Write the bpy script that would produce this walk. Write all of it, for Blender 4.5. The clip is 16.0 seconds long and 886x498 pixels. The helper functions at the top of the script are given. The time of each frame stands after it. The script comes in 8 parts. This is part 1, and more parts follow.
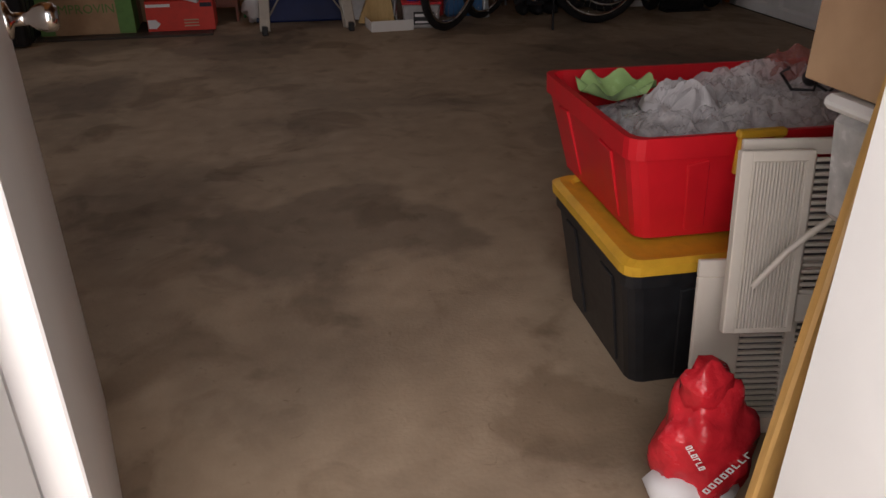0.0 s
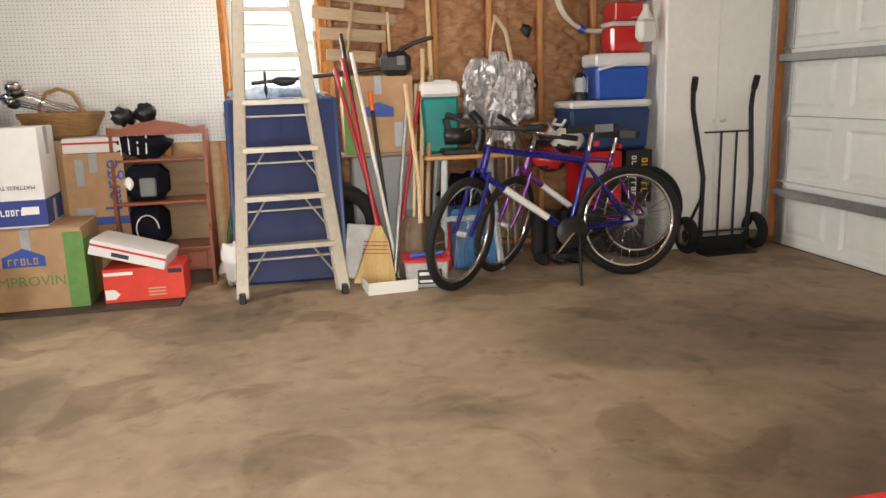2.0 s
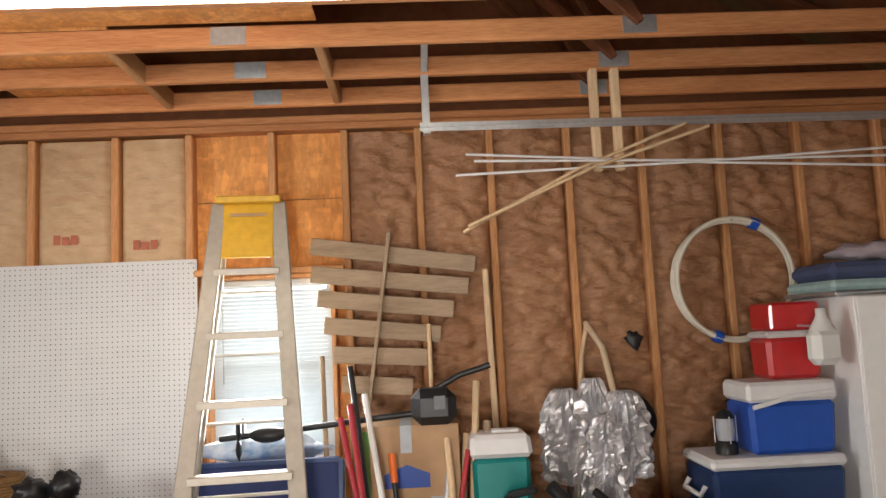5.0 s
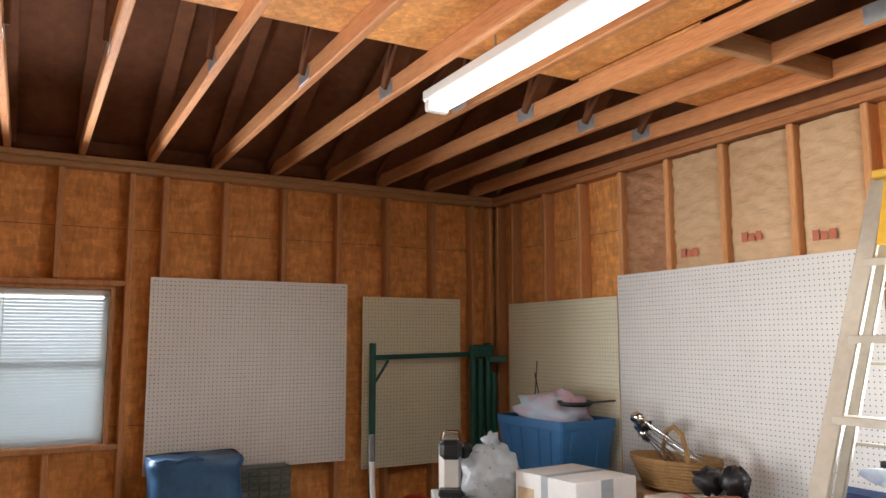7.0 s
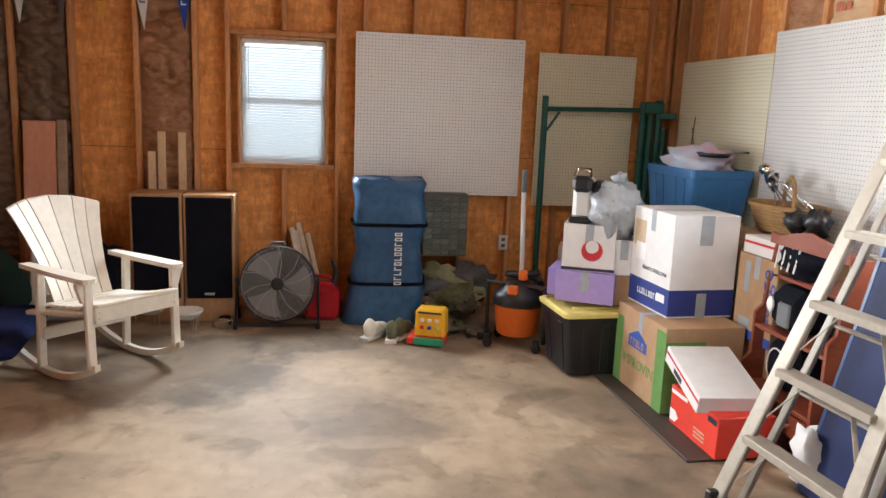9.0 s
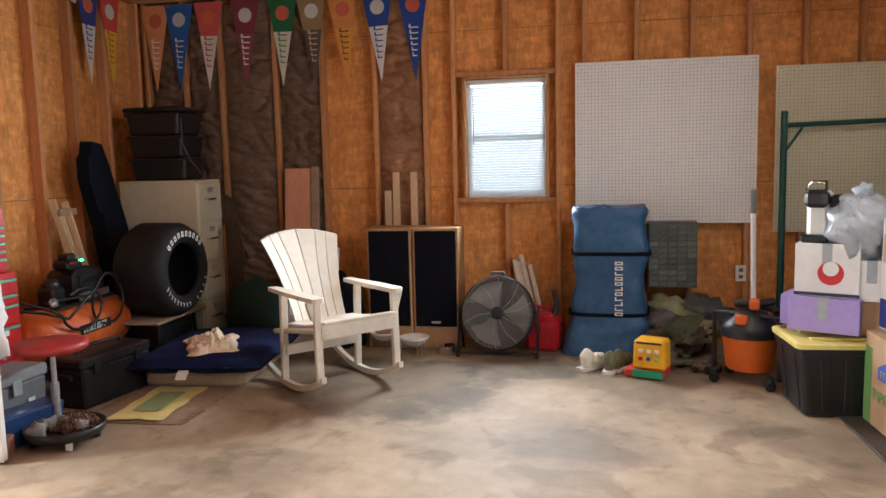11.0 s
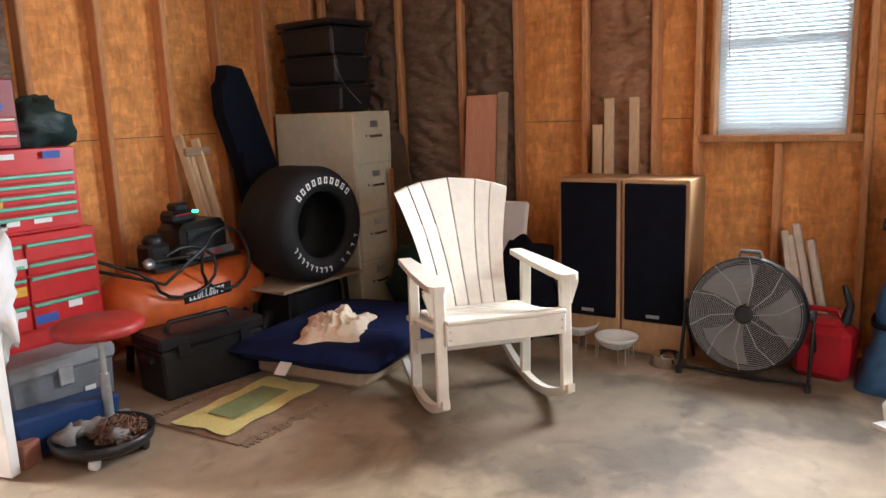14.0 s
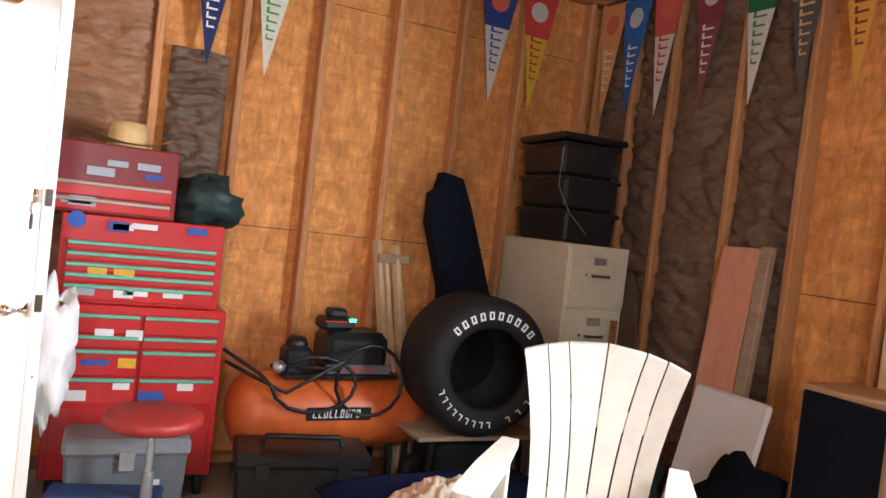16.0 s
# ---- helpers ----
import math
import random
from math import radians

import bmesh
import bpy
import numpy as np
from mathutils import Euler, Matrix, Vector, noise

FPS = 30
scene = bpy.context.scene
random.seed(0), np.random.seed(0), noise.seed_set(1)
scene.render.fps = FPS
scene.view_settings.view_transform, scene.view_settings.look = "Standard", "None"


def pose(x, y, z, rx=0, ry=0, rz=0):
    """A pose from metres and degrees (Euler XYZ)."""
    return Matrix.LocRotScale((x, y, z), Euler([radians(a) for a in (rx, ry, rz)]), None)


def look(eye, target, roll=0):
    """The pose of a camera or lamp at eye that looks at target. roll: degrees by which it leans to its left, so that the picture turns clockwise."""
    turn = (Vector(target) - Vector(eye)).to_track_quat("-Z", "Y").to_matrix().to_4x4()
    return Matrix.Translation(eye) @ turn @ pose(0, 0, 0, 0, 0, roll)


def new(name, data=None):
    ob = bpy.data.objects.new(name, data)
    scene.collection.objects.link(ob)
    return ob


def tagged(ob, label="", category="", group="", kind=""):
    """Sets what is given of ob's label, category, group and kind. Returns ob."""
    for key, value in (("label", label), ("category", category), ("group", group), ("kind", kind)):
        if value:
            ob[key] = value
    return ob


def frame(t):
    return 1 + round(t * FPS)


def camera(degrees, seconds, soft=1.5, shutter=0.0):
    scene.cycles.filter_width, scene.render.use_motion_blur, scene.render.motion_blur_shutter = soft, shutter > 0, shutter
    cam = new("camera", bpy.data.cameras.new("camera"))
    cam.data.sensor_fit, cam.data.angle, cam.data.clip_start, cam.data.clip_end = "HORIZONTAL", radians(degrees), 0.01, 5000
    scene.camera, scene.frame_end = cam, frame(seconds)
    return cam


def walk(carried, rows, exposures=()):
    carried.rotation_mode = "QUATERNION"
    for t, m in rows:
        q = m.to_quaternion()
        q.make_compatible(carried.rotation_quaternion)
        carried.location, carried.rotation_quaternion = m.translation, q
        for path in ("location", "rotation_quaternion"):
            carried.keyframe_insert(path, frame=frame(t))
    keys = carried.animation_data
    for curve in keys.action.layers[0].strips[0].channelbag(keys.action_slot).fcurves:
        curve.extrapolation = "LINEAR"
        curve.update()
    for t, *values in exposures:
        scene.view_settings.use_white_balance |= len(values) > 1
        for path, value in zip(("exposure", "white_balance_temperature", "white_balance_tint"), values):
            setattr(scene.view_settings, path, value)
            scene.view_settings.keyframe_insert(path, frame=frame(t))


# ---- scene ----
cam = camera(60.7, 16.0)
PATH = [
    (0, (0.079, 0.2, 1.115), (0.42, 1.942, 0.194), 0.0),
    (0.5, (0.235, 0.337, 1.101), (0.46, 2.177, 0.349), 0.9),
    (1, (0.217, 0.582, 1.113), (0.415, 2.489, 0.541), -0.3),
    (1.5, (0.169, 0.892, 1.168), (0.423, 2.834, 0.759), -2.3),
    (2, (0.266, 1.267, 1.201), (0.629, 3.191, 0.791), -1.8),
    (2.5, (0.317, 1.456, 1.343), (0.983, 3.294, 0.921), 0.7),
    (3, (0.304, 1.667, 1.393), (1.372, 3.338, 1.135), -1.1),
    (3.2, (0.269, 1.757, 1.437), (1.399, 3.4, 1.278), -2.3),
    (5.3, (0.961, 3.156, 1.761), (0.771, 5.131, 2.012), -1.0),
    (5.5, (0.986, 3.218, 1.775), (0.629, 5.164, 2.067), 0.3),
    (6, (1.129, 3.397, 1.782), (0.432, 5.211, 2.255), 1.8),
    (6.5, (1.399, 3.645, 1.772), (0.13, 5.132, 2.193), 1.7),
    (7, (1.718, 3.7, 1.733), (-0.022, 4.656, 1.975), -0.1),
    (7.5, (1.975, 3.678, 1.681), (0.133, 4.455, 1.733), 0.3),
    (8, (2.24, 3.857, 1.684), (0.339, 4.473, 1.589), 0.5),
    (8.2, (2.32, 3.924, 1.677), (0.4, 4.452, 1.489), 1.7),
    (10.3, (2.835, 4.317, 1.41), (0.865, 4.359, 1.066), -0.4),
    (10.5, (2.783, 4.359, 1.403), (0.807, 4.277, 1.102), -0.8),
    (11, (2.623, 4.496, 1.395), (0.673, 4.109, 1.174), -1.3),
    (11.5, (2.484, 4.684, 1.376), (0.611, 4.002, 1.208), -0.7),
    (12, (2.316, 4.803, 1.347), (0.493, 4.003, 1.149), -1.3),
    (12.5, (2.007, 4.711, 1.357), (0.21, 3.862, 1.129), -1.7),
    (13, (1.681, 4.694, 1.322), (-0.052, 3.726, 1.074), -1.7),
    (13.5, (1.28, 4.63, 1.306), (-0.383, 3.566, 0.989), -1.0),
    (14, (0.88, 4.54, 1.318), (-0.76, 3.455, 0.954), -2.1),
    (14.5, (0.526, 4.572, 1.308), (-1.071, 3.427, 0.934), -0.8),
    (15, (0.173, 4.586, 1.317), (-1.309, 3.31, 0.903), 1.7),
    (15.5, (-0.126, 4.579, 1.37), (-1.403, 3.072, 1.056), 2.8),
    (16, (-0.546, 4.659, 1.331), (-1.411, 2.856, 1.271), 6.6),
]
EXPOSURE = [(0.0, -3.1, 6600, 20), (0.5, -1.95, 6500, 19), (1.0, -1.2, 6700, 14), (1.5, -0.65, 6900, 10), (2.2, -0.33, 6950, 8), (3.0, -0.2, 6800, 8), (5.5, -0.75, 6700, 11), (7.0, -0.5, 6500, 10), (8.0, -0.2, 6400, 10), (10.5, 0.0, 6200, 10), (12.5, 0.12, 6250, 9), (14.5, 0.3, 6000, 9), (16.0, 0.42, 6050, 10)]
walk(cam, [(t, look(eye, target, roll)) for t, eye, target, roll in PATH], exposures=EXPOSURE)

# ---- world and lights ----
world = bpy.data.worlds.new("sky")
scene.world = world
world.use_nodes = True
wn = world.node_tree
sky = wn.nodes.new("ShaderNodeTexSky")
sky.sky_type, sky.sun_disc, sky.sun_elevation, sky.sun_rotation = "NISHITA", False, radians(50), radians(200)
wn.links.new(sky.outputs[0], wn.nodes["Background"].inputs[0])
wn.nodes["Background"].inputs[1].default_value = 0.15
sun_data = bpy.data.lights.new("sun", "SUN")
sun_data.energy, sun_data.angle, sun_data.color = 3.5, radians(0.6), (1.0, 0.95, 0.88)
sun = new("sun", sun_data)
sun.matrix_world = look((0, 0, 0), (-0.35, -0.45, -0.82))


def area(name, place, target, w, h, power, colour=(1, 1, 1)):
    d = bpy.data.lights.new(name, "AREA")
    d.shape, d.size, d.size_y, d.energy, d.color = "RECTANGLE", w, h, power, colour
    o = new(name, d)
    o.matrix_world = look(place, target)
    return o


area("daylight_doorway", (0.2, -0.25, 1.2), (1.6, 3.0, 0.9), 1.2, 2.1, 410, (1.0, 0.97, 0.93))
area("daylight_west_window", (-3.75, 3.84, 1.6), (0, 3.84, 1.6), 0.9, 1.2, 20, (0.9, 0.96, 1.0))
area("daylight_north_window", (0.16, 7.36, 1.57), (0.16, 0, 1.57), 0.9, 1.2, 20, (0.9, 0.96, 1.0))
area("tube_light", (0.05, 5.30, 2.765), (0.05, 5.30, 0), 2.4, 0.08, 17, (1.0, 0.96, 0.88))

for glow in (area("window_glow_west", (-3.235, 3.84, 1.6), (0, 3.84, 1.75), 0.6, 0.88, 115, (0.95, 0.98, 1.0)),
             area("window_glow_north", (0.16, 6.85, 1.57), (0.16, 0, 1.6), 0.6, 0.88, 45, (0.95, 0.98, 1.0))):
    glow.data.spread = radians(150)

# ---- materials ----


def mat(name, rgb, rough=0.6, metal=0.0, var=0.15, scale=8.0, bump=0.0, bscale=60.0, stretch=(1, 1, 1), rgb2=None, spec=0.5, trans=0.0, emit=0.0, alpha=1.0, coat=0.0):
    """A surface with colour variation at two scales and fine relief."""
    m = bpy.data.materials.new(name)
    m.use_nodes = True
    n, l = m.node_tree.nodes, m.node_tree.links
    b = n["Principled BSDF"]
    tc, mp = n.new("ShaderNodeTexCoord"), n.new("ShaderNodeMapping")
    l.new(tc.outputs["Object"], mp.inputs[0])
    mp.inputs["Scale"].default_value = stretch
    n1, n2 = n.new("ShaderNodeTexNoise"), n.new("ShaderNodeTexNoise")
    n1.inputs["Scale"].default_value, n2.inputs["Scale"].default_value = scale * 0.35, scale * 3
    n1.inputs["Detail"].default_value, n2.inputs["Detail"].default_value = 4, 6
    for k in (n1, n2):
        l.new(mp.outputs[0], k.inputs["Vector"])
    mx = n.new("ShaderNodeMath")
    mx.operation = "ADD"
    l.new(n1.outputs[0], mx.inputs[0])
    l.new(n2.outputs[0], mx.inputs[1])
    rp = n.new("ShaderNodeMapRange")
    rp.inputs[1].default_value, rp.inputs[2].default_value = 0.7, 1.3
    l.new(mx.outputs[0], rp.inputs[0])
    mix = n.new("ShaderNodeMix")
    mix.data_type = "RGBA"
    c2 = rgb2 or tuple(min(1, c * (1 + var)) for c in rgb)
    c1 = rgb if rgb2 else tuple(c * (1 - var) for c in rgb)
    mix.inputs[6].default_value, mix.inputs[7].default_value = (*c1, 1), (*c2, 1)
    l.new(rp.outputs[0], mix.inputs[0])
    l.new(mix.outputs[2], b.inputs["Base Color"])
    rr = n.new("ShaderNodeMapRange")
    rr.inputs[3].default_value, rr.inputs[4].default_value = max(0.02, rough - 0.08), min(1, rough + 0.08)
    l.new(n2.outputs[0], rr.inputs[0])
    l.new(rr.outputs[0], b.inputs["Roughness"])
    b.inputs["Metallic"].default_value = metal
    b.inputs["Specular IOR Level"].default_value = spec
    b.inputs["Transmission Weight"].default_value = trans
    b.inputs["Coat Weight"].default_value = coat
    b.inputs["Alpha"].default_value = alpha
    if emit:
        b.inputs["Emission Color"].default_value = (*rgb, 1)
        b.inputs["Emission Strength"].default_value = emit
    if bump:
        nb, bp = n.new("ShaderNodeTexNoise"), n.new("ShaderNodeBump")
        nb.inputs["Scale"].default_value, nb.inputs["Detail"].default_value = bscale, 5
        l.new(mp.outputs[0], nb.inputs["Vector"])
        l.new(nb.outputs[0], bp.inputs["Height"])
        bp.inputs["Strength"].default_value, bp.inputs["Distance"].default_value = bump, 0.01
        l.new(bp.outputs[0], b.inputs["Normal"])
    return m


def tune_random(m, amount=0.25):
    """Each object with this material a little lighter or darker."""
    n, l = m.node_tree.nodes, m.node_tree.links
    b = n["Principled BSDF"]
    src = b.inputs["Base Color"].links[0].from_socket
    oi, hs, mr = n.new("ShaderNodeObjectInfo"), n.new("ShaderNodeHueSaturation"), n.new("ShaderNodeMapRange")
    mr.inputs[3].default_value, mr.inputs[4].default_value = 1 - amount, 1 + amount
    l.new(oi.outputs["Random"], mr.inputs[0])
    l.new(mr.outputs[0], hs.inputs["Value"])
    l.new(src, hs.inputs["Color"])
    l.new(hs.outputs[0], b.inputs["Base Color"])
    return m


def osb_material():
    m = mat("oriented_strand_board", (0.58, 0.25, 0.078), 0.75, rgb2=(0.80, 0.39, 0.135), scale=3, bump=0.25, bscale=40, spec=0.25)
    n, l = m.node_tree.nodes, m.node_tree.links
    b = n["Principled BSDF"]
    src = b.inputs["Base Color"].links[0].from_socket
    tc = n.new("ShaderNodeTexCoord")
    last = src
    for k, (rot, sc) in enumerate(((8, (36, 36, 11)), (70, (13, 13, 36)), (-12, (60, 60, 20)))):
        mp, vo, rp, mx = n.new("ShaderNodeMapping"), n.new("ShaderNodeTexVoronoi"), n.new("ShaderNodeValToRGB"), n.new("ShaderNodeMix")
        mp.inputs["Rotation"].default_value = (radians(rot), radians(rot), 0)
        mp.inputs["Scale"].default_value = sc
        l.new(tc.outputs["Object"], mp.inputs[0])
        l.new(mp.outputs[0], vo.inputs["Vector"])
        vo.inputs["Scale"].default_value = 1.0
        sp = n.new("ShaderNodeSeparateColor")
        l.new(vo.outputs["Color"], sp.inputs[0])
        rp.color_ramp.elements[0].color, rp.color_ramp.elements[1].color = (0.72, 0.66, 0.60, 1), (1.28, 1.26, 1.2, 1)
        l.new(sp.outputs[0], rp.inputs[0])
        mx.data_type, mx.blend_type = "RGBA", "MULTIPLY"
        mx.inputs[0].default_value = 0.36
        l.new(last, mx.inputs[6])
        l.new(rp.outputs[0], mx.inputs[7])
        last = mx.outputs[2]
    l.new(last, b.inputs["Base Color"])
    return m


def concrete_material():
    m = mat("concrete_floor", (0.295, 0.224, 0.152), 0.66, rgb2=(0.415, 0.324, 0.225), scale=3.2, bump=0.12, bscale=90, spec=0.25)
    n, l = m.node_tree.nodes, m.node_tree.links
    b = n["Principled BSDF"]
    src = b.inputs["Base Color"].links[0].from_socket
    tc = n.new("ShaderNodeTexCoord")
    last = src
    for sc, lo, hi, dark, f in ((0.7, 0.50, 0.60, (0.62, 0.62, 0.63), 0.9), (2.2, 0.55, 0.62, (0.66, 0.63, 0.60), 0.8), (6.0, 0.58, 0.70, (0.72, 0.70, 0.68), 0.7), (26.0, 0.66, 0.74, (0.6, 0.56, 0.52), 0.6)):
        no, rp, mx = n.new("ShaderNodeTexNoise"), n.new("ShaderNodeValToRGB"), n.new("ShaderNodeMix")
        no.inputs["Scale"].default_value, no.inputs["Detail"].default_value, no.inputs["Distortion"].default_value = sc, 7, 0.7
        l.new(tc.outputs["Object"], no.inputs["Vector"])
        rp.color_ramp.elements[0].position, rp.color_ramp.elements[1].position = lo, hi
        rp.color_ramp.elements[0].color, rp.color_ramp.elements[1].color = (1, 1, 1, 1), (*dark, 1)
        l.new(no.outputs[0], rp.inputs[0])
        mx.data_type, mx.blend_type = "RGBA", "MULTIPLY"
        mx.inputs[0].default_value = f
        l.new(last, mx.inputs[6])
        l.new(rp.outputs[0], mx.inputs[7])
        last = mx.outputs[2]
    # a few old damp stains with outlines of their own
    wob = n.new("ShaderNodeTexNoise")
    wob.inputs["Scale"].default_value, wob.inputs["Detail"].default_value = 2.6, 5
    l.new(tc.outputs["Object"], wob.inputs["Vector"])
    sh = n.new("ShaderNodeVectorMath")
    sh.operation = "SCALE"
    sh.inputs["Scale"].default_value = 1.1
    l.new(wob.outputs["Color"], sh.inputs[0])
    ad = n.new("ShaderNodeVectorMath")
    l.new(tc.outputs["Object"], ad.inputs[0])
    l.new(sh.outputs[0], ad.inputs[1])
    for cx, cy, r, k in ((-1.95, 3.2, 0.75, 0.42), (-2.5, 3.9, 0.5, 0.5), (0.15, 2.45, 0.45, 0.6), (-0.2, 5.5, 0.55, 0.65), (2.6, 4.6, 0.5, 0.75), (1.2, 3.3, 0.25, 0.8), (-0.9, 4.4, 0.35, 0.8)):
        ds, mr, mx = n.new("ShaderNodeVectorMath"), n.new("ShaderNodeMapRange"), n.new("ShaderNodeMix")
        ds.operation = "DISTANCE"
        ds.inputs[1].default_value = (cx + 0.55, cy + 0.55, 0.55)
        l.new(ad.outputs[0], ds.inputs[0])
        mr.inputs[1].default_value, mr.inputs[2].default_value, mr.inputs[3].default_value, mr.inputs[4].default_value = r * 0.75, r, 0.85, 0.0
        l.new(ds.outputs["Value"], mr.inputs[0])
        mx.data_type, mx.blend_type = "RGBA", "MULTIPLY"
        mx.inputs[7].default_value = (k, k, k * 1.02, 1)
        l.new(mr.outputs[0], mx.inputs[0])
        l.new(last, mx.inputs[6])
        last = mx.outputs[2]
    l.new(last, b.inputs["Base Color"])
    return m


OSB = osb_material()
CONCRETE = concrete_material()
STUD = tune_random(mat("stud_wood", (0.44, 0.19, 0.075), 0.7, rgb2=(0.66, 0.35, 0.16), scale=9, stretch=(6, 6, 0.6), bump=0.2, bscale=30, spec=0.25), 0.18)
JOIST = tune_random(mat("joist_wood", (0.38, 0.145, 0.055), 0.7, rgb2=(0.60, 0.28, 0.12), scale=9, stretch=(0.5, 6, 6), bump=0.2, bscale=30, spec=0.25), 0.2)
BEAM_Y = mat("plate_wood", (0.36, 0.18, 0.08), 0.7, rgb2=(0.52, 0.30, 0.14), scale=9, stretch=(6, 0.6, 6), bump=0.2, bscale=30, spec=0.25)
ROOF_WOOD = mat("roof_sheathing_shaded_rafters", (0.13, 0.045, 0.02), 0.8, rgb2=(0.21, 0.08, 0.035), scale=6, bump=0.2, spec=0.2)
KRAFT = tune_random(mat("kraft_facing", (0.28, 0.135, 0.065), 0.5, rgb2=(0.44, 0.235, 0.125), scale=7, bump=1.6, bscale=17, stretch=(1, 1, 1.8), spec=0.35), 0.12)
KRAFT_PALE = tune_random(mat("pale_kraft_facing", (0.46, 0.29, 0.155), 0.6, rgb2=(0.60, 0.42, 0.25), scale=4, bump=0.7, bscale=20, stretch=(1, 1, 2), spec=0.35), 0.05)
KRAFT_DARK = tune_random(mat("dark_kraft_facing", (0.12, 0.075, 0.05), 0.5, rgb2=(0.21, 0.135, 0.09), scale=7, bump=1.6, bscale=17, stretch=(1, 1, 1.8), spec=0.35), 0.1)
WHITE = mat("white_paint", (0.74, 0.74, 0.71), 0.45, var=0.04, scale=4, bump=0.04)
DOOR_WHITE = mat("door_enamel", (0.78, 0.77, 0.74), 0.4, var=0.04, scale=3, bump=0.05, bscale=15)
GDOOR = mat("garage_door_paint", (0.86, 0.885, 0.875), 0.42, var=0.05, scale=3, bump=0.12, bscale=160)
STEEL = mat("galvanised_steel", (0.50, 0.52, 0.53), 0.42, 0.8, var=0.15, scale=14)
CHROME = mat("chrome", (0.75, 0.74, 0.72), 0.16, 1.0, var=0.05)
ALU = mat("aluminium", (0.42, 0.385, 0.325), 0.48, 0.45, var=0.12, scale=10)
BLACK = mat("black_plastic", (0.013, 0.014, 0.016), 0.40, spec=0.45, var=0.3, scale=10, bump=0.05)
BLACK_MAT = mat("black_fabric", (0.006, 0.007, 0.012), 0.95, var=0.3, scale=30, bump=0.3, bscale=200, spec=0.12)
RUBBER = mat("tyre_rubber", (0.013, 0.013, 0.014), 0.7, var=0.35, scale=8, bump=0.2, bscale=60, spec=0.3)
DARK_METAL = mat("black_metal", (0.03, 0.03, 0.032), 0.4, 0.6, var=0.3)
RED = mat("red_plastic", (0.62, 0.012, 0.02), 0.38, var=0.1, scale=6)
RED_PAINT = mat("red_enamel", (0.50, 0.02, 0.022), 0.32, var=0.12, scale=6, coat=0.3)
YELLOW = mat("yellow_plastic", (0.66, 0.38, 0.03), 0.45, var=0.15, scale=9)
PALE_YELLOW = mat("pale_yellow_plastic", (0.72, 0.62, 0.20), 0.45, var=0.08, scale=9)
ORANGE = mat("orange_plastic", (0.78, 0.16, 0.02), 0.4, var=0.1)
ORANGE_TANK = mat("orange_tank_paint", (0.62, 0.13, 0.03), 0.4, var=0.18, scale=6)
BLUE_TOTE = mat("blue_plastic", (0.03, 0.14, 0.33), 0.45, var=0.12)
BLUE = mat("blue_cooler_plastic", (0.01, 0.08, 0.42), 0.35, var=0.1)
NAVY = mat("navy_plastic", (0.012, 0.04, 0.13), 0.4, var=0.15)
TEAL = mat("teal_plastic", (0.0, 0.20, 0.19), 0.4, var=0.1)
GREEN_METAL = mat("dark_green_enamel", (0.01, 0.09, 0.075), 0.4, 0.2, var=0.15)
NAVY_CLOTH = mat("navy_cloth", (0.006, 0.013, 0.06), 0.9, spec=0.2, var=0.3, scale=10, bump=0.6, bscale=24)
BLUE_MAT = mat("blue_vinyl", (0.013, 0.024, 0.095), 0.55, spec=0.3, var=0.15, scale=5, bump=0.3, bscale=9)
BAG_BLUE = mat("blue_tarpaulin", (0.015, 0.065, 0.16), 0.42, rgb2=(0.035, 0.12, 0.25), scale=6, bump=0.8, bscale=9)
CARD = mat("cardboard", (0.36, 0.22, 0.12), 0.8, rgb2=(0.46, 0.30, 0.17), scale=5, bump=0.1, bscale=40)
CARD_WHITE = mat("white_carton", (0.70, 0.70, 0.70), 0.55, var=0.06, scale=5)
CARD_BLUE = mat("blue_carton", (0.02, 0.04, 0.22), 0.55, var=0.1)
CARD_GREEN = mat("green_print", (0.12, 0.26, 0.07), 0.7, var=0.15)
CARD_RED = mat("red_carton", (0.70, 0.05, 0.03), 0.5, var=0.08)
LILAC = mat("lilac_carton", (0.36, 0.28, 0.62), 0.55, var=0.08)
TAPE = mat("grey_tape", (0.34, 0.38, 0.42), 0.35, var=0.12)
PEG = mat("white_hardboard", (0.80, 0.81, 0.79), 0.5, var=0.04, scale=2)
PEG_CREAM = mat("cream_hardboard", (0.70, 0.69, 0.53), 0.5, var=0.05, scale=2)
HOLE = mat("hole_dark", (0.16, 0.15, 0.14), 0.9)
CREAM_METAL = mat("cream_enamel", (0.62, 0.58, 0.43), 0.45, var=0.08)
CHAIR_WHITE = mat("chair_paint", (0.80, 0.76, 0.66), 0.5, var=0.08, scale=7, bump=0.12, bscale=25)
CHERRY = mat("cherry_wood", (0.16, 0.035, 0.018), 0.4, rgb2=(0.24, 0.06, 0.028), scale=9, stretch=(1, 1, 5), coat=0.3)
OAK = mat("oak_veneer", (0.36, 0.20, 0.09), 0.5, rgb2=(0.50, 0.30, 0.15), scale=8, stretch=(5, 5, 0.7))
RAW_WOOD = mat("raw_pine", (0.55, 0.38, 0.22), 0.7, rgb2=(0.72, 0.53, 0.33), scale=8, stretch=(4, 4, 0.7), bump=0.1)
PINK_WOOD = mat("reddish_board", (0.60, 0.25, 0.15), 0.6, rgb2=(0.70, 0.36, 0.23), scale=8, stretch=(4, 4, 0.6))
PALLET = mat("weathered_pallet", (0.28, 0.20, 0.13), 0.85, rgb2=(0.42, 0.31, 0.21), scale=9, stretch=(0.6, 4, 5), bump=0.3)
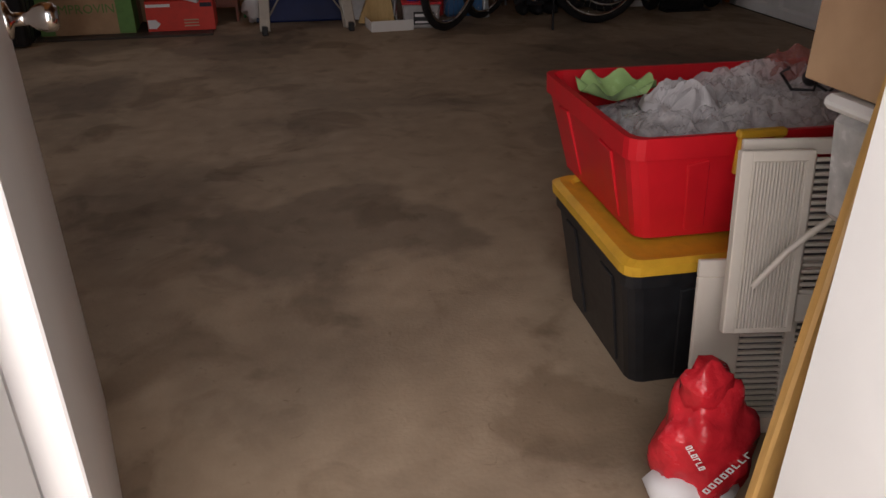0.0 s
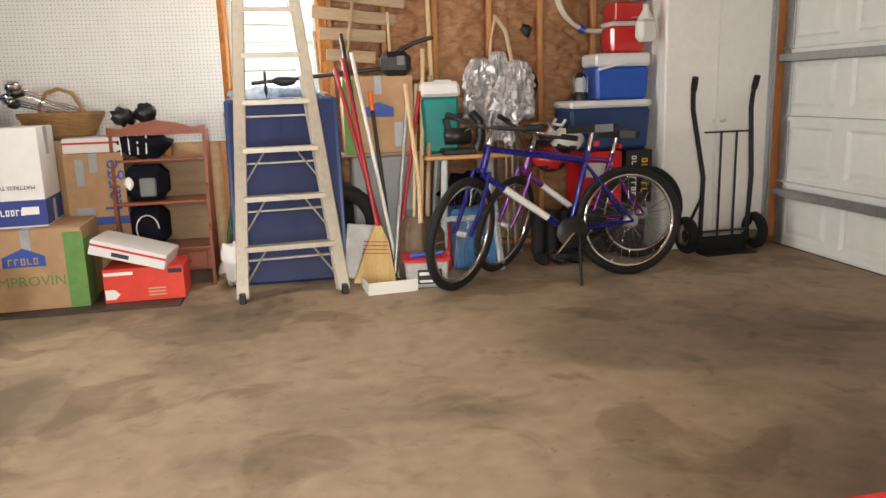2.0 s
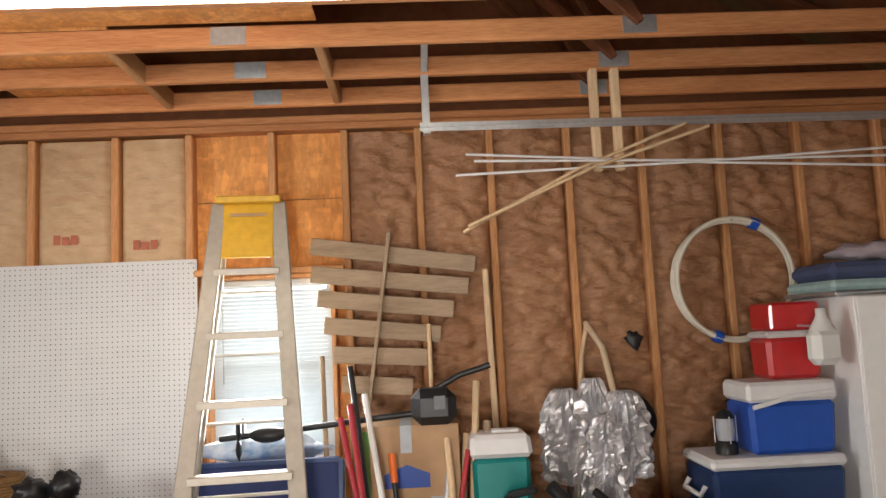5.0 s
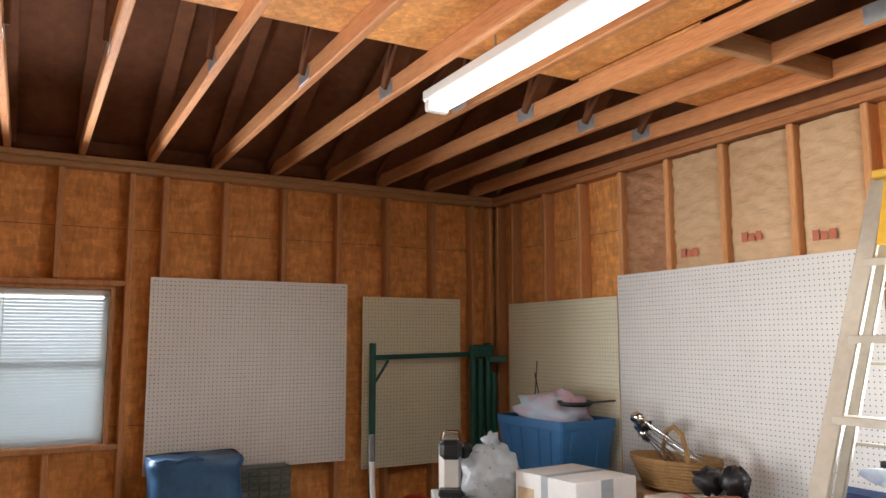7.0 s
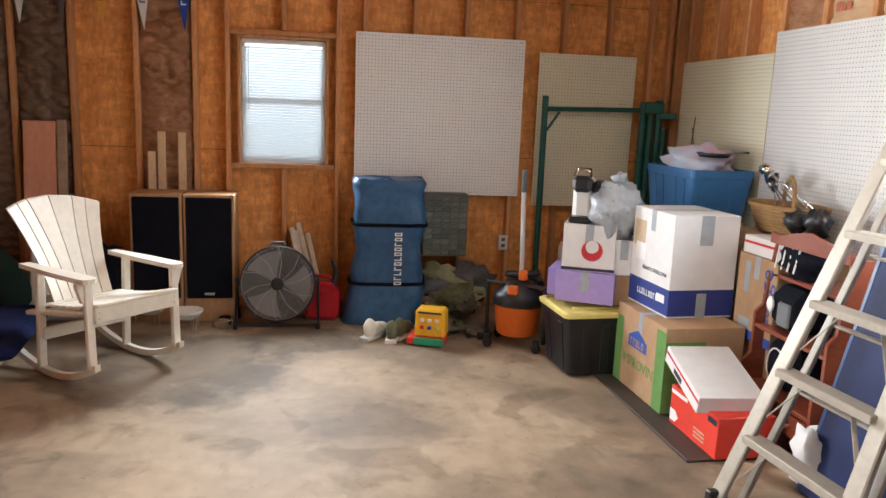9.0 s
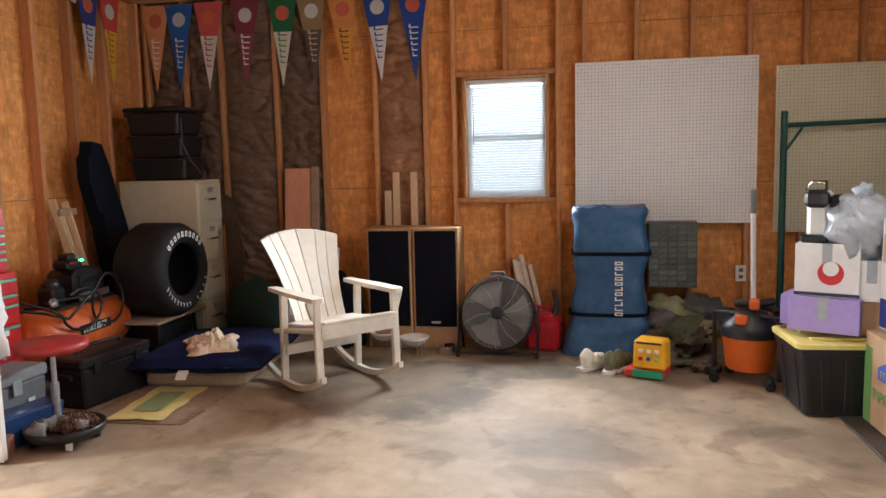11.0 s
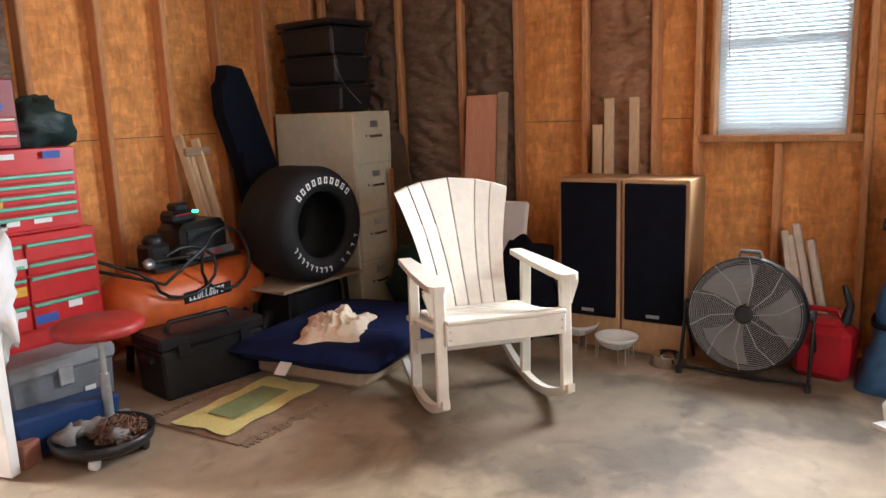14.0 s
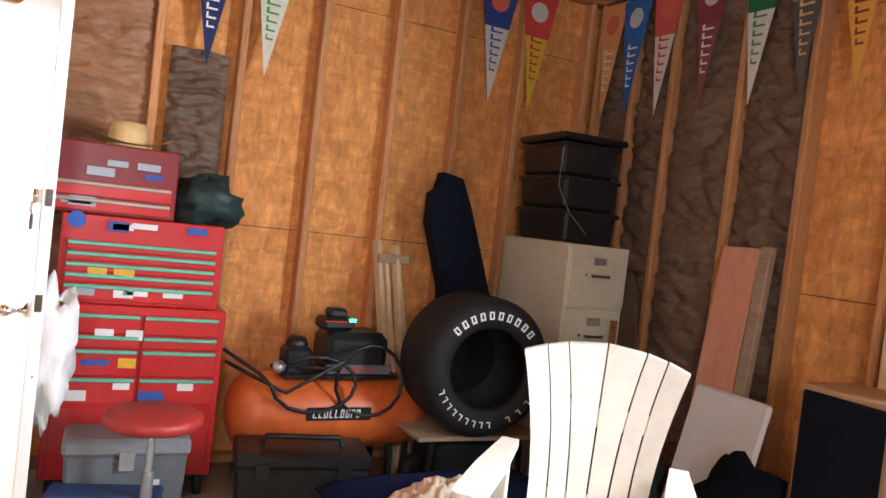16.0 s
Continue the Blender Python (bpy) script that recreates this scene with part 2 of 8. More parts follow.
WICKER = mat("wicker", (0.26, 0.14, 0.05), 0.6, rgb2=(0.42, 0.25, 0.10), scale=60, bump=1.0, bscale=130)
STRAW = mat("straw", (0.50, 0.34, 0.14), 0.8, rgb2=(0.66, 0.48, 0.22), scale=20, stretch=(6, 6, 0.5), bump=0.5)
BROWN_METAL = mat("rusty_blade", (0.10, 0.065, 0.045), 0.5, 0.5, var=0.4, scale=8)
SILVER_BAG = mat("silver_wrap", (0.50, 0.50, 0.52), 0.32, 0.55, var=0.25, scale=9, bump=1.0, bscale=14)
CLEAR = mat("clear_film", (0.75, 0.78, 0.82), 0.18, var=0.15, scale=12, bump=1.0, bscale=22, trans=0.55, alpha=0.6)
MILKY = mat("milky_plastic", (0.62, 0.66, 0.70), 0.35, var=0.1, trans=0.35, alpha=0.75)
LIME = mat("lime_plastic", (0.36, 0.60, 0.20), 0.45, var=0.1)
BEIGE_RUG = mat("woven_beige_rug", (0.34, 0.24, 0.16), 0.95, var=0.25, scale=40, bump=0.6, bscale=150)
YELLOW_RUG = mat("yellow_towel", (0.78, 0.68, 0.26), 0.95, var=0.1, scale=30, bump=0.6, bscale=120)
SAGE = mat("sage_print", (0.26, 0.33, 0.15), 0.95, var=0.15, scale=30, bump=0.4, bscale=100)
TAN = mat("tan_cloth", (0.55, 0.42, 0.28), 0.9, var=0.1, bump=0.4, bscale=60)
PEACH = mat("peach_print_cloth", (0.80, 0.73, 0.56), 0.9, rgb2=(0.80, 0.60, 0.46), scale=5, bump=0.5, bscale=30)
GREY_PLASTIC = mat("grey_plastic", (0.13, 0.14, 0.15), 0.5, var=0.15)
MAROON = mat("maroon_paint", (0.20, 0.015, 0.02), 0.35, var=0.15)
MINT = mat("mint_trim", (0.16, 0.50, 0.36), 0.35, 0.2)
OLIVE = mat("olive_cloth", (0.13, 0.14, 0.08), 0.9, var=0.4, scale=14, bump=0.4, bscale=30)
STONE = mat("grey_brown_scrap", (0.18, 0.14, 0.11), 0.85, var=0.5, scale=14, bump=0.8, bscale=25)
PURPLE = mat("bike_blue_paint", (0.010, 0.012, 0.20), 0.25, 0.3, var=0.1, coat=0.5)
BIKE_PURPLE = mat("bike_purple_paint", (0.13, 0.02, 0.20), 0.25, 0.3, var=0.1, coat=0.5)
GAS_RED = mat("fuel_can_red", (0.40, 0.01, 0.02), 0.35, var=0.1)
PANE = mat("window_glass", (1, 1, 1), 0.03, trans=1.0, var=0.0)
BLIND = mat("blind_slat", (0.80, 0.84, 0.86), 0.5, var=0.02)
_n, _l = BLIND.node_tree.nodes, BLIND.node_tree.links
_tr, _mx = _n.new("ShaderNodeBsdfTranslucent"), _n.new("ShaderNodeMixShader")
_tr.inputs[0].default_value, _mx.inputs[0].default_value = (0.80, 0.86, 0.88, 1), 0.45
_l.new(_n["Principled BSDF"].outputs[0], _mx.inputs[1])
_l.new(_tr.outputs[0], _mx.inputs[2])
_l.new(_mx.outputs[0], _n["Material Output"].inputs[0])
BLIND_N = BLIND
AC_WHITE = mat("aged_white_plastic", (0.66, 0.62, 0.54), 0.45, var=0.08, scale=5)
GLOW = mat("tube_glow", (1.0, 0.97, 0.90), 0.5, var=0.0, emit=9.0)
GREEN_CAN = mat("green_enamel", (0.03, 0.16, 0.05), 0.5, var=0.2)
WHITE_INK = mat("white_print", (0.8, 0.8, 0.8), 0.6, var=0.02)
DARK_INK = mat("dark_print", (0.03, 0.03, 0.05), 0.6, var=0.05)
RED_INK = mat("red_print", (0.55, 0.03, 0.04), 0.6, var=0.05)
GREEN_INK = mat("green_print_ink", (0.06, 0.25, 0.08), 0.6, var=0.05)
BLUE_INK = mat("blue_print", (0.03, 0.08, 0.35), 0.6, var=0.05)
GRASS = mat("lawn", (0.05, 0.10, 0.03), 0.9, var=0.4, scale=2)

# ---- mesh helpers ----


class Geo:
    """Collects points and faces of one mesh."""

    def __init__(self):
        self.v, self.f, self.s = [], [], []

    def add(self, verts, faces, smooth=False, m=None):
        k = len(self.v)
        self.v += [tuple(m @ Vector(p)) if m is not None else tuple(p) for p in verts]
        self.f += [tuple(k + i for i in f) for f in faces]
        self.s += [smooth] * len(faces)
        return self

    def box(self, c, size, m=None, b=None, taper=1.0):
        """A box with chamfered edges, centre c; taper scales its foot."""
        h = [s / 2 for s in size]
        if b is None:
            b = min(0.006, min(size) * 0.2)
        vs, ids = [], {}
        for sx in (-1, 1):
            for sy in (-1, 1):
                for sz in (-1, 1):
                    k = taper if sz < 0 else 1.0
                    for ax in range(3):
                        p = [sx * (h[0] * k - b), sy * (h[1] * k - b), sz * (h[2] - b)]
                        p[ax] += (sx, sy, sz)[ax] * b
                        ids[sx, sy, sz, ax] = len(vs)
                        vs.append((c[0] + p[0], c[1] + p[1], c[2] + p[2]))
        fs = []
        for ax in range(3):
            u, w = (ax + 1) % 3, (ax + 2) % 3
            for s in (-1, 1):
                loop = []
                for su, sw in ((-1, -1), (1, -1), (1, 1), (-1, 1)):
                    k = [0, 0, 0]
                    k[ax], k[u], k[w] = s, su, sw
                    loop.append(ids[(*k, ax)])
                fs.append(loop if s > 0 else loop[::-1])
            for su in (-1, 1):
                for sw in (-1, 1):
                    k0, k1 = [0, 0, 0], [0, 0, 0]
                    k0[ax], k1[ax] = -1, 1
                    for k in (k0, k1):
                        k[u], k[w] = su, sw
                    q = [ids[(*k0, u)], ids[(*k1, u)], ids[(*k1, w)], ids[(*k0, w)]]
                    fs.append(q if su * sw < 0 else q[::-1])
        for sx in (-1, 1):
            for sy in (-1, 1):
                for sz in (-1, 1):
                    t = [ids[sx, sy, sz, 0], ids[sx, sy, sz, 1], ids[sx, sy, sz, 2]]
                    fs.append(t if sx * sy * sz > 0 else t[::-1])
        return self.add(vs, fs, False, m)

    def span(self, x0, y0, z0, x1, y1, z1, m=None, b=None):
        return self.box(((x0 + x1) / 2, (y0 + y1) / 2, (z0 + z1) / 2), (abs(x1 - x0), abs(y1 - y0), abs(z1 - z0)), m, b)

    def bar(self, a, c, w, d, up=(0, 0, 1), b=None):
        """A bar of section w x d from a to c."""
        a, c = Vector(a), Vector(c)
        z = (c - a).normalized()
        x = Vector(up).cross(z)
        x = x.normalized() if x.length > 1e-4 else Vector((1, 0, 0))
        y = z.cross(x)
        m = Matrix((x, y, z)).transposed().to_4x4()
        m.translation = (a + c) / 2
        return self.box((0, 0, 0), (w, d, (c - a).length), m, b)

    def tube(self, pts, r, seg=8, closed=False, m=None, caps=True):
        pts = [Vector(p) for p in pts]
        n = len(pts)
        vs, fs = [], []
        side = None
        for i, p in enumerate(pts):
            a = pts[i - 1] if i or closed else p
            c = pts[(i + 1) % n] if i < n - 1 or closed else p
            d = (c - a).normalized()
            if side is None:
                side = d.orthogonal().normalized()
            side = (side - d * side.dot(d)).normalized()
            o = d.cross(side)
            rr = r[i] if isinstance(r, (list, tuple)) else r
            vs += [p + (side * math.cos(2 * math.pi * k / seg) + o * math.sin(2 * math.pi * k / seg)) * rr for k in range(seg)]
        for i in range(n if closed else n - 1):
            j = (i + 1) % n
            fs += [(i * seg + k, i * seg + (k + 1) % seg, j * seg + (k + 1) % seg, j * seg + k) for k in range(seg)]
        self.add(vs, fs, True, m)
        if caps and not closed:
            self.add(vs[:seg], [tuple(range(seg))[::-1]], False, m)
            self.add(vs[-seg:], [tuple(range(seg))], False, m)
        return self

    def lathe(self, prof, seg=24, m=None, smooth=True):
        """Turns (radius, height) pairs round z."""
        vs = [(r * math.cos(2 * math.pi * k / seg), r * math.sin(2 * math.pi * k / seg), z) for r, z in prof for k in range(seg)]
        fs = [(i * seg + k, i * seg + (k + 1) % seg, (i + 1) * seg + (k + 1) % seg, (i + 1) * seg + k) for i in range(len(prof) - 1) for k in range(seg)]
        self.add(vs, fs, smooth, m)
        if prof[0][0] > 0.001:
            self.add(vs[:seg], [tuple(range(seg))[::-1]], False, m)
        if prof[-1][0] > 0.001:
            self.add(vs[-seg:], [tuple(range(seg))], False, m)
        return self

    def prism(self, poly, depth, m=None):
        """Extrudes an outline in xy by depth along z."""
        n = len(poly)
        vs = [(x, y, 0) for x, y in poly] + [(x, y, depth) for x, y in poly]
        fs = [tuple(range(n))[::-1], tuple(range(n, 2 * n))] + [(i, (i + 1) % n, n + (i + 1) % n, n + i) for i in range(n)]
        return self.add(vs, fs, False, m)

    def sheet(self, nx, ny, fn, smooth=True, m=None, thick=0.0):
        """A grid; fn(u, v) gives the point for u, v in 0 to 1."""
        top = [Vector(fn(i / nx, j / ny)) for j in range(ny + 1) for i in range(nx + 1)]
        w = nx + 1
        fs = [(j * w + i, j * w + i + 1, (j + 1) * w + i + 1, (j + 1) * w + i) for j in range(ny) for i in range(nx)]
        self.add(top, fs, smooth, m)
        return self

    def blob(self, c, r, wob=0.15, seg=14, rings=8, seed=0, freq=2.0):
        """A lumpy closed body with radii r about c."""
        vs, fs = [], []
        for j in range(rings + 1):
            th = math.pi * j / rings
            for k in range(seg):
                ph = 2 * math.pi * k / seg
                d = Vector((math.sin(th) * math.cos(ph), math.sin(th) * math.sin(ph), math.cos(th)))
                w = 1 + wob * noise.noise(d * freq + Vector((seed * 7.3, seed, 0))) * 2
                vs.append((c[0] + d.x * r[0] * w, c[1] + d.y * r[1] * w, c[2] + d.z * r[2] * w))
        for j in range(rings):
            fs += [(j * seg + k, (j + 1) * seg + k, (j + 1) * seg + (k + 1) % seg, j * seg + (k + 1) % seg) for k in range(seg)]
        return self.add(vs, fs, True)

    def mesh(self, name, material):
        me = bpy.data.meshes.new(name)
        me.from_pydata([tuple(p) for p in self.v], [], self.f)
        me.polygons.foreach_set("use_smooth", self.s)
        if material:
            me.materials.append(material)
        me.update()
        return me


def part(name, geo, material, parent, label=""):
    """Links a mesh as one part under a thing or under a part."""
    o = new(name, geo.mesh(name, material) if isinstance(geo, Geo) else geo)
    o.parent = parent
    return tagged(o, label)


def thing(name, label, category, place=(0, 0, 0), rz=0.0, group="", rx=0.0, ry=0.0):
    o = new(name)
    o.matrix_basis = pose(*place, rx, ry, rz)
    return tagged(o, label, category, group)


def solid(name, geo, material, label, category, place=(0, 0, 0), rz=0.0, group="", kind="", rx=0.0, ry=0.0):
    o = new(name, geo.mesh(name, material))
    o.matrix_basis = pose(*place, rx, ry, rz)
    return tagged(o, label, category, group, kind)


def lettering_block(w, h):
    """A faded printed mark, three blocks wide."""
    g = Geo()
    for k in range(3):
        g.span(-w / 2 + k * w / 3, -0.001, -h / 2, -w / 2 + (k + 0.8) * w / 3, 0, h / 2 * (1, 0.6, 0.9)[k], b=0.0002)
    return g


def structure(name, geo, material, label=""):
    return tagged(new(name, geo.mesh(name, material)), label, kind="structure")


def words(name, text, size, parent, material, m, squash=1.0):
    """Flat lettering as a mesh, centred at m in the parent's space."""
    cu = bpy.data.curves.new(name, "FONT")
    cu.body, cu.size, cu.align_x, cu.align_y, cu.extrude, cu.resolution_u = text, size, "CENTER", "CENTER", 0.0008, 2
    tmp = bpy.data.objects.new("tmp_text", cu)
    scene.collection.objects.link(tmp)
    bpy.context.view_layer.update()
    me = bpy.data.meshes.new_from_object(tmp.evaluated_get(bpy.context.evaluated_depsgraph_get()))
    bpy.data.objects.remove(tmp)
    me.materials.clear()
    me.materials.append(material)
    o = new(name, me)
    o.parent = parent
    o.matrix_basis = m @ Matrix.Diagonal((squash, 1, 1, 1))
    return o


def rnd(a, b):
    return random.uniform(a, b)


# ---- the building ----
X0, X1, Y0, Y1, ZT = -3.30, 3.70, 0.78, 6.91, 2.87
D = 0.089
structure("floor", Geo().span(X0 - 0.2, 0.60, -0.12, X1 + 0.3, Y1 + 0.2, 0.0, b=0.001), CONCRETE, "stained grey-brown concrete slab")
structure("ground", Geo().add([(-600, -600, -0.16), (600, -600, -0.16), (600, 600, -0.16), (-600, 600, -0.16)], [(0, 1, 2, 3)]), GRASS, "lawn outside")
structure("pavement", Geo().span(-1.6, -3.0, -0.155, 2.4, 0.596, -0.02, b=0.004), CONCRETE, "concrete path outside the side door")


def wall_boards(name, along, fixed, out, lo, hi, holes, label, material=None, course=True, thick=0.011):
    """Sheathing with openings: along 'x' or 'y', its inner face at fixed; out is the side on which it has its thickness."""
    cuts = sorted({lo, hi, *[h[0] for h in holes], *[h[1] for h in holes]})
    g = Geo()
    for a, b in zip(cuts, cuts[1:]):
        zs = [(0, ZT)]
        for h0, h1, z0, z1 in holes:
            if h0 <= a and b <= h1:
                zs = [(0, z0), (z1, ZT)]
        rows = [(max(z0, c0) , min(z1, c1 - 0.004)) for z0, z1 in zs for c0, c1 in ((0, 1.22), (1.22, 2.44), (2.44, ZT + 0.004))]
        for z0, z1 in (rows if course else zs):
            if z1 - z0 > 0.01:
                if along == "x":
                    g.span(a, fixed, z0, b, fixed + out * thick, z1, b=0.0005)
                else:
                    g.span(fixed, a, z0, fixed + out * thick, b, z1, b=0.0005)
    return structure(name, g, material or OSB, label)


WIN_W = (3.50, 4.17, 1.13, 2.07)
WIN_N = (-0.17, 0.49, 1.10, 2.04)
DOOR = (-0.19, 0.60, 0.0, 2.05)
ROUGH = (DOOR[0] - 0.03, DOOR[1] + 0.03, 0.0, DOOR[3] + 0.03)
GD = (1.42, 6.30, 0.0, 2.36)
wall_boards("wall_west", "y", X0 - D, -1, Y0 - D - 0.05, Y1 + D + 0.05, [WIN_W], "bare strand board sheathing between studs")
wall_boards("wall_north", "x", Y1 + D, 1, X0 - D, X1 + D, [WIN_N], "bare strand board sheathing between studs")
wall_boards("wall_south", "x", Y0 - D, -1, X0 - D, X1 + D, [ROUGH], "bare strand board sheathing between studs")
wall_boards("wall_east", "y", X1 + D, 1, Y0 - D - 0.05, Y1 + D + 0.05, [GD], "bare strand board above the garage door")

# outer layer added only to block daylight at the open sheathing joints
LIGHT_SEAL = mat("light_seal_dark", (0.06, 0.05, 0.045), 0.8, var=0.2)
wall_boards("light_seal_west", "y", X0 - D - 0.0125, -1, Y0 - D - 0.05, Y1 + D + 0.05, [WIN_W], "added dark outer layer that keeps daylight out of the sheathing joints", LIGHT_SEAL, False, 0.04)
wall_boards("light_seal_north", "x", Y1 + D + 0.0125, 1, X0 - D, X1 + D, [WIN_N], "added dark outer layer that keeps daylight out of the sheathing joints", LIGHT_SEAL, False, 0.04)
wall_boards("light_seal_south", "x", Y0 - D - 0.0125, -1, X0 - D, X1 + D, [ROUGH], "added dark outer layer that keeps daylight out of the sheathing joints", LIGHT_SEAL, False, 0.04)
wall_boards("light_seal_east", "y", X1 + D + 0.0125, 1, Y0 - D - 0.05, Y1 + D + 0.05, [GD], "added dark outer layer that keeps daylight out of the sheathing joints", LIGHT_SEAL, False, 0.04)

STUD_W = [0.80, 1.15, 1.47, 1.95, 2.35, 2.79, 3.20, 3.43, 4.24, 4.44, 4.82, 5.22, 5.62, 6.00, 6.38, 6.73, 6.89]
STUD_N = [-3.26, -3.05, -2.64, -2.24, -1.84, -1.445, -1.045, -0.62, -0.24, 0.56, 0.945, 1.32, 1.73, 2.13, 2.55, 2.98, 3.42, 3.68]
STUD_S = [-3.24, -2.79, -2.40, -2.01, -1.60, -1.19, -0.80, -0.26, 0.67, 1.10, 1.50, 1.90, 2.30, 2.70, 3.10, 3.50]
stud_long = Geo().span(-0.019, -D / 2, 0.04, 0.019, D / 2, ZT - 0.085).mesh("stud", STUD)
walls = {o.name: o for o in scene.objects if o.name.startswith("wall_")}


def stud(side, at, z0=None, z1=None):
    me = stud_long if z0 is None else Geo().span(-0.019, -D / 2, z0, 0.019, D / 2, z1).mesh("stud", STUD)
    o = new("stud", me)
    o.parent = walls["wall_" + side]
    tilt = rnd(-0.1, 0.1)
    if side == "west":
        o.matrix_basis = pose(X0 - D / 2, at, 0, tilt, 0, 90)
    elif side == "north":
        o.matrix_basis = pose(at, Y1 + D / 2, 0, 0, tilt, 0)
    elif side == "south":
        o.matrix_basis = pose(at, Y0 - D / 2, 0, 0, tilt, 0)
    else:
        o.matrix_basis = pose(X1 + D / 2, at, 0, tilt, 0, 90)
    o["label"] = "pine wall stud"
    return o


for y in STUD_W:
    stud("west", y)
for x in STUD_N:
    stud("north", x)
for x in STUD_S:
    stud("south", x)
for y in (1.2, 1.36, 6.36, 6.55, 6.88):
    stud("east", y)
stud("west", 3.84, 0.04, WIN_W[2] - 0.04)
stud("west", 3.84, WIN_W[3] + 0.04, ZT - 0.085)
stud("north", 0.18, 0.04, WIN_N[2] - 0.04)
stud("north", 0.18, WIN_N[3] + 0.04, ZT - 0.085)
stud("south", 0.2, DOOR[3] + 0.06, ZT - 0.085)
for y in (2.0, 2.6, 3.2, 3.8, 4.4, 5.0, 5.6):
    stud("east", y, GD[3] + 0.2, ZT - 0.085)

plates = Geo()
for z0, z1 in ((ZT - 0.08, ZT - 0.042), (ZT - 0.04, ZT - 0.002)):
    plates.span(X0 - D, Y0, z0, X0 + 0.002, Y1, z1)
    plates.span(X1 - 0.002, Y0, z0, X1 + D, Y1, z1)
structure("wall_plate_side", plates, BEAM_Y, "doubled top plate")
plates = Geo()
for z0, z1 in ((ZT - 0.08, ZT - 0.042), (ZT - 0.04, ZT - 0.002)):
    plates.span(X0 - D, Y1 - 0.002, z0, X1 + D, Y1 + D - 0.001, z1)
    plates.span(X0 - D, Y0 - D + 0.001, z0, X1 + D, Y0 + 0.002, z1)
structure("wall_plate_end", plates, JOIST, "doubled top plate")
plates = Geo()
plates.span(X0 - D, Y0, 0.002, X0 + 0.001, Y1, 0.04)
plates.span(X0, Y1, 0.002, X1, Y1 + D, 0.04)
plates.span(X0, Y0 - D, 0.002, DOOR[0] - 0.04, Y0 + 0.001, 0.04)
plates.span(DOOR[1] + 0.05, Y0 - D, 0.002, X1, Y0 + 0.001, 0.04)
structure("sole_plate", plates, STUD)
structure("header_beam", Geo().span(X1 - 0.001, 1.3, GD[3] + 0.02, X1 + D - 0.002, 6.4, GD[3] + 0.19), BEAM_Y, "timber beam over the garage door")

# roof trusses: ties, rafters, webs
RX = 0.2
tie = Geo().span(X0 - D, -0.019, ZT, X1 + D, 0.019, ZT + 0.089).mesh("joist", JOIST)
rise = 1.75
raf = Geo()
for s, xe in ((-1, X0 - D), (1, X1 + D)):
    raf.bar((xe, 0, ZT + 0.06), (RX, 0, ZT + rise), 0.038, 0.089, up=(0, 1, 0))
raf.bar((-1.45, 0, ZT + 0.05), (-0.9, 0, ZT + 1.1), 0.036, 0.085, up=(0, 1, 0))
raf.bar((1.85, 0, ZT + 0.05), (1.3, 0, ZT + 1.1), 0.036, 0.085, up=(0, 1, 0))
raf.bar((-1.45, 0, ZT + 0.05), (RX, 0, ZT + rise - 0.05), 0.036, 0.085, up=(0, 1, 0))
raf.bar((1.85, 0, ZT + 0.05), (RX, 0, ZT + rise - 0.05), 0.036, 0.085, up=(0, 1, 0))
# rafters and webs take the dark roof colour to imitate the attic's shade
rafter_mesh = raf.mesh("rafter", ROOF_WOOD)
plate_mesh = Geo().span(-0.07, -0.0205, 0.01, 0.07, 0.0205, 0.085, b=0.001).mesh("truss_plate", STEEL)
ceiling = structure("ceiling", Geo().span(-1.03, 0.85, ZT + 0.093, 0.55, 5.92, ZT + 0.107, b=0.001).span(-1.03, 5.95, ZT + 0.093, -0.28, 6.85, ZT + 0.107, b=0.001), OSB, "loose strand board laid over the joists")
yj = 6.76
while yj > 0.85:
    for nm, me in (("joist", tie), ("rafter", rafter_mesh)):
        o = new(nm, me)
        o.parent = ceiling
        o.location = (0, yj, 0)
    for xp in (-1.45, 0.2, 1.85):
        o = new("truss_plate", plate_mesh)
        o.parent = ceiling
        o.location = (xp, yj, ZT)
    yj -= 0.402
hatch = Geo().span(-0.30, 5.97, ZT + 0.002, -0.262, 6.74, ZT + 0.088).span(0.53, 5.97, ZT + 0.002, 0.568, 6.74, ZT + 0.088)
part("attic_hatch_trimmer", hatch, BEAM_Y, ceiling)
roof = Geo()
for xe in (X0 - D - 0.4, X1 + D + 0.4):
    k = (xe - RX)
    zz = ZT + rise + 0.06 - (rise - 0.06) * abs(k) / abs((X0 - D if xe < 0 else X1 + D) - RX)
    roof.add([(xe, Y0 - 0.5, zz), (RX, Y0 - 0.5, ZT + rise + 0.06), (RX, Y1 + 0.5, ZT + rise + 0.06), (xe, Y1 + 0.5, zz),
              (xe, Y0 - 0.5, zz + 0.05), (RX, Y0 - 0.5, ZT + rise + 0.11), (RX, Y1 + 0.5, ZT + rise + 0.11), (xe, Y1 + 0.5, zz + 0.05)],
             [(0, 3, 2, 1), (4, 5, 6, 7), (0, 1, 5, 4), (2, 3, 7, 6), (0, 4, 7, 3)])
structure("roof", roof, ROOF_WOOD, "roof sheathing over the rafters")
gable = Geo()
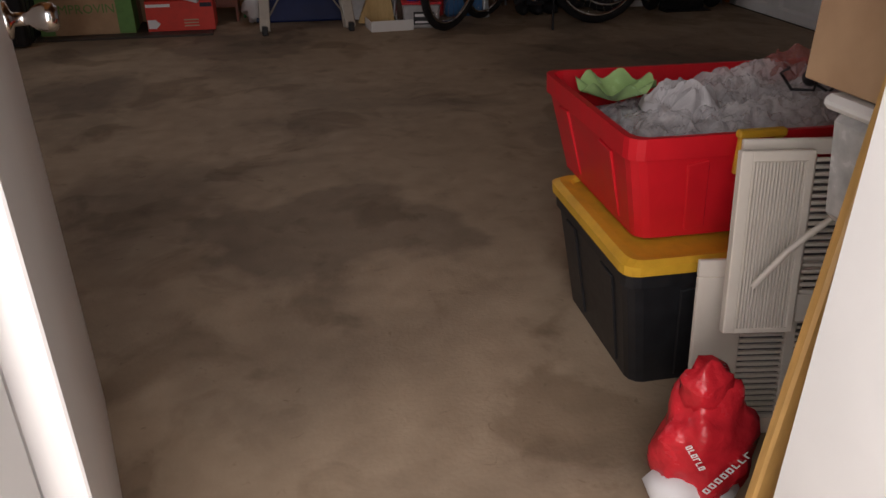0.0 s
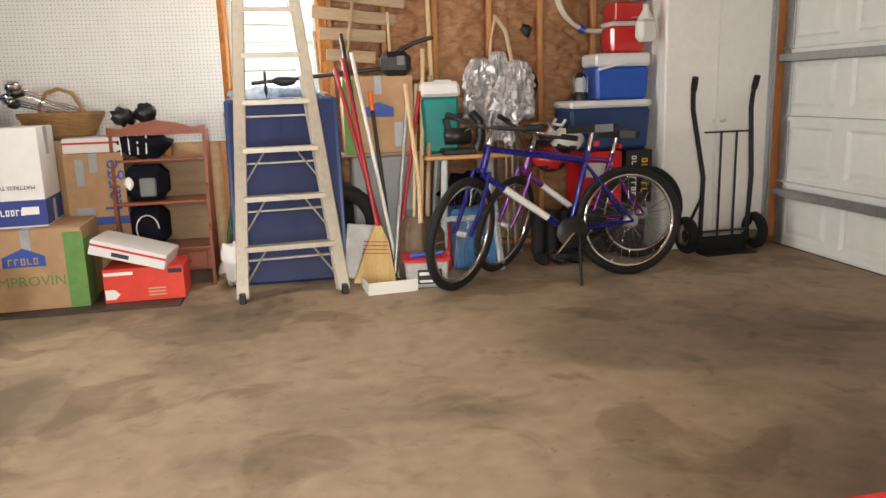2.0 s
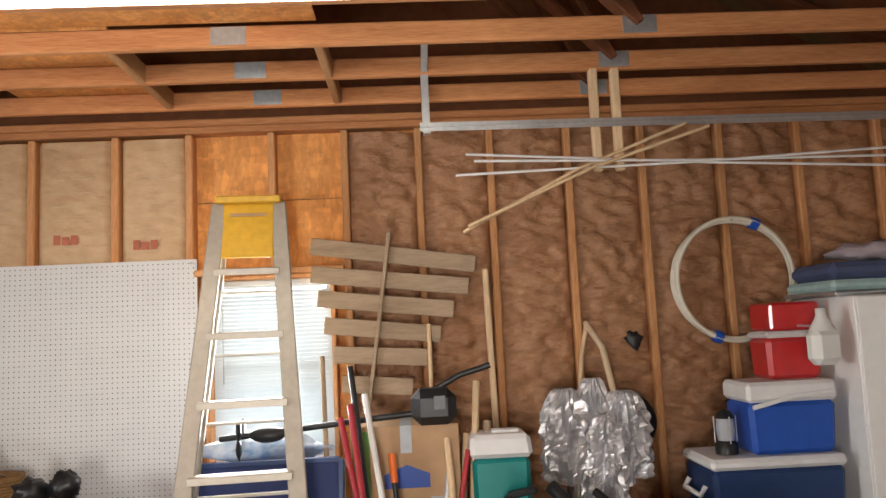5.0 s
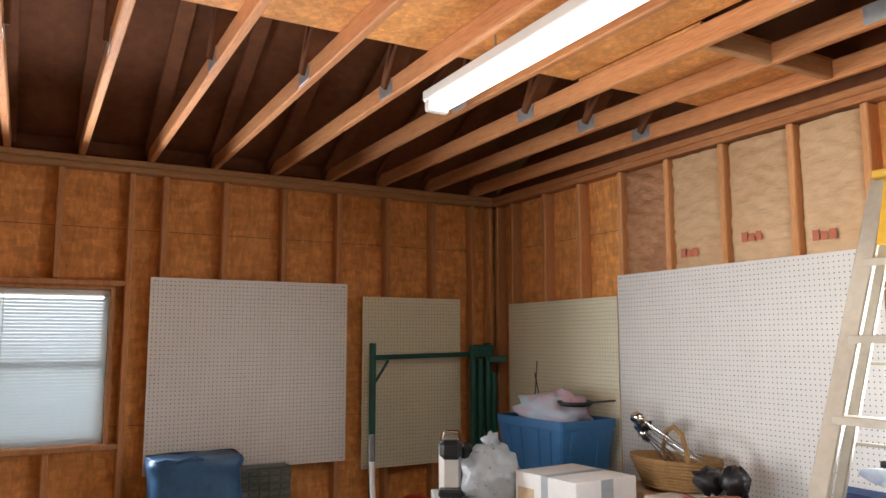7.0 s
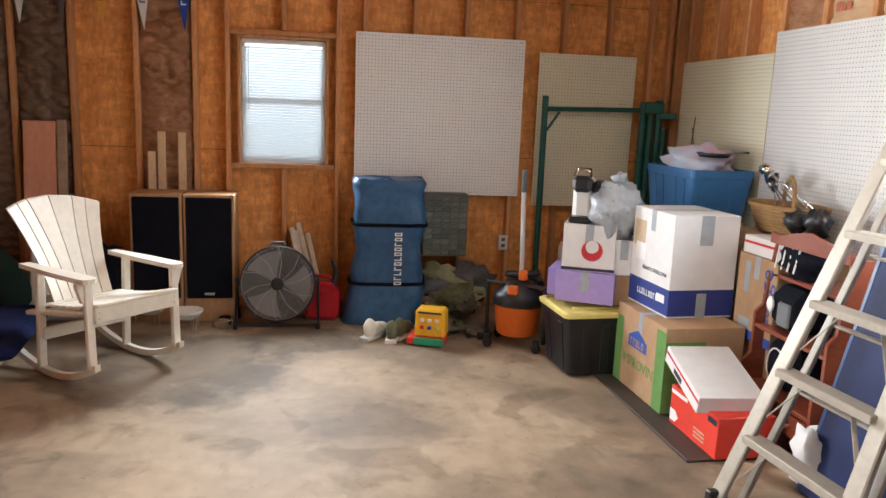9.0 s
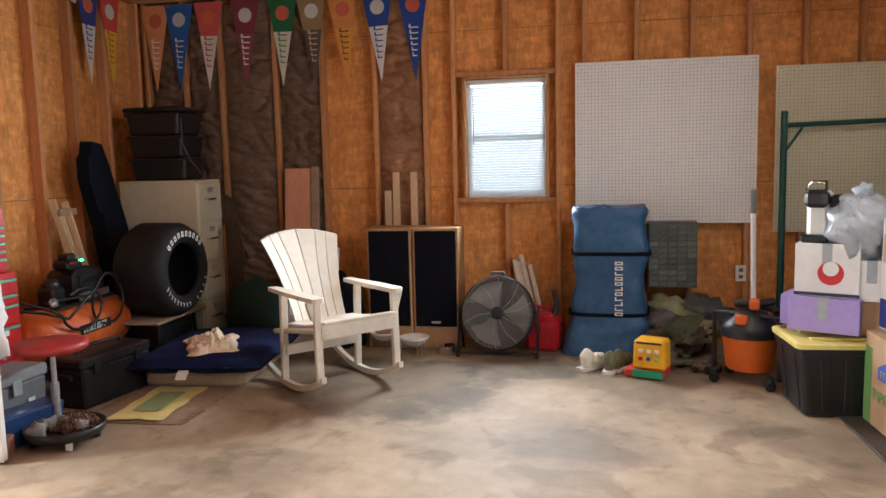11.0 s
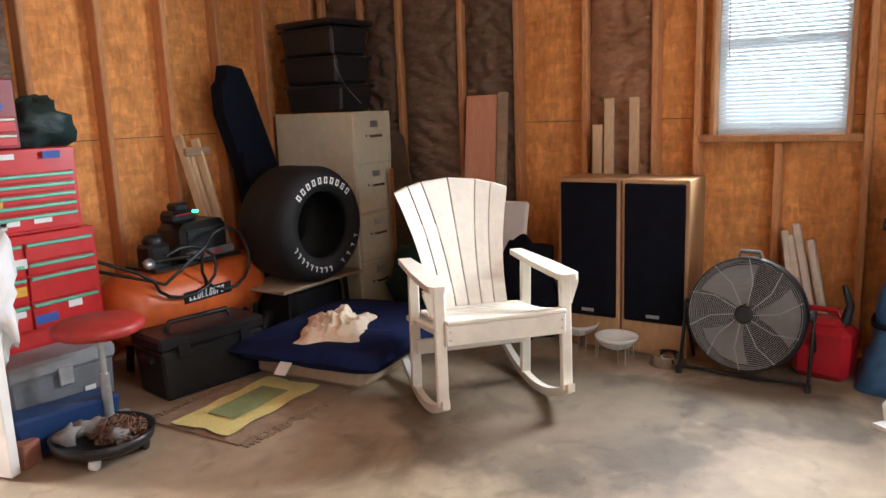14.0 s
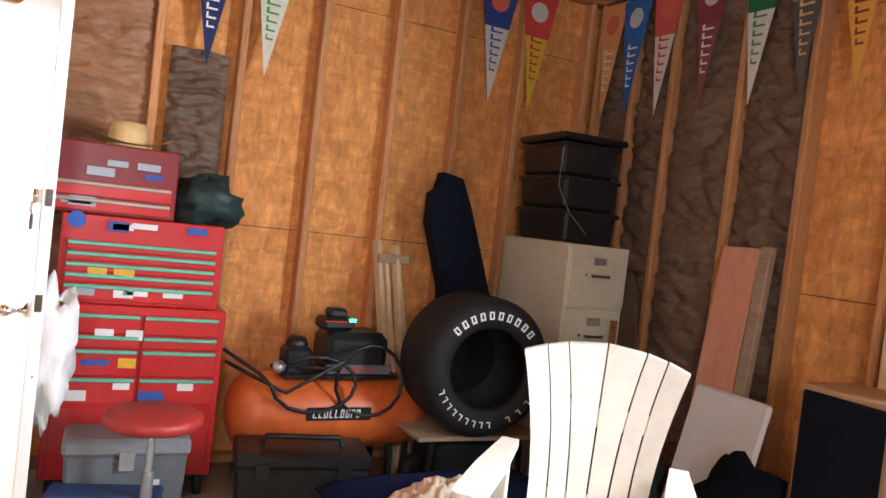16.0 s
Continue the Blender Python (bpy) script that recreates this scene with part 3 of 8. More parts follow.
for y in (Y0 - D - 0.05, Y1 + D):
    gable.add([(X0 - D - 0.05, y, ZT), (X1 + D + 0.05, y, ZT), (RX, y, ZT + rise + 0.03), (X0 - D - 0.05, y + 0.05, ZT), (X1 + D + 0.05, y + 0.05, ZT), (RX, y + 0.05, ZT + rise + 0.03)],
              [(0, 1, 2), (3, 5, 4), (0, 3, 4, 1), (1, 4, 5, 2), (2, 5, 3, 0)])
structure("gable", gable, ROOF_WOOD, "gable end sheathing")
eave = Geo()
for x in (X0 - D - 0.05, X1 + D):
    eave.span(x, Y0 - 0.1, ZT, x + 0.05, Y1 + 0.1, ZT + 0.11, b=0.001)
structure("eave_board", eave, ROOF_WOOD)

# paper-faced insulation between studs


def batt(side, a, b, z0, z1, material, seed):
    """Quilted facing between two studs, bulging a little."""
    wrinkle = 0.3 if material is KRAFT_PALE else 0.8
    def fn(u, v):
        s = a + 0.022 + (b - a - 0.044) * u
        z = z0 + (z1 - z0) * v
        w1 = abs(noise.noise(Vector((s * 5, seed, z * 13 + s * 4))))
        w2 = abs(noise.noise(Vector((s * 11, seed + 9, z * 26 - s * 9))))
        bulge = 0.03 + 0.022 * math.sin(math.pi * u) ** 0.5 - wrinkle * (0.05 * max(0, 0.22 - w1) / 0.22 + 0.022 * max(0, 0.2 - w2) / 0.2) if 0 < u < 1 else 0.004
        if side == "north":
            return (s, Y1 + D - 0.035 - bulge, z)
        if side == "west":
            return (X0 - D + 0.035 + bulge, s, z)
        return (s, Y0 - D + 0.035 + bulge, z)
    o = new("insulation_batt", Geo().sheet(16, 150, fn).mesh("insulation_batt", material))
    o.parent = walls["wall_" + side]
    o["label"] = "paper-faced insulation batt"


for i, (a, b) in enumerate(zip(STUD_N, STUD_N[1:])):
    if i == 4:
        batt("north", a, b, 0.05, ZT - 0.1, KRAFT, i)
    elif 5 <= i < 8:
        batt("north", a, b, 0.05, ZT - 0.1, KRAFT_PALE, i)
    elif i > 8:
        batt("north", a, b, 0.05, ZT - 0.1, KRAFT, i)
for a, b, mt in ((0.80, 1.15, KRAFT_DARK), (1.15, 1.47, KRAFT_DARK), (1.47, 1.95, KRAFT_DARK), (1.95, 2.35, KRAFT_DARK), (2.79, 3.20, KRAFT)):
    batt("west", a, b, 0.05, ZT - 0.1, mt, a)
batt("south", -0.80, -0.32, 0.9, ZT - 0.1, KRAFT, 3)
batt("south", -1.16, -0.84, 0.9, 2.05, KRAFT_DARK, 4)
INK_RED = mat("faded_red_print", (0.45, 0.14, 0.08), 0.8)
for i, x in enumerate((-1.245, -0.83, -0.43)):
    o = new("printed_mark", lettering_block(0.13, 0.05).mesh("printed_mark", INK_RED))
    o.parent = walls["wall_north"]
    o.matrix_basis = pose(x - 0.03, Y1 + D - 0.092, 2.22 + 0.04 * (i % 2))
    for k in range(4):
        o = new("printed_line", Geo().span(-0.10, -0.001, 0, 0.10, 0, 0.003, b=0.0002).mesh("printed_line", TAN))
        o.parent = walls["wall_north"]
        o.matrix_basis = pose(x, Y1 + D - 0.090, 2.36 + 0.07 * k)

# ---- windows ----


def window(name, side, a, b, z0, z1):
    """A sash window with blinds; seen from inside, its frame lines the opening."""
    w, h = b - a, z1 - z0
    base = tagged(new(name), "double-hung window with closed white slatted blinds", kind="structure")
    base.matrix_basis = pose(X0 - D, (a + b) / 2, z0, 0, 0, 90) if side == "west" else pose((a + b) / 2, Y1 + D, z0, 0, 0, 0)
    # local: x along the wall, -y into the room for north, z up
    g = Geo()
    for s in (-1, 1):
        g.span(s * w / 2, -D - 0.012, -0.03, s * (w / 2 - 0.022), 0.05, h + 0.03)
    g.span(-w / 2, -D - 0.012, h - 0.022, w / 2, 0.05, h)
    part("window_frame", g, STUD, base)
    part("window_sill", Geo().span(-w / 2 - 0.05, -D - 0.035, -0.038, w / 2 + 0.05, 0.05, 0.0), STUD, base)
    part("window_head", Geo().span(-w / 2 - 0.05, -D - 0.02, h + 0.002, w / 2 + 0.05, -0.002, h + 0.036), STUD, base)
    vinyl = Geo()
    for z, zz in ((0.0, 0.045), (h / 2 - 0.02, h / 2 + 0.02), (h - 0.06, h - 0.022)):
        vinyl.span(-w / 2 + 0.022, 0.0, z, w / 2 - 0.022, 0.04, zz)
    for s in (-1, 1):
        vinyl.span(s * (w / 2 - 0.022), 0.0, 0.045, s * (w / 2 - 0.055), 0.04, h - 0.06)
    part("sash", vinyl, WHITE, base, "white vinyl sash")
    o = part("pane", Geo().span(-w / 2 + 0.05, 0.018, 0.04, w / 2 - 0.05, 0.022, h - 0.05, b=0.0003), PANE, base)
    o.visible_shadow = False
    slat = Geo().bar((-w / 2 + 0.03, 0, 0), (w / 2 - 0.03, 0, 0), 0.0012, 0.024, b=0.0002).mesh("slat", BLIND)
    blind = part("blind", Geo().span(-w / 2 + 0.028, -0.05, h - 0.055, w / 2 - 0.028, -0.02, h - 0.023), WHITE, base, "white blind head rail")
    n = int((h - 0.06) / 0.0205)
    for k in range(n):
        o = new("slat", slat)
        o.parent = blind
        o.matrix_basis = pose(0, -0.034, 0.012 + k * 0.0205, -38, 0, 0)
    part("blind_wand", Geo().tube([(-w / 2 + 0.08, -0.055, h - 0.06), (-w / 2 + 0.082, -0.056, h * 0.42)], 0.003, 6), MILKY, base)
    return base


window("window_west", "west", *WIN_W)
window("window_north", "north", *WIN_N)

# ---- the side door ----
jamb = Geo()
jamb.span(DOOR[0] - 0.04, 0.60, 0, DOOR[0], Y0 + 0.01, DOOR[3]).span(DOOR[1], 0.60, 0, DOOR[1] + 0.04, Y0 + 0.01, DOOR[3]).span(DOOR[0] - 0.04, 0.60, DOOR[3], DOOR[1] + 0.04, Y0 + 0.01, DOOR[3] + 0.04)
jamb.span(DOOR[0] - 0.10, 0.575, 0, DOOR[0] + 0.0, 0.60, DOOR[3] + 0.05).span(DOOR[1], 0.575, 0, DOOR[1] + 0.22, 0.60, DOOR[3] + 0.05)
frame_ob = structure("door_frame", jamb, WHITE, "white painted door frame")
part("strike_plate", Geo().span(DOOR[1] - 0.003, 0.64, 0.80, DOOR[1] - 0.0005, 0.70, 0.94, b=0.0005).span(DOOR[1] - 0.006, 0.655, 0.83, DOOR[1] - 0.0035, 0.685, 0.91, b=0.0005), CHROME, frame_ob, "worn steel strike plate")
door = tagged(new("door_1"), "white painted side door standing open inwards", kind="structure")
LEAF = 0.90
door.matrix_basis = pose(-0.19, 0.835, 0.012, 0, 0, 106.0)
part("door_leaf", Geo().span(0, -0.022, 0, LEAF, 0.022, 2.02, b=0.003), DOOR_WHITE, door)


def knob(parent, x, z, s):
    m = pose(x, s * 0.022, z, -90 * s, 0, 0)
    part("door_knob", Geo().lathe([(0.032, 0), (0.032, 0.006), (0.012, 0.012), (0.011, 0.035), (0.020, 0.045), (0.026, 0.06), (0.025, 0.075), (0.018, 0.082), (0.001, 0.083)], 20, m), CHROME, parent, "satin steel door knob")


knob(door, LEAF - 0.065, 0.855, -1)
knob(door, LEAF - 0.07, 0.868, 1)
part("deadbolt", Geo().lathe([(0.028, 0), (0.028, 0.012), (0.02, 0.016), (0.001, 0.017)], 20, pose(LEAF - 0.07, -0.022, 1.26, 90, 0, 0)).span(LEAF - 0.095, -0.045, 1.14, LEAF - 0.05, -0.027, 1.20).tube([(LEAF - 0.088, -0.036, 1.19), (LEAF - 0.088, -0.036, 1.235), (LEAF - 0.072, -0.036, 1.25), (LEAF - 0.057, -0.036, 1.235), (LEAF - 0.057, -0.036, 1.19)], 0.004, 6), CHROME, door, "steel hasp with a padlock")
part("latch_plate", Geo().span(LEAF - 0.0, -0.012, 0.86, LEAF + 0.003, 0.012, 0.92, b=0.0005).span(LEAF, -0.012, 1.23, LEAF + 0.003, 0.012, 1.29, b=0.0005), CHROME, door)

# ---- garage door ----
gdoor = tagged(new("door_2"), "closed white sectional garage door with raised panels", kind="structure")
gdoor.location = (X1 + 0.07, GD[1], 0.0)
SEC = GD[3] / 5
wide = GD[1] - GD[0]


def raised(g, y0, y1, z0, z1):
    """A recessed border with a raised field, facing -x."""
    o, i = 0.022, 0.06
    a = [(0, y0, z0), (0, y1, z0), (0, y1, z1), (0, y0, z1)]
    b = [(0.020, y0 + o, z0 + o), (0.020, y1 - o, z0 + o), (0.020, y1 - o, z1 - o), (0.020, y0 + o, z1 - o)]
    c = [(0.004, y0 + i, z0 + i), (0.004, y1 - i, z0 + i), (0.004, y1 - i, z1 - i), (0.004, y0 + i, z1 - i)]
    fs = [(k, 4 + k, 4 + (k + 1) % 4, (k + 1) % 4) for k in range(4)] + [(4 + k, 8 + k, 8 + (k + 1) % 4, 4 + (k + 1) % 4) for k in range(4)] + [(8, 11, 10, 9)]
    g.add(a + b + c, fs)


for k in range(5):
    g = Geo()
    z0, z1 = k * SEC + 0.003, (k + 1) * SEC - 0.003
    n = 8
    pw = wide / n
    ys = [-wide] + [v for j in range(n) for v in (-wide + j * pw + 0.07, -wide + (j + 1) * pw - 0.07)] + [0]
    zi0, zi1 = z0 + 0.065, z1 - 0.07
    for j in range(0, len(ys) - 1):
        if j % 2:
            raised(g, ys[j], ys[j + 1], zi0, zi1)
            g.add([(0, ys[j], z0), (0, ys[j + 1], z0), (0, ys[j + 1], zi0), (0, ys[j], zi0)], [(0, 3, 2, 1)])
            g.add([(0, ys[j], zi1), (0, ys[j + 1], zi1), (0, ys[j + 1], z1), (0, ys[j], z1)], [(0, 3, 2, 1)])
        else:
            g.add([(0, ys[j], z0), (0, ys[j + 1], z0), (0, ys[j + 1], z1), (0, ys[j], z1)], [(0, 3, 2, 1)])
    g.add([(0, -wide, z0), (0, 0, z0), (0.045, 0, z0), (0.045, -wide, z0), (0, -wide, z1), (0, 0, z1), (0.045, 0, z1), (0.045, -wide, z1)],
          [(0, 1, 2, 3), (4, 7, 6, 5), (1, 5, 6, 2), (0, 3, 7, 4), (3, 2, 6, 7)])
    sec = part("door_section", g, GDOOR, gdoor)
    lip = Geo()
    lip.span(-0.012, -wide, z1 - 0.028, 0.001, 0, z1 - 0.002, b=0.002).span(-0.006, -wide, z0 + 0.002, 0.001, 0, z0 + 0.02, b=0.002)
    part("edge_rib", lip, GDOOR, sec)
    stile = Geo()
    for y in (-0.05, -wide * 0.38, -wide * 0.62, -wide + 0.05):
        stile.span(-0.016, y - 0.045, z0 + 0.004, -0.001, y + 0.045, z1 - 0.03)
    part("stile", stile, STEEL, sec, "galvanised steel stile")
    if k:
        for y in (-0.05, -wide * 0.38, -wide * 0.62):
            part("hinge", Geo().span(-0.022, y - 0.035, z0 - 0.05, -0.016, y + 0.035, z0 + 0.05, b=0.001).tube([(-0.028, y - 0.035, z0), (-0.028, y + 0.035, z0)], 0.010, 8), STEEL, sec)
for z in (0.365, 1.325):
    part("strut", Geo().span(-0.055, -wide, z, -0.018, 0, z + 0.006, b=0.001).span(-0.055, -wide, z, -0.051, 0, z + 0.055, b=0.001).span(-0.022, -wide, z, -0.018, 0, z + 0.06, b=0.001), STEEL, gdoor, "galvanised steel strut")
part("bottom_seal", Geo().span(-0.01, -wide, -0.001, 0.05, 0, 0.006, b=0.001), RUBBER, gdoor)
part("sticker", Geo().span(-0.003, -2.90, 1.09, -0.0005, -2.66, 1.112, b=0.0005), CARD_BLUE, gdoor, "blue band of a warning sticker")
part("sticker", Geo().span(-0.003, -2.90, 1.113, -0.0005, -2.66, 1.18, b=0.0005), CARD_WHITE, gdoor, "white and red warning sticker")
part("sticker", Geo().span(-0.004, -2.89, 1.158, -0.0032, -2.67, 1.176, b=0.0002), CARD_RED, gdoor)

ty = GD[1] + 0.06
trk = [(X1 - 0.02, ty, 0.05), (X1 - 0.02, ty, 2.25)] + [(X1 - 0.02 - 0.36 * (1 - math.cos(a)), ty, 2.25 + 0.36 * math.sin(a)) for a in [math.pi / 2 * k / 8 for k in range(1, 9)]] + [(0.95, ty, 2.63)]
track = thing("door_track", "galvanised steel garage door track on perforated hangers", "garage door track", (0, 0, 0))
g = Geo()
for a, b in zip(trk, trk[1:]):
    g.bar(a, b, 0.006, 0.055, up=(0, 1, 0), b=0.001)
    g.bar(Vector(a) + Vector((0, -0.02, 0)), Vector(b) + Vector((0, -0.02, 0)), 0.04, 0.004, up=(0, 1, 0), b=0.001)
part("rail", g, STEEL, track)
part("hanger", Geo().bar((0.98, ty, 2.60), (0.98, ty, 2.90), 0.035, 0.035, b=0.002).bar((0.98, ty, 2.88), (0.98, ty - 0.3, 2.96), 0.03, 0.006), STEEL, track)
part("hanger", Geo().bar((3.3, ty, 2.60), (3.3, ty, 2.90), 0.035, 0.006, b=0.002), STEEL, track)
part("jamb_angle", Geo().span(X1 - 0.006, ty - 0.05, 0.0, X1 - 0.0015, ty + 0.30, 1.76, b=0.001), STEEL, track)
for z in (0.5, 0.98, 1.46, 1.95):
    part("roller", Geo().lathe([(0.02, -0.012), (0.022, 0), (0.02, 0.012)], 12, pose(X1 - 0.03, ty, z, 90)), STEEL, track)
opener = thing("opener_bracket", "steel opener bracket hanging at the garage door", "opener arm", (X1 + 0.03, 3.80, 1.9))
part("arm", Geo().bar((0.0, 0, 0.0), (-0.02, 0, 0.5), 0.05, 0.02), STEEL, opener)
part("bracket", Geo().span(-0.03, -0.05, -0.04, 0.015, 0.05, 0.06), STEEL, opener)

# ---- pegboards ----


def pegboard(name, side, a, b, z0, z1, material, off, label, pitch=0.0254):
    h, w = z1 - z0, b - a
    base = thing(name, label, "pegboard", *(((X0 + off, (a + b) / 2, z0), 90) if side == "west" else ((((a + b) / 2), Y1 - off, z0), 0)))
    part("panel", Geo().span(-w / 2, -0.006, 0, w / 2, 0, h, b=0.0008), material, base)
    g = Geo()
    nx, nz = int((w - 0.03) / pitch), int((h - 0.03) / pitch)
    for i in range(nx + 1):
        for j in range(nz + 1):
            x, z = -nx * pitch / 2 + i * pitch, (h - nz * pitch) / 2 + j * pitch
            r = 0.0042
            g.add([(x - r, -0.0066, z), (x, -0.0066, z - r), (x + r, -0.0066, z), (x, -0.0066, z + r)], [(0, 1, 2, 3)])
    o = part("hole_pattern", g, HOLE, base, "rows of small round holes")
    o["kind"] = "stuff"
    for s in (-1, 1):
        for zz in (0.02, h / 2, h - 0.02):
            part("screw", Geo().lathe([(0.006, 0), (0.004, 0.003), (0.001, 0.0035)], 8, pose(s * (w / 2 - 0.03), -0.0062, zz, 90)), STEEL, base)
    return base


# darker copy of the white hardboard, offsetting the stronger light on the north wall
PEG_WIDE = mat("white_hardboard_toned_down", (0.64, 0.645, 0.64), 0.55, var=0.05, scale=2)
pegboard("pegboard", "north", -1.865, -0.205, 0.90, 2.135, PEG_WIDE, -0.006 + 0.008, "large white pegboard screwed to the studs")
pegboard("pegboard", "north", -3.08, -1.875, 0.86, 2.01, PEG_CREAM, -0.006 + 0.008, "cream pegboard screwed to the studs in the corner")
pegboard("pegboard", "west", 4.37, 5.68, 0.92, 2.135, PEG, 0.002, "white pegboard on the studs beside the window")
pegboard("pegboard", "west", 5.80, 6.60, 0.85, 2.05, PEG_CREAM, 0.002, "cream pegboard behind the green metal frame")

# ---- tube light ----
lamp = thing("strip_light", "white fluorescent strip light with a bright bare tube", "ceiling light", (0.05, 5.30, ZT + 0.004))
part("housing", Geo().span(-1.33, -0.06, -0.05, 1.33, 0.06, 0.001), WHITE, lamp)
part("tube", Geo().tube([(-1.28, -0.03, -0.075), (1.28, -0.03, -0.075)], 0.019, 12), GLOW, lamp, "glowing fluorescent tube").visible_shadow = False
part("tube", Geo().tube([(-1.28, 0.03, -0.075), (1.28, 0.03, -0.075)], 0.019, 12), GLOW, lamp, "glowing fluorescent tube").visible_shadow = False
for x in (-0.8, 0.4):
    part("hanger", Geo().tube([(x, 0, 0.0), (x, 0, 0.0905)], 0.004, 6), STEEL, lamp)
for s in (-1, 1):
    part("lamp_holder", Geo().span(s * 1.28, -0.055, -0.10, s * 1.32, 0.055, -0.05), WHITE, lamp)


def carton(name, label, w, d, h, place, rz=0.0, material=None, tape=None, taper=1.0, **kw):
    """A taped box, its base at place."""
    base = thing(name, label, "box", place, rz, **kw)
    part("box_body", Geo().box((0, 0, h / 2), (w, d, h), b=0.003, taper=taper), material or CARD, base)
    if tape:
        part("tape", Geo().span(-0.025, -d / 2 - 0.001, h - 0.12, 0.025, -d / 2 + 0.002, h + 0.001, b=0.0003).span(-0.025, -d / 2 - 0.001, h - 0.001, 0.025, d / 2 + 0.001, h + 0.001, b=0.0003), TAPE, base, "grey packing tape")
    return base


def tote(name, label, w, d, h, place, rz, body_mat, lid_mat=None, clips=None, **kw):
    """A tapered ribbed bin with a rim, open unless it has a lid."""
    base = thing(name, label, "storage tote", place, rz, **kw)
    g = Geo()
    t = 0.86
    rr = 0.035

    def ring(k, z, inset=0.0):
        pts = []
        hw, hd = w / 2 * k - inset, d / 2 * k - inset
        for cx, cy, a0 in ((1, 1, 0), (-1, 1, 90), (-1, -1, 180), (1, -1, 270)):
            for a in (0, 30, 60, 90):
                an = radians(a0 + a)
                pts.append((cx * (hw - rr) + rr * math.cos(an), cy * (hd - rr) + rr * math.sin(an), z))
        return pts
    rows = [ring(t, 0.0), ring(t, 0.004), ring(0.975, h - 0.05), ring(0.995, h - 0.048), ring(1.0, h - 0.002), ring(1.0, h), ring(0.97, h, 0.004), ring(0.955, h - 0.05, 0.004), ring(t, 0.012, 0.006)]
    vs = [p for r in rows for p in r]
    n = 16
    fs = [tuple(range(n))[::-1]] + [(i * n + k, i * n + (k + 1) % n, (i + 1) * n + (k + 1) % n, (i + 1) * n + k) for i in range(len(rows) - 1) for k in range(n)] + [tuple((len(rows) - 1) * n + k for k in range(n))]
    g.add(vs, fs)
    part("bin", g, body_mat, base)
    for s in (-1, 1):
        for x in (-0.32, -0.14, 0.14, 0.32):
            ribs = Geo()
            ribs.bar((x * w * t, s * (d / 2 * t + 0.001), 0.02), (x * w * 0.97, s * (d / 2 * 0.97), h - 0.06), 0.05, 0.012, up=(0, s, 0))
            part("rib", ribs, body_mat, base)
        for y in (-0.25, 0.25):
            ribs = Geo()
            ribs.bar((s * (w / 2 * t + 0.001), y * d * t, 0.02), (s * (w / 2 * 0.97), y * d * 0.97, h - 0.06), 0.012, 0.07, up=(0, 1, 0))
            part("rib", ribs, body_mat, base)
    if lid_mat:
        lid = Geo()
        rows = [ring(1.0, h - 0.012, -0.008), ring(1.0, h + 0.012, -0.010), ring(0.985, h + 0.022), ring(0.93, h + 0.020), ring(0.91, h + 0.010)]
        vs = [p for r in rows for p in r]
        lid.add(vs, [(i * n + k, i * n + (k + 1) % n, (i + 1) * n + (k + 1) % n, (i + 1) * n + k) for i in range(len(rows) - 1) for k in range(n)] + [tuple((len(rows) - 1) * n + k for k in range(n))])
        for y in (-0.2, 0.2):
            lid.span(-w * 0.36, y * d - 0.02, h + 0.008, w * 0.36, y * d + 0.02, h + 0.022)
        part("lid", lid, lid_mat, base)
    if clips:
        for s in (-1,):
            for x in (-0.17, 0.22):
                y = s * (d / 2 + 0.012)
                cl = Geo()
                cl.span(x * w - 0.055, y - 0.012, h - 0.005, x * w + 0.055, y + 0.008, h + 0.012).span(x * w - 0.05, y - 0.008, h - 0.075, x * w - 0.034, y + 0.006, h).span(x * w + 0.034, y - 0.008, h - 0.075, x * w + 0.05, y + 0.006, h).span(x * w - 0.05, y - 0.008, h - 0.085, x * w + 0.05, y + 0.006, h - 0.068)
                part("clip", cl, clips, base, "yellow latch")
    return base


# ---- beside the door ----
tote("storage_tote", "black storage tote with a yellow lid under the open red one", 0.84, 0.50, 0.33, (1.155, 1.755, 0.0), 0, BLACK, YELLOW)
tote("storage_tote", "open red plastic tote with yellow latches full of wrapped glassware", 0.86, 0.58, 0.25, (1.165, 1.855, 0.352), 0, RED, None, YELLOW)


def lettering(g, n, w, h, m, gap=0.3):
    """A row of small plain blocks of the size of n letters, in the xz plane of m, facing -y."""
    step = w / n
    r = random.Random(n * 7 + int(w * 1000))
    for i in range(n):
        x = -w / 2 + i * step
        k = r.choice((0, 1, 2))
        e = step * (1 - gap)
        t = e * 0.32
        g.span(x, -0.0012, -h / 2, x + t, 0, h / 2, m, b=0.0002)
        if k != 0:
            g.span(x + t, -0.0012, h / 2 - h * 0.2, x + e, 0, h / 2, m, b=0.0002)
        if k != 1:
            g.span(x + t, -0.0012, -h / 2, x + e, 0, -h / 2 + h * 0.2, m, b=0.0002)
        if k == 2:
            g.span(x + e - t * 0.9, -0.0012, -h * 0.3, x + e, 0, h * 0.3, m, b=0.0002)
    return g


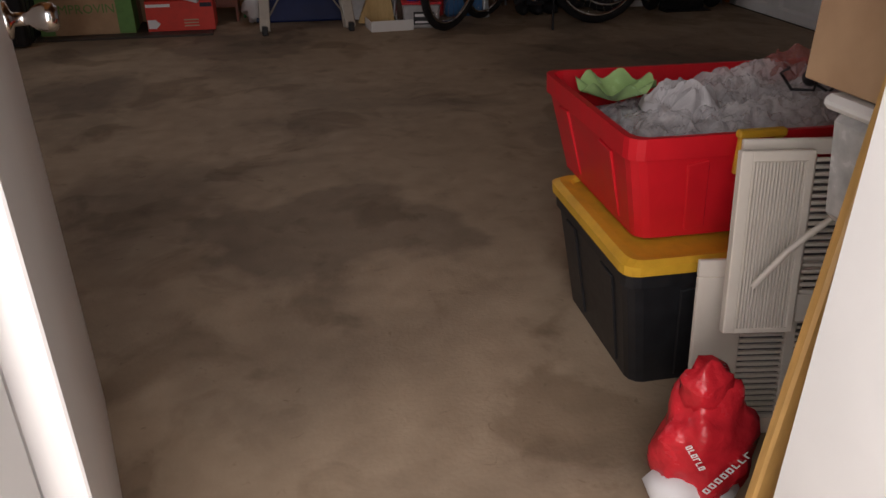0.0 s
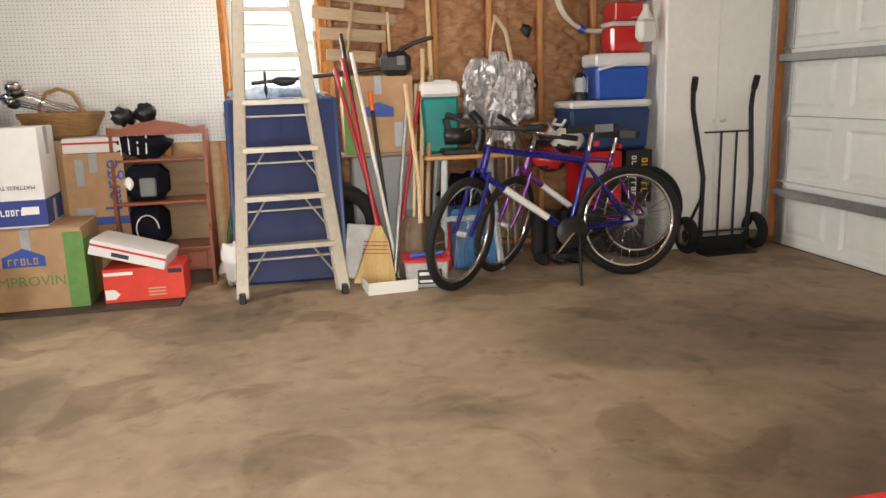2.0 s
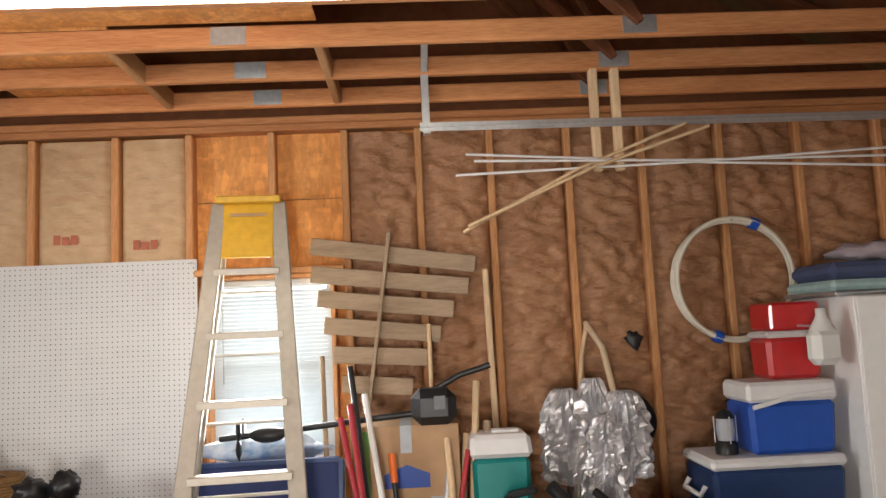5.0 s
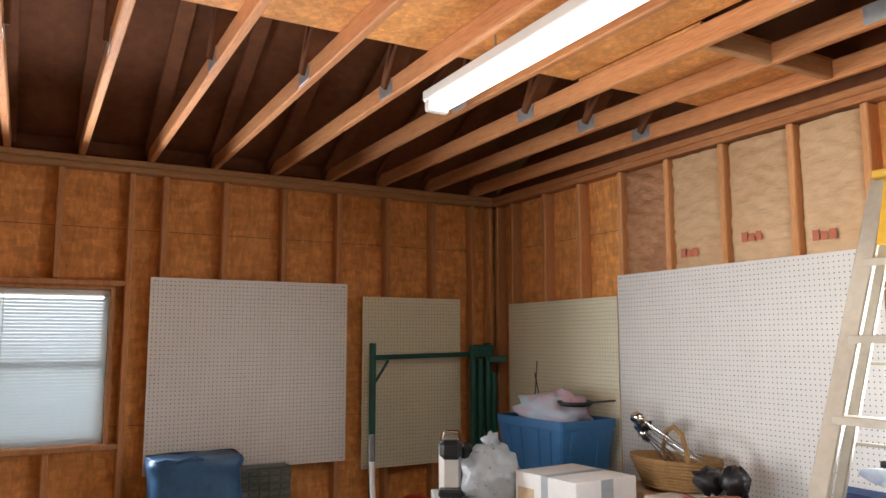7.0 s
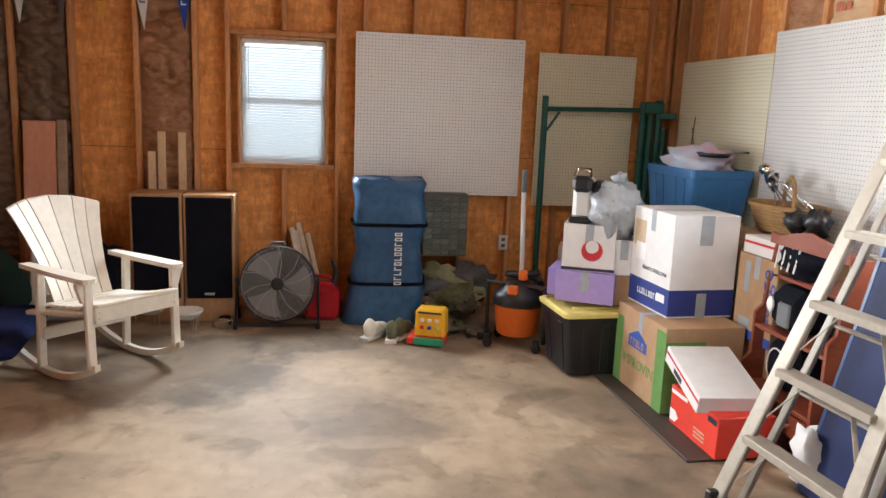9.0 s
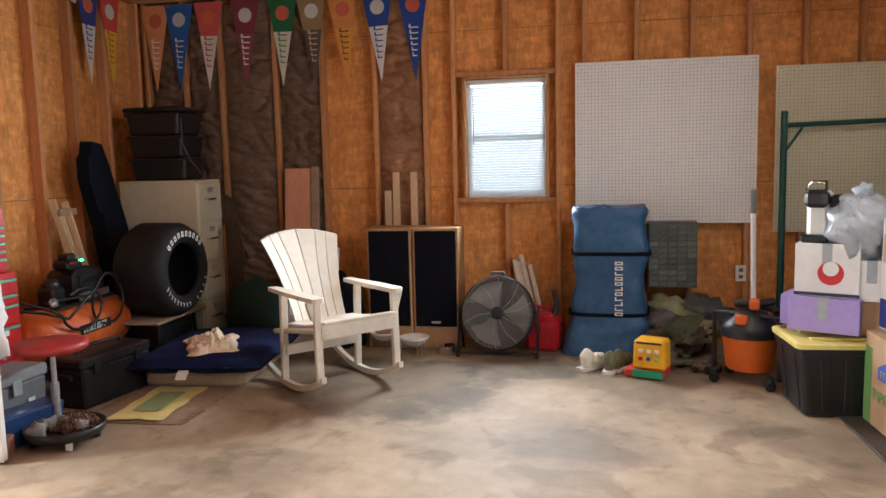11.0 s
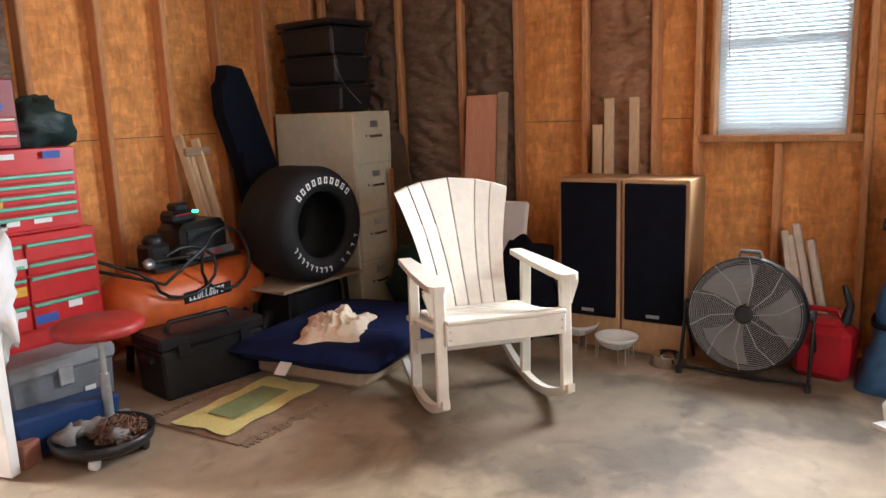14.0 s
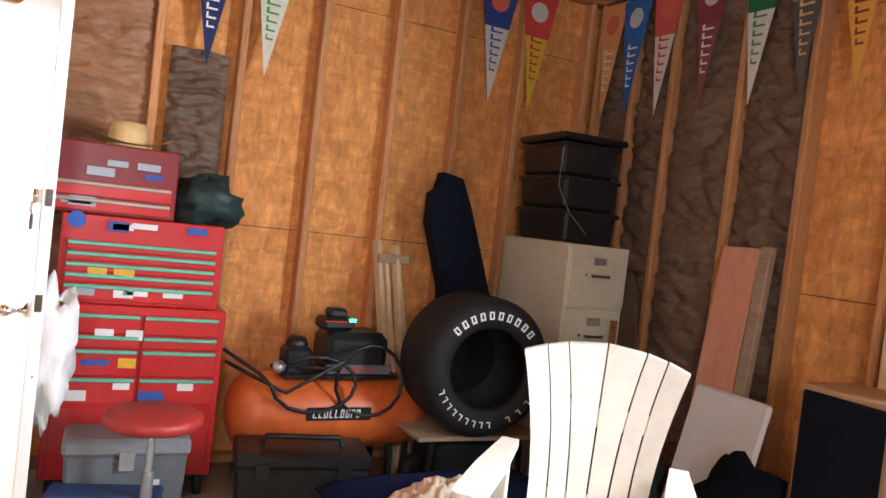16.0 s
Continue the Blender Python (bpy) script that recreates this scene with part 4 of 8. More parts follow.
# ---- the south-west corner: rocking chair ----
def rocking_chair(place, rz):
    base = thing("rocking_chair", "white painted wooden fan-back rocking chair", "rocking chair", place, rz)
    # local: faces -y, x to its side
    W = 0.274

    def curve(y):
        return 0.018 + (0.68 if y < 0.06 else 0.54) * (y - 0.06) ** 2
    for s in (-1, 1):
        pts = [(-0.365 + 0.865 * k / 16, curve(-0.365 + 0.865 * k / 16)) for k in range(17)]
        outline = [(y, z - 0.018) for y, z in pts] + [(y, z + 0.020) for y, z in reversed(pts)]
        n = len(outline)
        vs = [(s * W + d, y, z) for d in (-0.016, 0.016) for y, z in outline]
        fs = [(k, (k + 1) % n, n + (k + 1) % n, n + k) for k in range(n)]
        fs += [(k, k + 1, n - 2 - k, n - 1 - k) for k in range(16)] + [(n + k, n + n - 1 - k, n + n - 2 - k, n + k + 1) for k in range(16)]
        part("rocker", Geo().add(vs, fs), CHAIR_WHITE, base)
        part("leg", Geo().bar((s * W, -0.315, curve(-0.315) + 0.005), (s * W, -0.300, 0.604), 0.030, 0.048, up=(1, 0, 0), b=0.005), CHAIR_WHITE, base)
        part("leg", Geo().bar((s * W, 0.17, curve(0.17) + 0.008), (s * W, 0.145, 0.600), 0.030, 0.048, up=(1, 0, 0), b=0.005), CHAIR_WHITE, base)
        tip = [(1.0, 1), (1.0, 0), (1.0, -0.86), (0.86, -0.95), (0.45, -1.0), (-0.45, -1.0), (-0.86, -0.95), (-1.0, -0.86), (-1.0, 0), (-1.0, 1)]
        top = [(s * (W + 0.006) + k * (0.047 - 0.017 * max(0, u)), -0.352 + 0.642 * (u + 1) / 2) for k, u in reversed(tip)]
        part("armrest", Geo().prism(top, 0.026, pose(0, 0, 0.604)), CHAIR_WHITE, base)
        part("side_rail", Geo().bar((s * (W - 0.033), -0.31, 0.425), (s * (W - 0.033), 0.30, 0.335), 0.028, 0.085, up=(1, 0, 0)), CHAIR_WHITE, base)
        part("arm_bracket", Geo().prism([(0, 0), (0.045, 0), (0.045, -0.02), (0.015, -0.11), (0, -0.11)], 0.03, pose(s * (W + 0.017), -0.29 + 0.015 * s, 0.603, 90, 0, 0 if s > 0 else 180)), CHAIR_WHITE, base)
    part("front_rail", Geo().span(-W + 0.0155, -0.348, 0.378, W - 0.0155, -0.322, 0.466, b=0.004), CHAIR_WHITE, base)
    screws = Geo()
    for s in (-1, 1):
        for z in (0.405, 0.44):
            screws.lathe([(0.005, 0), (0.004, 0.002), (0.0005, 0.0025)], 8, pose(s * (W - 0.032), -0.3485, z, 90))
    o = part("screw", screws, STEEL, base)
    o["kind"] = "stuff"
    for k in range(7):
        y = -0.325 + k * 0.078
        z = 0.474 - 0.013 * k - 0.014 * math.sin(k / 6 * math.pi)
        part("seat_slat", Geo().box((0, 0, 0), (0.516 - 0.006 * k, 0.073, 0.02), pose(0, y, z, -9), b=0.005), CHAIR_WHITE, base)
    part("stretcher", Geo().span(-W, 0.13, 0.20, W, 0.155, 0.27), CHAIR_WHITE, base)
    # fan back of six slats, the middle pair flaring widest
    tilt = radians(28)
    L = 0.665
    crown = (-1.0, -0.73, -0.48, 0.0, 0.48, 0.73, 1.0)
    rows = 14
    for i in range(6):
        g, vs = Geo(), []
        for j in range(rows + 1):
            v = j / rows
            half = 0.190 + 0.100 * v ** 1.5 - 0.012 * math.sin(v * math.pi)
            for q in (0, 1):
                foot = -1 + (i + q) / 3
                u = foot + (crown[i + q] - foot) * v ** 1.4
                x = u * half + (0.003 if q == 0 else -0.003)
                s_len = v * (L + 0.06 * (1 - u * u) - 0.03)
                y = 0.16 + s_len * math.sin(tilt) - 0.045 * u * u * (0.4 + 0.6 * v)
                z = 0.36 + s_len * math.cos(tilt)
                vs += [(x, y, z), (x, y + 0.018, z + 0.006)]
        fs = []
        for j in range(rows):
            a, b = j * 4, (j + 1) * 4
            fs += [(a, a + 2, b + 2, b), (a + 1, b + 1, b + 3, a + 3), (a, b, b + 1, a + 1), (a + 2, a + 3, b + 3, b + 2)]
        fs += [(rows * 4, rows * 4 + 2, rows * 4 + 3, rows * 4 + 1), (0, 1, 3, 2)]
        part("back_slat", g.add(vs, fs), CHAIR_WHITE, base)
    for h, w in ((0.12, 0.38), (0.42, 0.40)):
        part("back_rail", Geo().box((0, 0, 0), (w, 0.022, 0.07), pose(0, 0.190 + h * math.sin(tilt), 0.36 + h * math.cos(tilt), -28)), CHAIR_WHITE, base)
    return base


rocking_chair((-1.968, 2.849, 0.0), 138.5)

# low pile: mattress, cushion, cloth
m0 = thing("folded_mattress", "beige folded foam mattress under a navy cushion", "mattress", (-2.14, 1.94, 0.0), 4)
part("foam", Geo().box((0, 0, 0.055), (0.82, 0.68, 0.11), b=0.03), TAN, m0)
cush = thing("floor_cushion", "navy quilted floor cushion on a beige mattress", "cushion", (-2.09, 2.00, 0.11), 7)
g = Geo()
for s in (-1, 1):
    g.sheet(30, 26, lambda u, v: (0.52 * (2 * u - 1) * (1 - 0.03 * noise.noise(Vector((v * 4, s, 0)))), s * 0.43 * (2 * v - 1), 0.065 + s * (0.065 * (max(0, 1 - abs(2 * u - 1) ** 6) * max(0, 1 - abs(2 * v - 1) ** 6)) ** 0.5 - (0.018 if s > 0 else 0) * max(0, math.cos((u - 0.5) * 9) * math.cos((v - 0.5) * 9)) ** 6 + 0.008 * noise.noise(Vector((u * 5, v * 5, s))))))
part("cushion_cover", g, NAVY_CLOTH, cush)
part("care_label", Geo().sheet(4, 2, lambda u, v: (0.51 + 0.06 * u, -0.10 + 0.07 * v, 0.05 - 0.045 * u)), WHITE, cush, "white fabric care label")
solid("cloth", Geo().sheet(56, 44, lambda u, v: ((u - 0.5) * 0.48 * (1 + 0.2 * noise.noise(Vector((v * 3, 1, 0)))), (v - 0.5) * 0.34 * (1 + 0.3 * noise.noise(Vector((u * 3, 5, 0)))), 0.008 + 0.085 * (math.sin(math.pi * min(1, max(0, u))) * math.sin(math.pi * min(1, max(0, v)))) ** 0.6 * (0.95 + 0.6 * noise.noise(Vector((u * 5, v * 5, 3))) - 0.9 * abs(noise.noise(Vector((u * 7, v * 6, 9)))) + 0.3 * noise.noise(Vector((u * 16, v * 14, 9)))))), PEACH, "crumpled cream and peach cloth lying on the navy cushion", "cloth", (-1.93, 2.01, 0.225), 30)

rug = thing("rug", "beige woven rug with ragged fringe", "rug", (-1.41, 1.95, 0.0), 2)
g = Geo().sheet(20, 14, lambda u, v: ((u - 0.5) * 0.74, (v - 0.5) * 0.54, 0.008 + 0.004 * noise.noise(Vector((u * 5, v * 5, 0)))))
g.span(-0.37, -0.27, 0.0, 0.37, 0.27, 0.006, b=0.001)
part("rug_body", g, BEIGE_RUG, rug)
fr = Geo()
for k in range(240):
    x = -0.37 + 0.74 * (k // 2) / 120
    e = 1 if k % 2 else -1
    fr.tube([(x, e * 0.262, 0.005), (x + rnd(-0.01, 0.01), e * 0.285, 0.004), (x + rnd(-0.02, 0.02), e * (0.29 + rnd(0.01, 0.04)), 0.003)], 0.0035, 4)
part("fringe", fr, BEIGE_RUG, rug)["kind"] = "stuff"
tw = thing("towel", "pale yellow towel with a sage green panel", "towel", (-1.37, 1.955, 0.013), 5)
part("towel_body", Geo().sheet(24, 14, lambda u, v: ((u - 0.5) * (0.62 + 0.02 * math.sin(v * 9)), (v - 0.5) * (0.33 + 0.015 * math.sin(u * 15)), 0.008 + 0.004 * noise.noise(Vector((u * 6, v * 6, 4))))), YELLOW_RUG, tw)
part("centre_panel", Geo().sheet(8, 5, lambda u, v: ((u - 0.5) * 0.36, (v - 0.5) * 0.165, 0.0165)), SAGE, tw, "sage green printed panel")

# black tool box
tb = thing("tool_box", "large black plastic tool box with a folding top handle", "tool box", (-1.505, 1.475, 0.0), -9)
part("box_body", Geo().box((0, 0, 0.12), (0.56, 0.28, 0.24), b=0.012, taper=0.95), BLACK, tb)
part("lid", Geo().box((0, 0, 0.275), (0.58, 0.29, 0.065), b=0.015), BLACK, tb)
part("handle", Geo().tube([(-0.18, 0, 0.30), (-0.16, 0, 0.345), (0.16, 0, 0.345), (0.18, 0, 0.30)], 0.012, 8), BLACK, tb)
for x in (-0.17, 0.17):
    part("latch", Geo().span(x - 0.03, 0.142, 0.20, x + 0.03, 0.155, 0.27), BLACK, tb)
    part("latch", Geo().span(x - 0.03, -0.155, 0.20, x + 0.03, -0.142, 0.27), BLACK, tb)
part("side_grip", Geo().span(0.275, -0.06, 0.18, 0.30, 0.06, 0.21), BLACK, tb)

# compressor
comp = thing("air_compressor", "orange horizontal tank air compressor with a black motor on top", "air compressor", (-1.72, 1.12, 0.0), 2)
prof = [(0.001, -0.50), (0.08, -0.49), (0.14, -0.46), (0.178, -0.41), (0.185, -0.36), (0.185, 0.36), (0.178, 0.41), (0.14, 0.46), (0.08, 0.49), (0.001, 0.50)]
part("tank", Geo().lathe(prof, 28, pose(0, 0, 0.37, 0, 90, 0)), ORANGE_TANK, comp)
part("tank_label", lettering(Geo(), 9, 0.24, 0.045, pose(0.02, 0.192, 0.40, 12, 0, 180)), WHITE_INK, comp, "white lettering blocks")
part("label_plate", Geo().span(-0.15, 0.184, 0.368, 0.17, 0.189, 0.43, b=0.001), DARK_METAL, comp)
for x in (-0.3, 0.3):
    for s in (-1, 1):
        part("foot", Geo().bar((x, s * 0.14, 0.0), (x, s * 0.10, 0.26), 0.03, 0.04), BLACK, comp)
part("wheel", Geo().lathe([(0.04, -0.025), (0.095, -0.025), (0.10, 0), (0.095, 0.025), (0.04, 0.025)], 20, pose(-0.42, 0.20, 0.10, 90, 0, 8)), RUBBER, comp)
part("deck", Geo().span(-0.30, -0.12, 0.55, 0.28, 0.13, 0.57), BLACK, comp)
part("motor_shroud", Geo().box((-0.08, 0, 0.67), (0.32, 0.24, 0.20), b=0.035), BLACK, comp)
part("motor_fascia", Geo().span(-0.25, 0.115, 0.575, 0.08, 0.13, 0.62), GREY_PLASTIC, comp)
part("fascia_label", lettering(Geo(), 10, 0.18, 0.024, pose(-0.08, 0.132, 0.598, 0, 0, 180)), RED_INK, comp, "red lettering blocks")
louv = Geo()
for k in range(7):
    louv.span(-0.06, 0.115, 0.63 + k * 0.016, 0.06, 0.128, 0.638 + k * 0.016, b=0.001)
part("louvre", louv, BLACK, comp)["kind"] = "stuff"
part("pump", Geo().box((0.20, 0.02, 0.62), (0.13, 0.12, 0.13), b=0.015).lathe([(0.05, 0), (0.055, 0.02), (0.04, 0.05), (0.001, 0.055)], 14, pose(0.20, 0.02, 0.68)), DARK_METAL, comp)
part("gauge", Geo().lathe([(0.028, 0), (0.028, 0.02), (0.001, 0.021)], 14, pose(0.30, 0.10, 0.60, -70)), STEEL, comp)
hose = [(0.22 + 0.30 * math.cos(a) * (0.9 + 0.1 * math.sin(a * 3)), 0.16 + 0.05 * math.sin(a * 0.7), 0.58 + 0.17 * math.sin(a)) for a in [k * 0.42 for k in range(0, 22)]]
part("air_hose", Geo().tube([(0.30, 0.05, 0.60)] + [(-0.12 + 0.17 * math.cos(a), 0.20 + 0.012 * math.sin(2 * a), 0.56 + 0.17 * math.sin(a)) for a in [math.pi * (0.1 + k * 0.13) for k in range(17)]] + [(0.28, 0.19, 0.50), (0.42, 0.12, 0.56), (0.52, 0.0, 0.60)], 0.009, 7), BLACK, comp)
part("air_hose", Geo().tube([(0.15 + 0.20 * math.cos(a), 0.20, 0.54 + 0.13 * math.sin(a)) for a in [math.pi * (0.3 + k * 0.14) for k in range(13)]] + [(0.40, 0.15, 0.58), (0.54, 0.02, 0.66)], 0.009, 7), BLACK, comp)
chg = thing("battery_charger", "black and red battery charger with a green light on the compressor", "battery charger", (-1.70, 1.14, 0.77), 8)
part("charger_body", Geo().box((0, 0, 0.035), (0.17, 0.12, 0.065), b=0.018), BLACK, chg)
part("battery", Geo().box((0.0, 0.0, 0.085), (0.09, 0.08, 0.045), b=0.012), BLACK, chg)
part("trim", Geo().span(-0.06, 0.055, 0.045, 0.08, 0.063, 0.052, b=0.001), RED_PAINT, chg)
LED = mat("green_light", (0.05, 1.0, 0.45), 0.4, var=0.0, emit=6.0)
part("lamp", Geo().span(-0.082, 0.05, 0.048, -0.05, 0.068, 0.062, b=0.002), LED, chg, "lit green indicator")

# racing tyre on a small black stand
st = thing("stand", "low black stand with a worn board top", "stand", (-2.36, 1.36, 0.0), 0)
part("board", Geo().box((0, 0, 0.345), (0.68, 0.40, 0.02), b=0.004), PALLET, st)
for x in (-0.24, 0.24):
    for y in (-0.14, 0.14):
        part("leg", Geo().bar((x * 1.1, y, 0), (x, y, 0.335), 0.025, 0.025), BLACK, st)
part("bin_body", Geo().box((0.0, 0.0, 0.165), (0.42, 0.30, 0.30), b=0.02), BLACK, st)
tyre = thing("racing_tyre", "wide black slick racing tyre with raised white sidewall lettering", "tyre", (-2.33, 1.43, 0.355 + 0.335), -4)
# axis along local y, face +y
R, Wt = 0.335, 0.19
prof = [(0.19, -Wt + 0.03), (0.20, -Wt), (0.27, -Wt - 0.012), (0.31, -Wt + 0.015), (R, -Wt + 0.06), (R, Wt - 0.06), (0.31, Wt - 0.015), (0.27, Wt + 0.012), (0.20, Wt), (0.19, Wt - 0.03), (0.215, Wt - 0.05), (0.28, Wt - 0.06), (0.285, 0), (0.28, -Wt + 0.06), (0.215, -Wt + 0.05), (0.19, -Wt + 0.03)]
part("tyre_body", Geo().lathe(prof, 48, pose(0, 0, 0, -90)), RUBBER, tyre)
g = Geo()
rr = random.Random(3)
for a0, a1, n in ((38, 142, 10), (196, 250, 4), (262, 340, 9)):
    for i in range(n):
        a = radians(a0 + (a1 - a0) * (i + 0.5) / n)
        m = pose(0.257 * math.cos(a), Wt + 0.011, 0.257 * math.sin(a), 0, 90 - math.degrees(a), 0) @ pose(0, 0, 0, 0, 0, 180)
        h = 0.038 if a0 == 38 else 0.030
        lettering(g, 1, 0.030 if a0 == 38 else 0.024, h, m, gap=0.15)
part("sidewall_lettering", g, WHITE_INK, tyre, "white raised lettering blocks")["kind"] = "stuff"

# filing cabinet with black crates
fc = thing("filing_cabinet", "cream four-drawer steel filing cabinet", "filing cabinet", (-2.96, 1.165, 0.0), 0)
part("cabinet_body", Geo().span(-0.19, -0.335, 0.0, 0.19, 0.325, 1.32, b=0.004), CREAM_METAL, fc)
for k in range(4):
    z = 0.06 + k * 0.312
    dr = part("drawer", Geo().span(-0.178, 0.325, z, 0.178, 0.337, z + 0.30, b=0.004), CREAM_METAL, fc)
    part("handle", Geo().bar((-0.06, 0.355, z + 0.17), (0.06, 0.355, z + 0.17), 0.012, 0.014).span(-0.055, 0.337, z + 0.16, -0.045, 0.356, z + 0.18).span(0.045, 0.337, z + 0.16, 0.055, 0.356, z + 0.18), CHROME, dr)
    part("label_holder", Geo().span(-0.04, 0.337, z + 0.225, 0.04, 0.342, z + 0.265, b=0.001), STEEL, dr)
    part("thumb_latch", Geo().span(0.075, 0.337, z + 0.165, 0.09, 0.345, z + 0.18, b=0.002), CHROME, dr)
for k in range(3):
    z = 1.322 + k * 0.175
    cr = thing("crate", "black stacked plastic crate on the filing cabinet", "crate", (-2.95 + 0.01 * k, 1.16, z), 3 - 3 * k, "stacked crates")
    part("crate_body", Geo().box((0, 0, 0.085), (0.34, 0.46, 0.165), b=0.015, taper=0.93), BLACK, cr)
    part("rim", Geo().box((0, 0, 0.16), (0.36, 0.48, 0.022), b=0.006), BLACK, cr)
lid = thing("bin_lid", "black plastic lid on the stacked crates", "lid", (-2.93, 1.17, 1.85), -4)
part("lid_body", Geo().box((0, 0, 0.02), (0.41, 0.50, 0.035), b=0.014), BLACK, lid)
part("cord", Geo().tube([(0.21, 0.28, -0.05), (0.22, 0.29, -0.25), (0.15, 0.31, -0.38), (0.05, 0.33, -0.48)], 0.003, 5), GREY_PLASTIC, lid)

CASE_CLOTH = mat("dark_blue_black_cloth", (0.006, 0.009, 0.018), 0.9, var=0.3, bump=0.4, bscale=40, spec=0.15)
case = thing("soft_case", "black soft instrument case leaning in the corner", "case")
ol = [(-2.72, 0.02), (-2.54, 0.02), (-2.42, 0.60), (-2.34, 1.0), (-2.225, 1.34), (-2.225, 1.50), (-2.26, 1.53), (-2.28, 1.62), (-2.39, 1.60), (-2.46, 1.45), (-2.64, 0.97)]
part("case_body", Geo().prism(ol[::-1], 0.10, pose(0, 0.97, 0, 90, 0, 0)), CASE_CLOTH, case)
part("strap", Geo().tube([(-2.33, 0.98, 1.1), (-2.33, 1.0, 0.9), (-2.39, 0.98, 0.7)], 0.012, 6), BLACK_MAT, case)
lum = thing("scrap_lumber", "short pale wood offcuts leaning against the studs", "lumber", (-2.10, 0.98, 0.0))
for k, (dx, h) in enumerate(((0.0, 1.20), (0.05, 1.12), (0.10, 1.22), (-0.05, 1.0))):
    part("offcut", Geo().bar((dx - 0.1, 0.12, 0.0), (dx + 0.02, -0.12 - 0.01 * k, h), 0.03, 0.05), RAW_WOOD, lum)
part("hinge_piece", Geo().span(-0.06, -0.12, 1.10, 0.12, -0.08, 1.15), PALLET, lum)

rail = thing("slotted_angle", "rusty orange slotted steel angle standing against the cabinet", "steel angle", (-3.05, 1.56, 0.0), 4)
part("bar", Geo().span(-0.022, -0.002, 0, 0.022, 0.002, 0.95, b=0.0005), mat("rust_orange", (0.33, 0.13, 0.04), 0.7, 0.3, var=0.3), rail)
g = Geo()
for k in range(22):
    g.lathe([(0.006, 0), (0.0005, 0.0004)], 8, pose(0, 0.0024, 0.03 + k * 0.042, -90))
part("slot", g, DARK_INK, rail)["kind"] = "stuff"
part("board", Geo().prism([(0, 0), (0.24, 0), (0.24, 0.75), (0.17, 1.15), (0.10, 1.2), (0, 0.8)], 0.012, pose(-0.10, -0.01, 0, 90, 0, 0)), BROWN_METAL, thing("brown_board", "dark brown board leaning on the filing cabinet", "board", (-3.14, 1.56, 0.0), 80))

# boards and panels behind the chair
bd = thing("leaning_board", "reddish laminated board leaning against the west studs", "board", (-3.10, 2.13, 0.0), 90, "", 0, 0)
bdp = part("board", Geo().span(-0.11, -0.012, 0, 0.11, 0.012, 1.40), PINK_WOOD, bd)
bdp.matrix_basis = pose(0, 0.02, 0, -6, 0, 0)
bd = thing("leaning_board", "grey-edged plank leaning behind the reddish board", "board", (-3.14, 2.28, 0.0), 90)
bdp = part("board", Geo().span(-0.03, -0.02, 0, 0.03, 0.02, 1.41), PALLET, bd)
bdp.matrix_basis = pose(0, 0.0, 0, -5, 0, 0)
pn = thing("white_table_leaf", "white moulded table top leaning behind the rocking chair", "folding table", (-2.95, 2.30, 0.0), 90)
o = part("table_top", Geo().box((0, 0, 0.39), (0.42, 0.03, 0.78), b=0.014), WHITE, pn)
o.matrix_basis = pose(0, 0, 0, -14, 0, 0)
for (yy, h, dx) in ((2.885, 1.20, 0.0), (2.955, 1.345, 0.01), (3.10, 1.345, 0.0)):
    sl = thing("wood_strip", "pale pine strip standing behind the speakers", "lumber", (-3.26, yy, 0.0), 90, "pine strips")
    part("strip", Geo().bar((0, 0.0, 0), (0.01, -0.02, h), 0.056, 0.02, up=(0, 1, 0)), RAW_WOOD, sl)

# speakers
for k, y in enumerate((2.975, 3.335)):
    sp = thing("speaker", "tall oak-veneered floor speaker with a black cloth grille", "speaker", (-3.08, y, 0.0), 90, "pair of speakers")
    part("cabinet", Geo().span(-0.175, -0.16, 0.0, 0.175, 0.13, 0.925, b=0.004), OAK, sp)
    part("grille", Geo().span(-0.158, -0.178, 0.175, 0.158, -0.161, 0.905, b=0.008), BLACK_MAT, sp)
    part("badge", Geo().span(-0.035, -0.181, 0.20, 0.035, -0.179, 0.218, b=0.0005), STEEL, sp)

bp = thing("backpack", "black slumped backpack on the floor", "backpack", (-2.93, 2.58, 0.0))
part("bag_body", Geo().blob((0, 0, 0.27), (0.17, 0.19, 0.29), 0.22, 18, 12, 4), BLACK_MAT, bp)
part("pocket", Geo().blob((0.10, 0.05, 0.18), (0.10, 0.13, 0.15), 0.2, 12, 8, 9), BLACK_MAT, bp)
part("strap", Geo().tube([(0.02, 0.05, 0.5), (0.12, 0.10, 0.45), (0.2, 0.05, 0.2)], 0.014, 6), BLACK_MAT, bp)
part("duffel_body", Geo().blob((0, 0, 0.25), (0.16, 0.24, 0.27), 0.2, 16, 10, 12), mat("dark_green_cloth", (0.012, 0.04, 0.03), 0.9), thing("duffel_bag", "dark green cloth bag behind the cushion", "bag", (-2.95, 1.85, 0.0)))

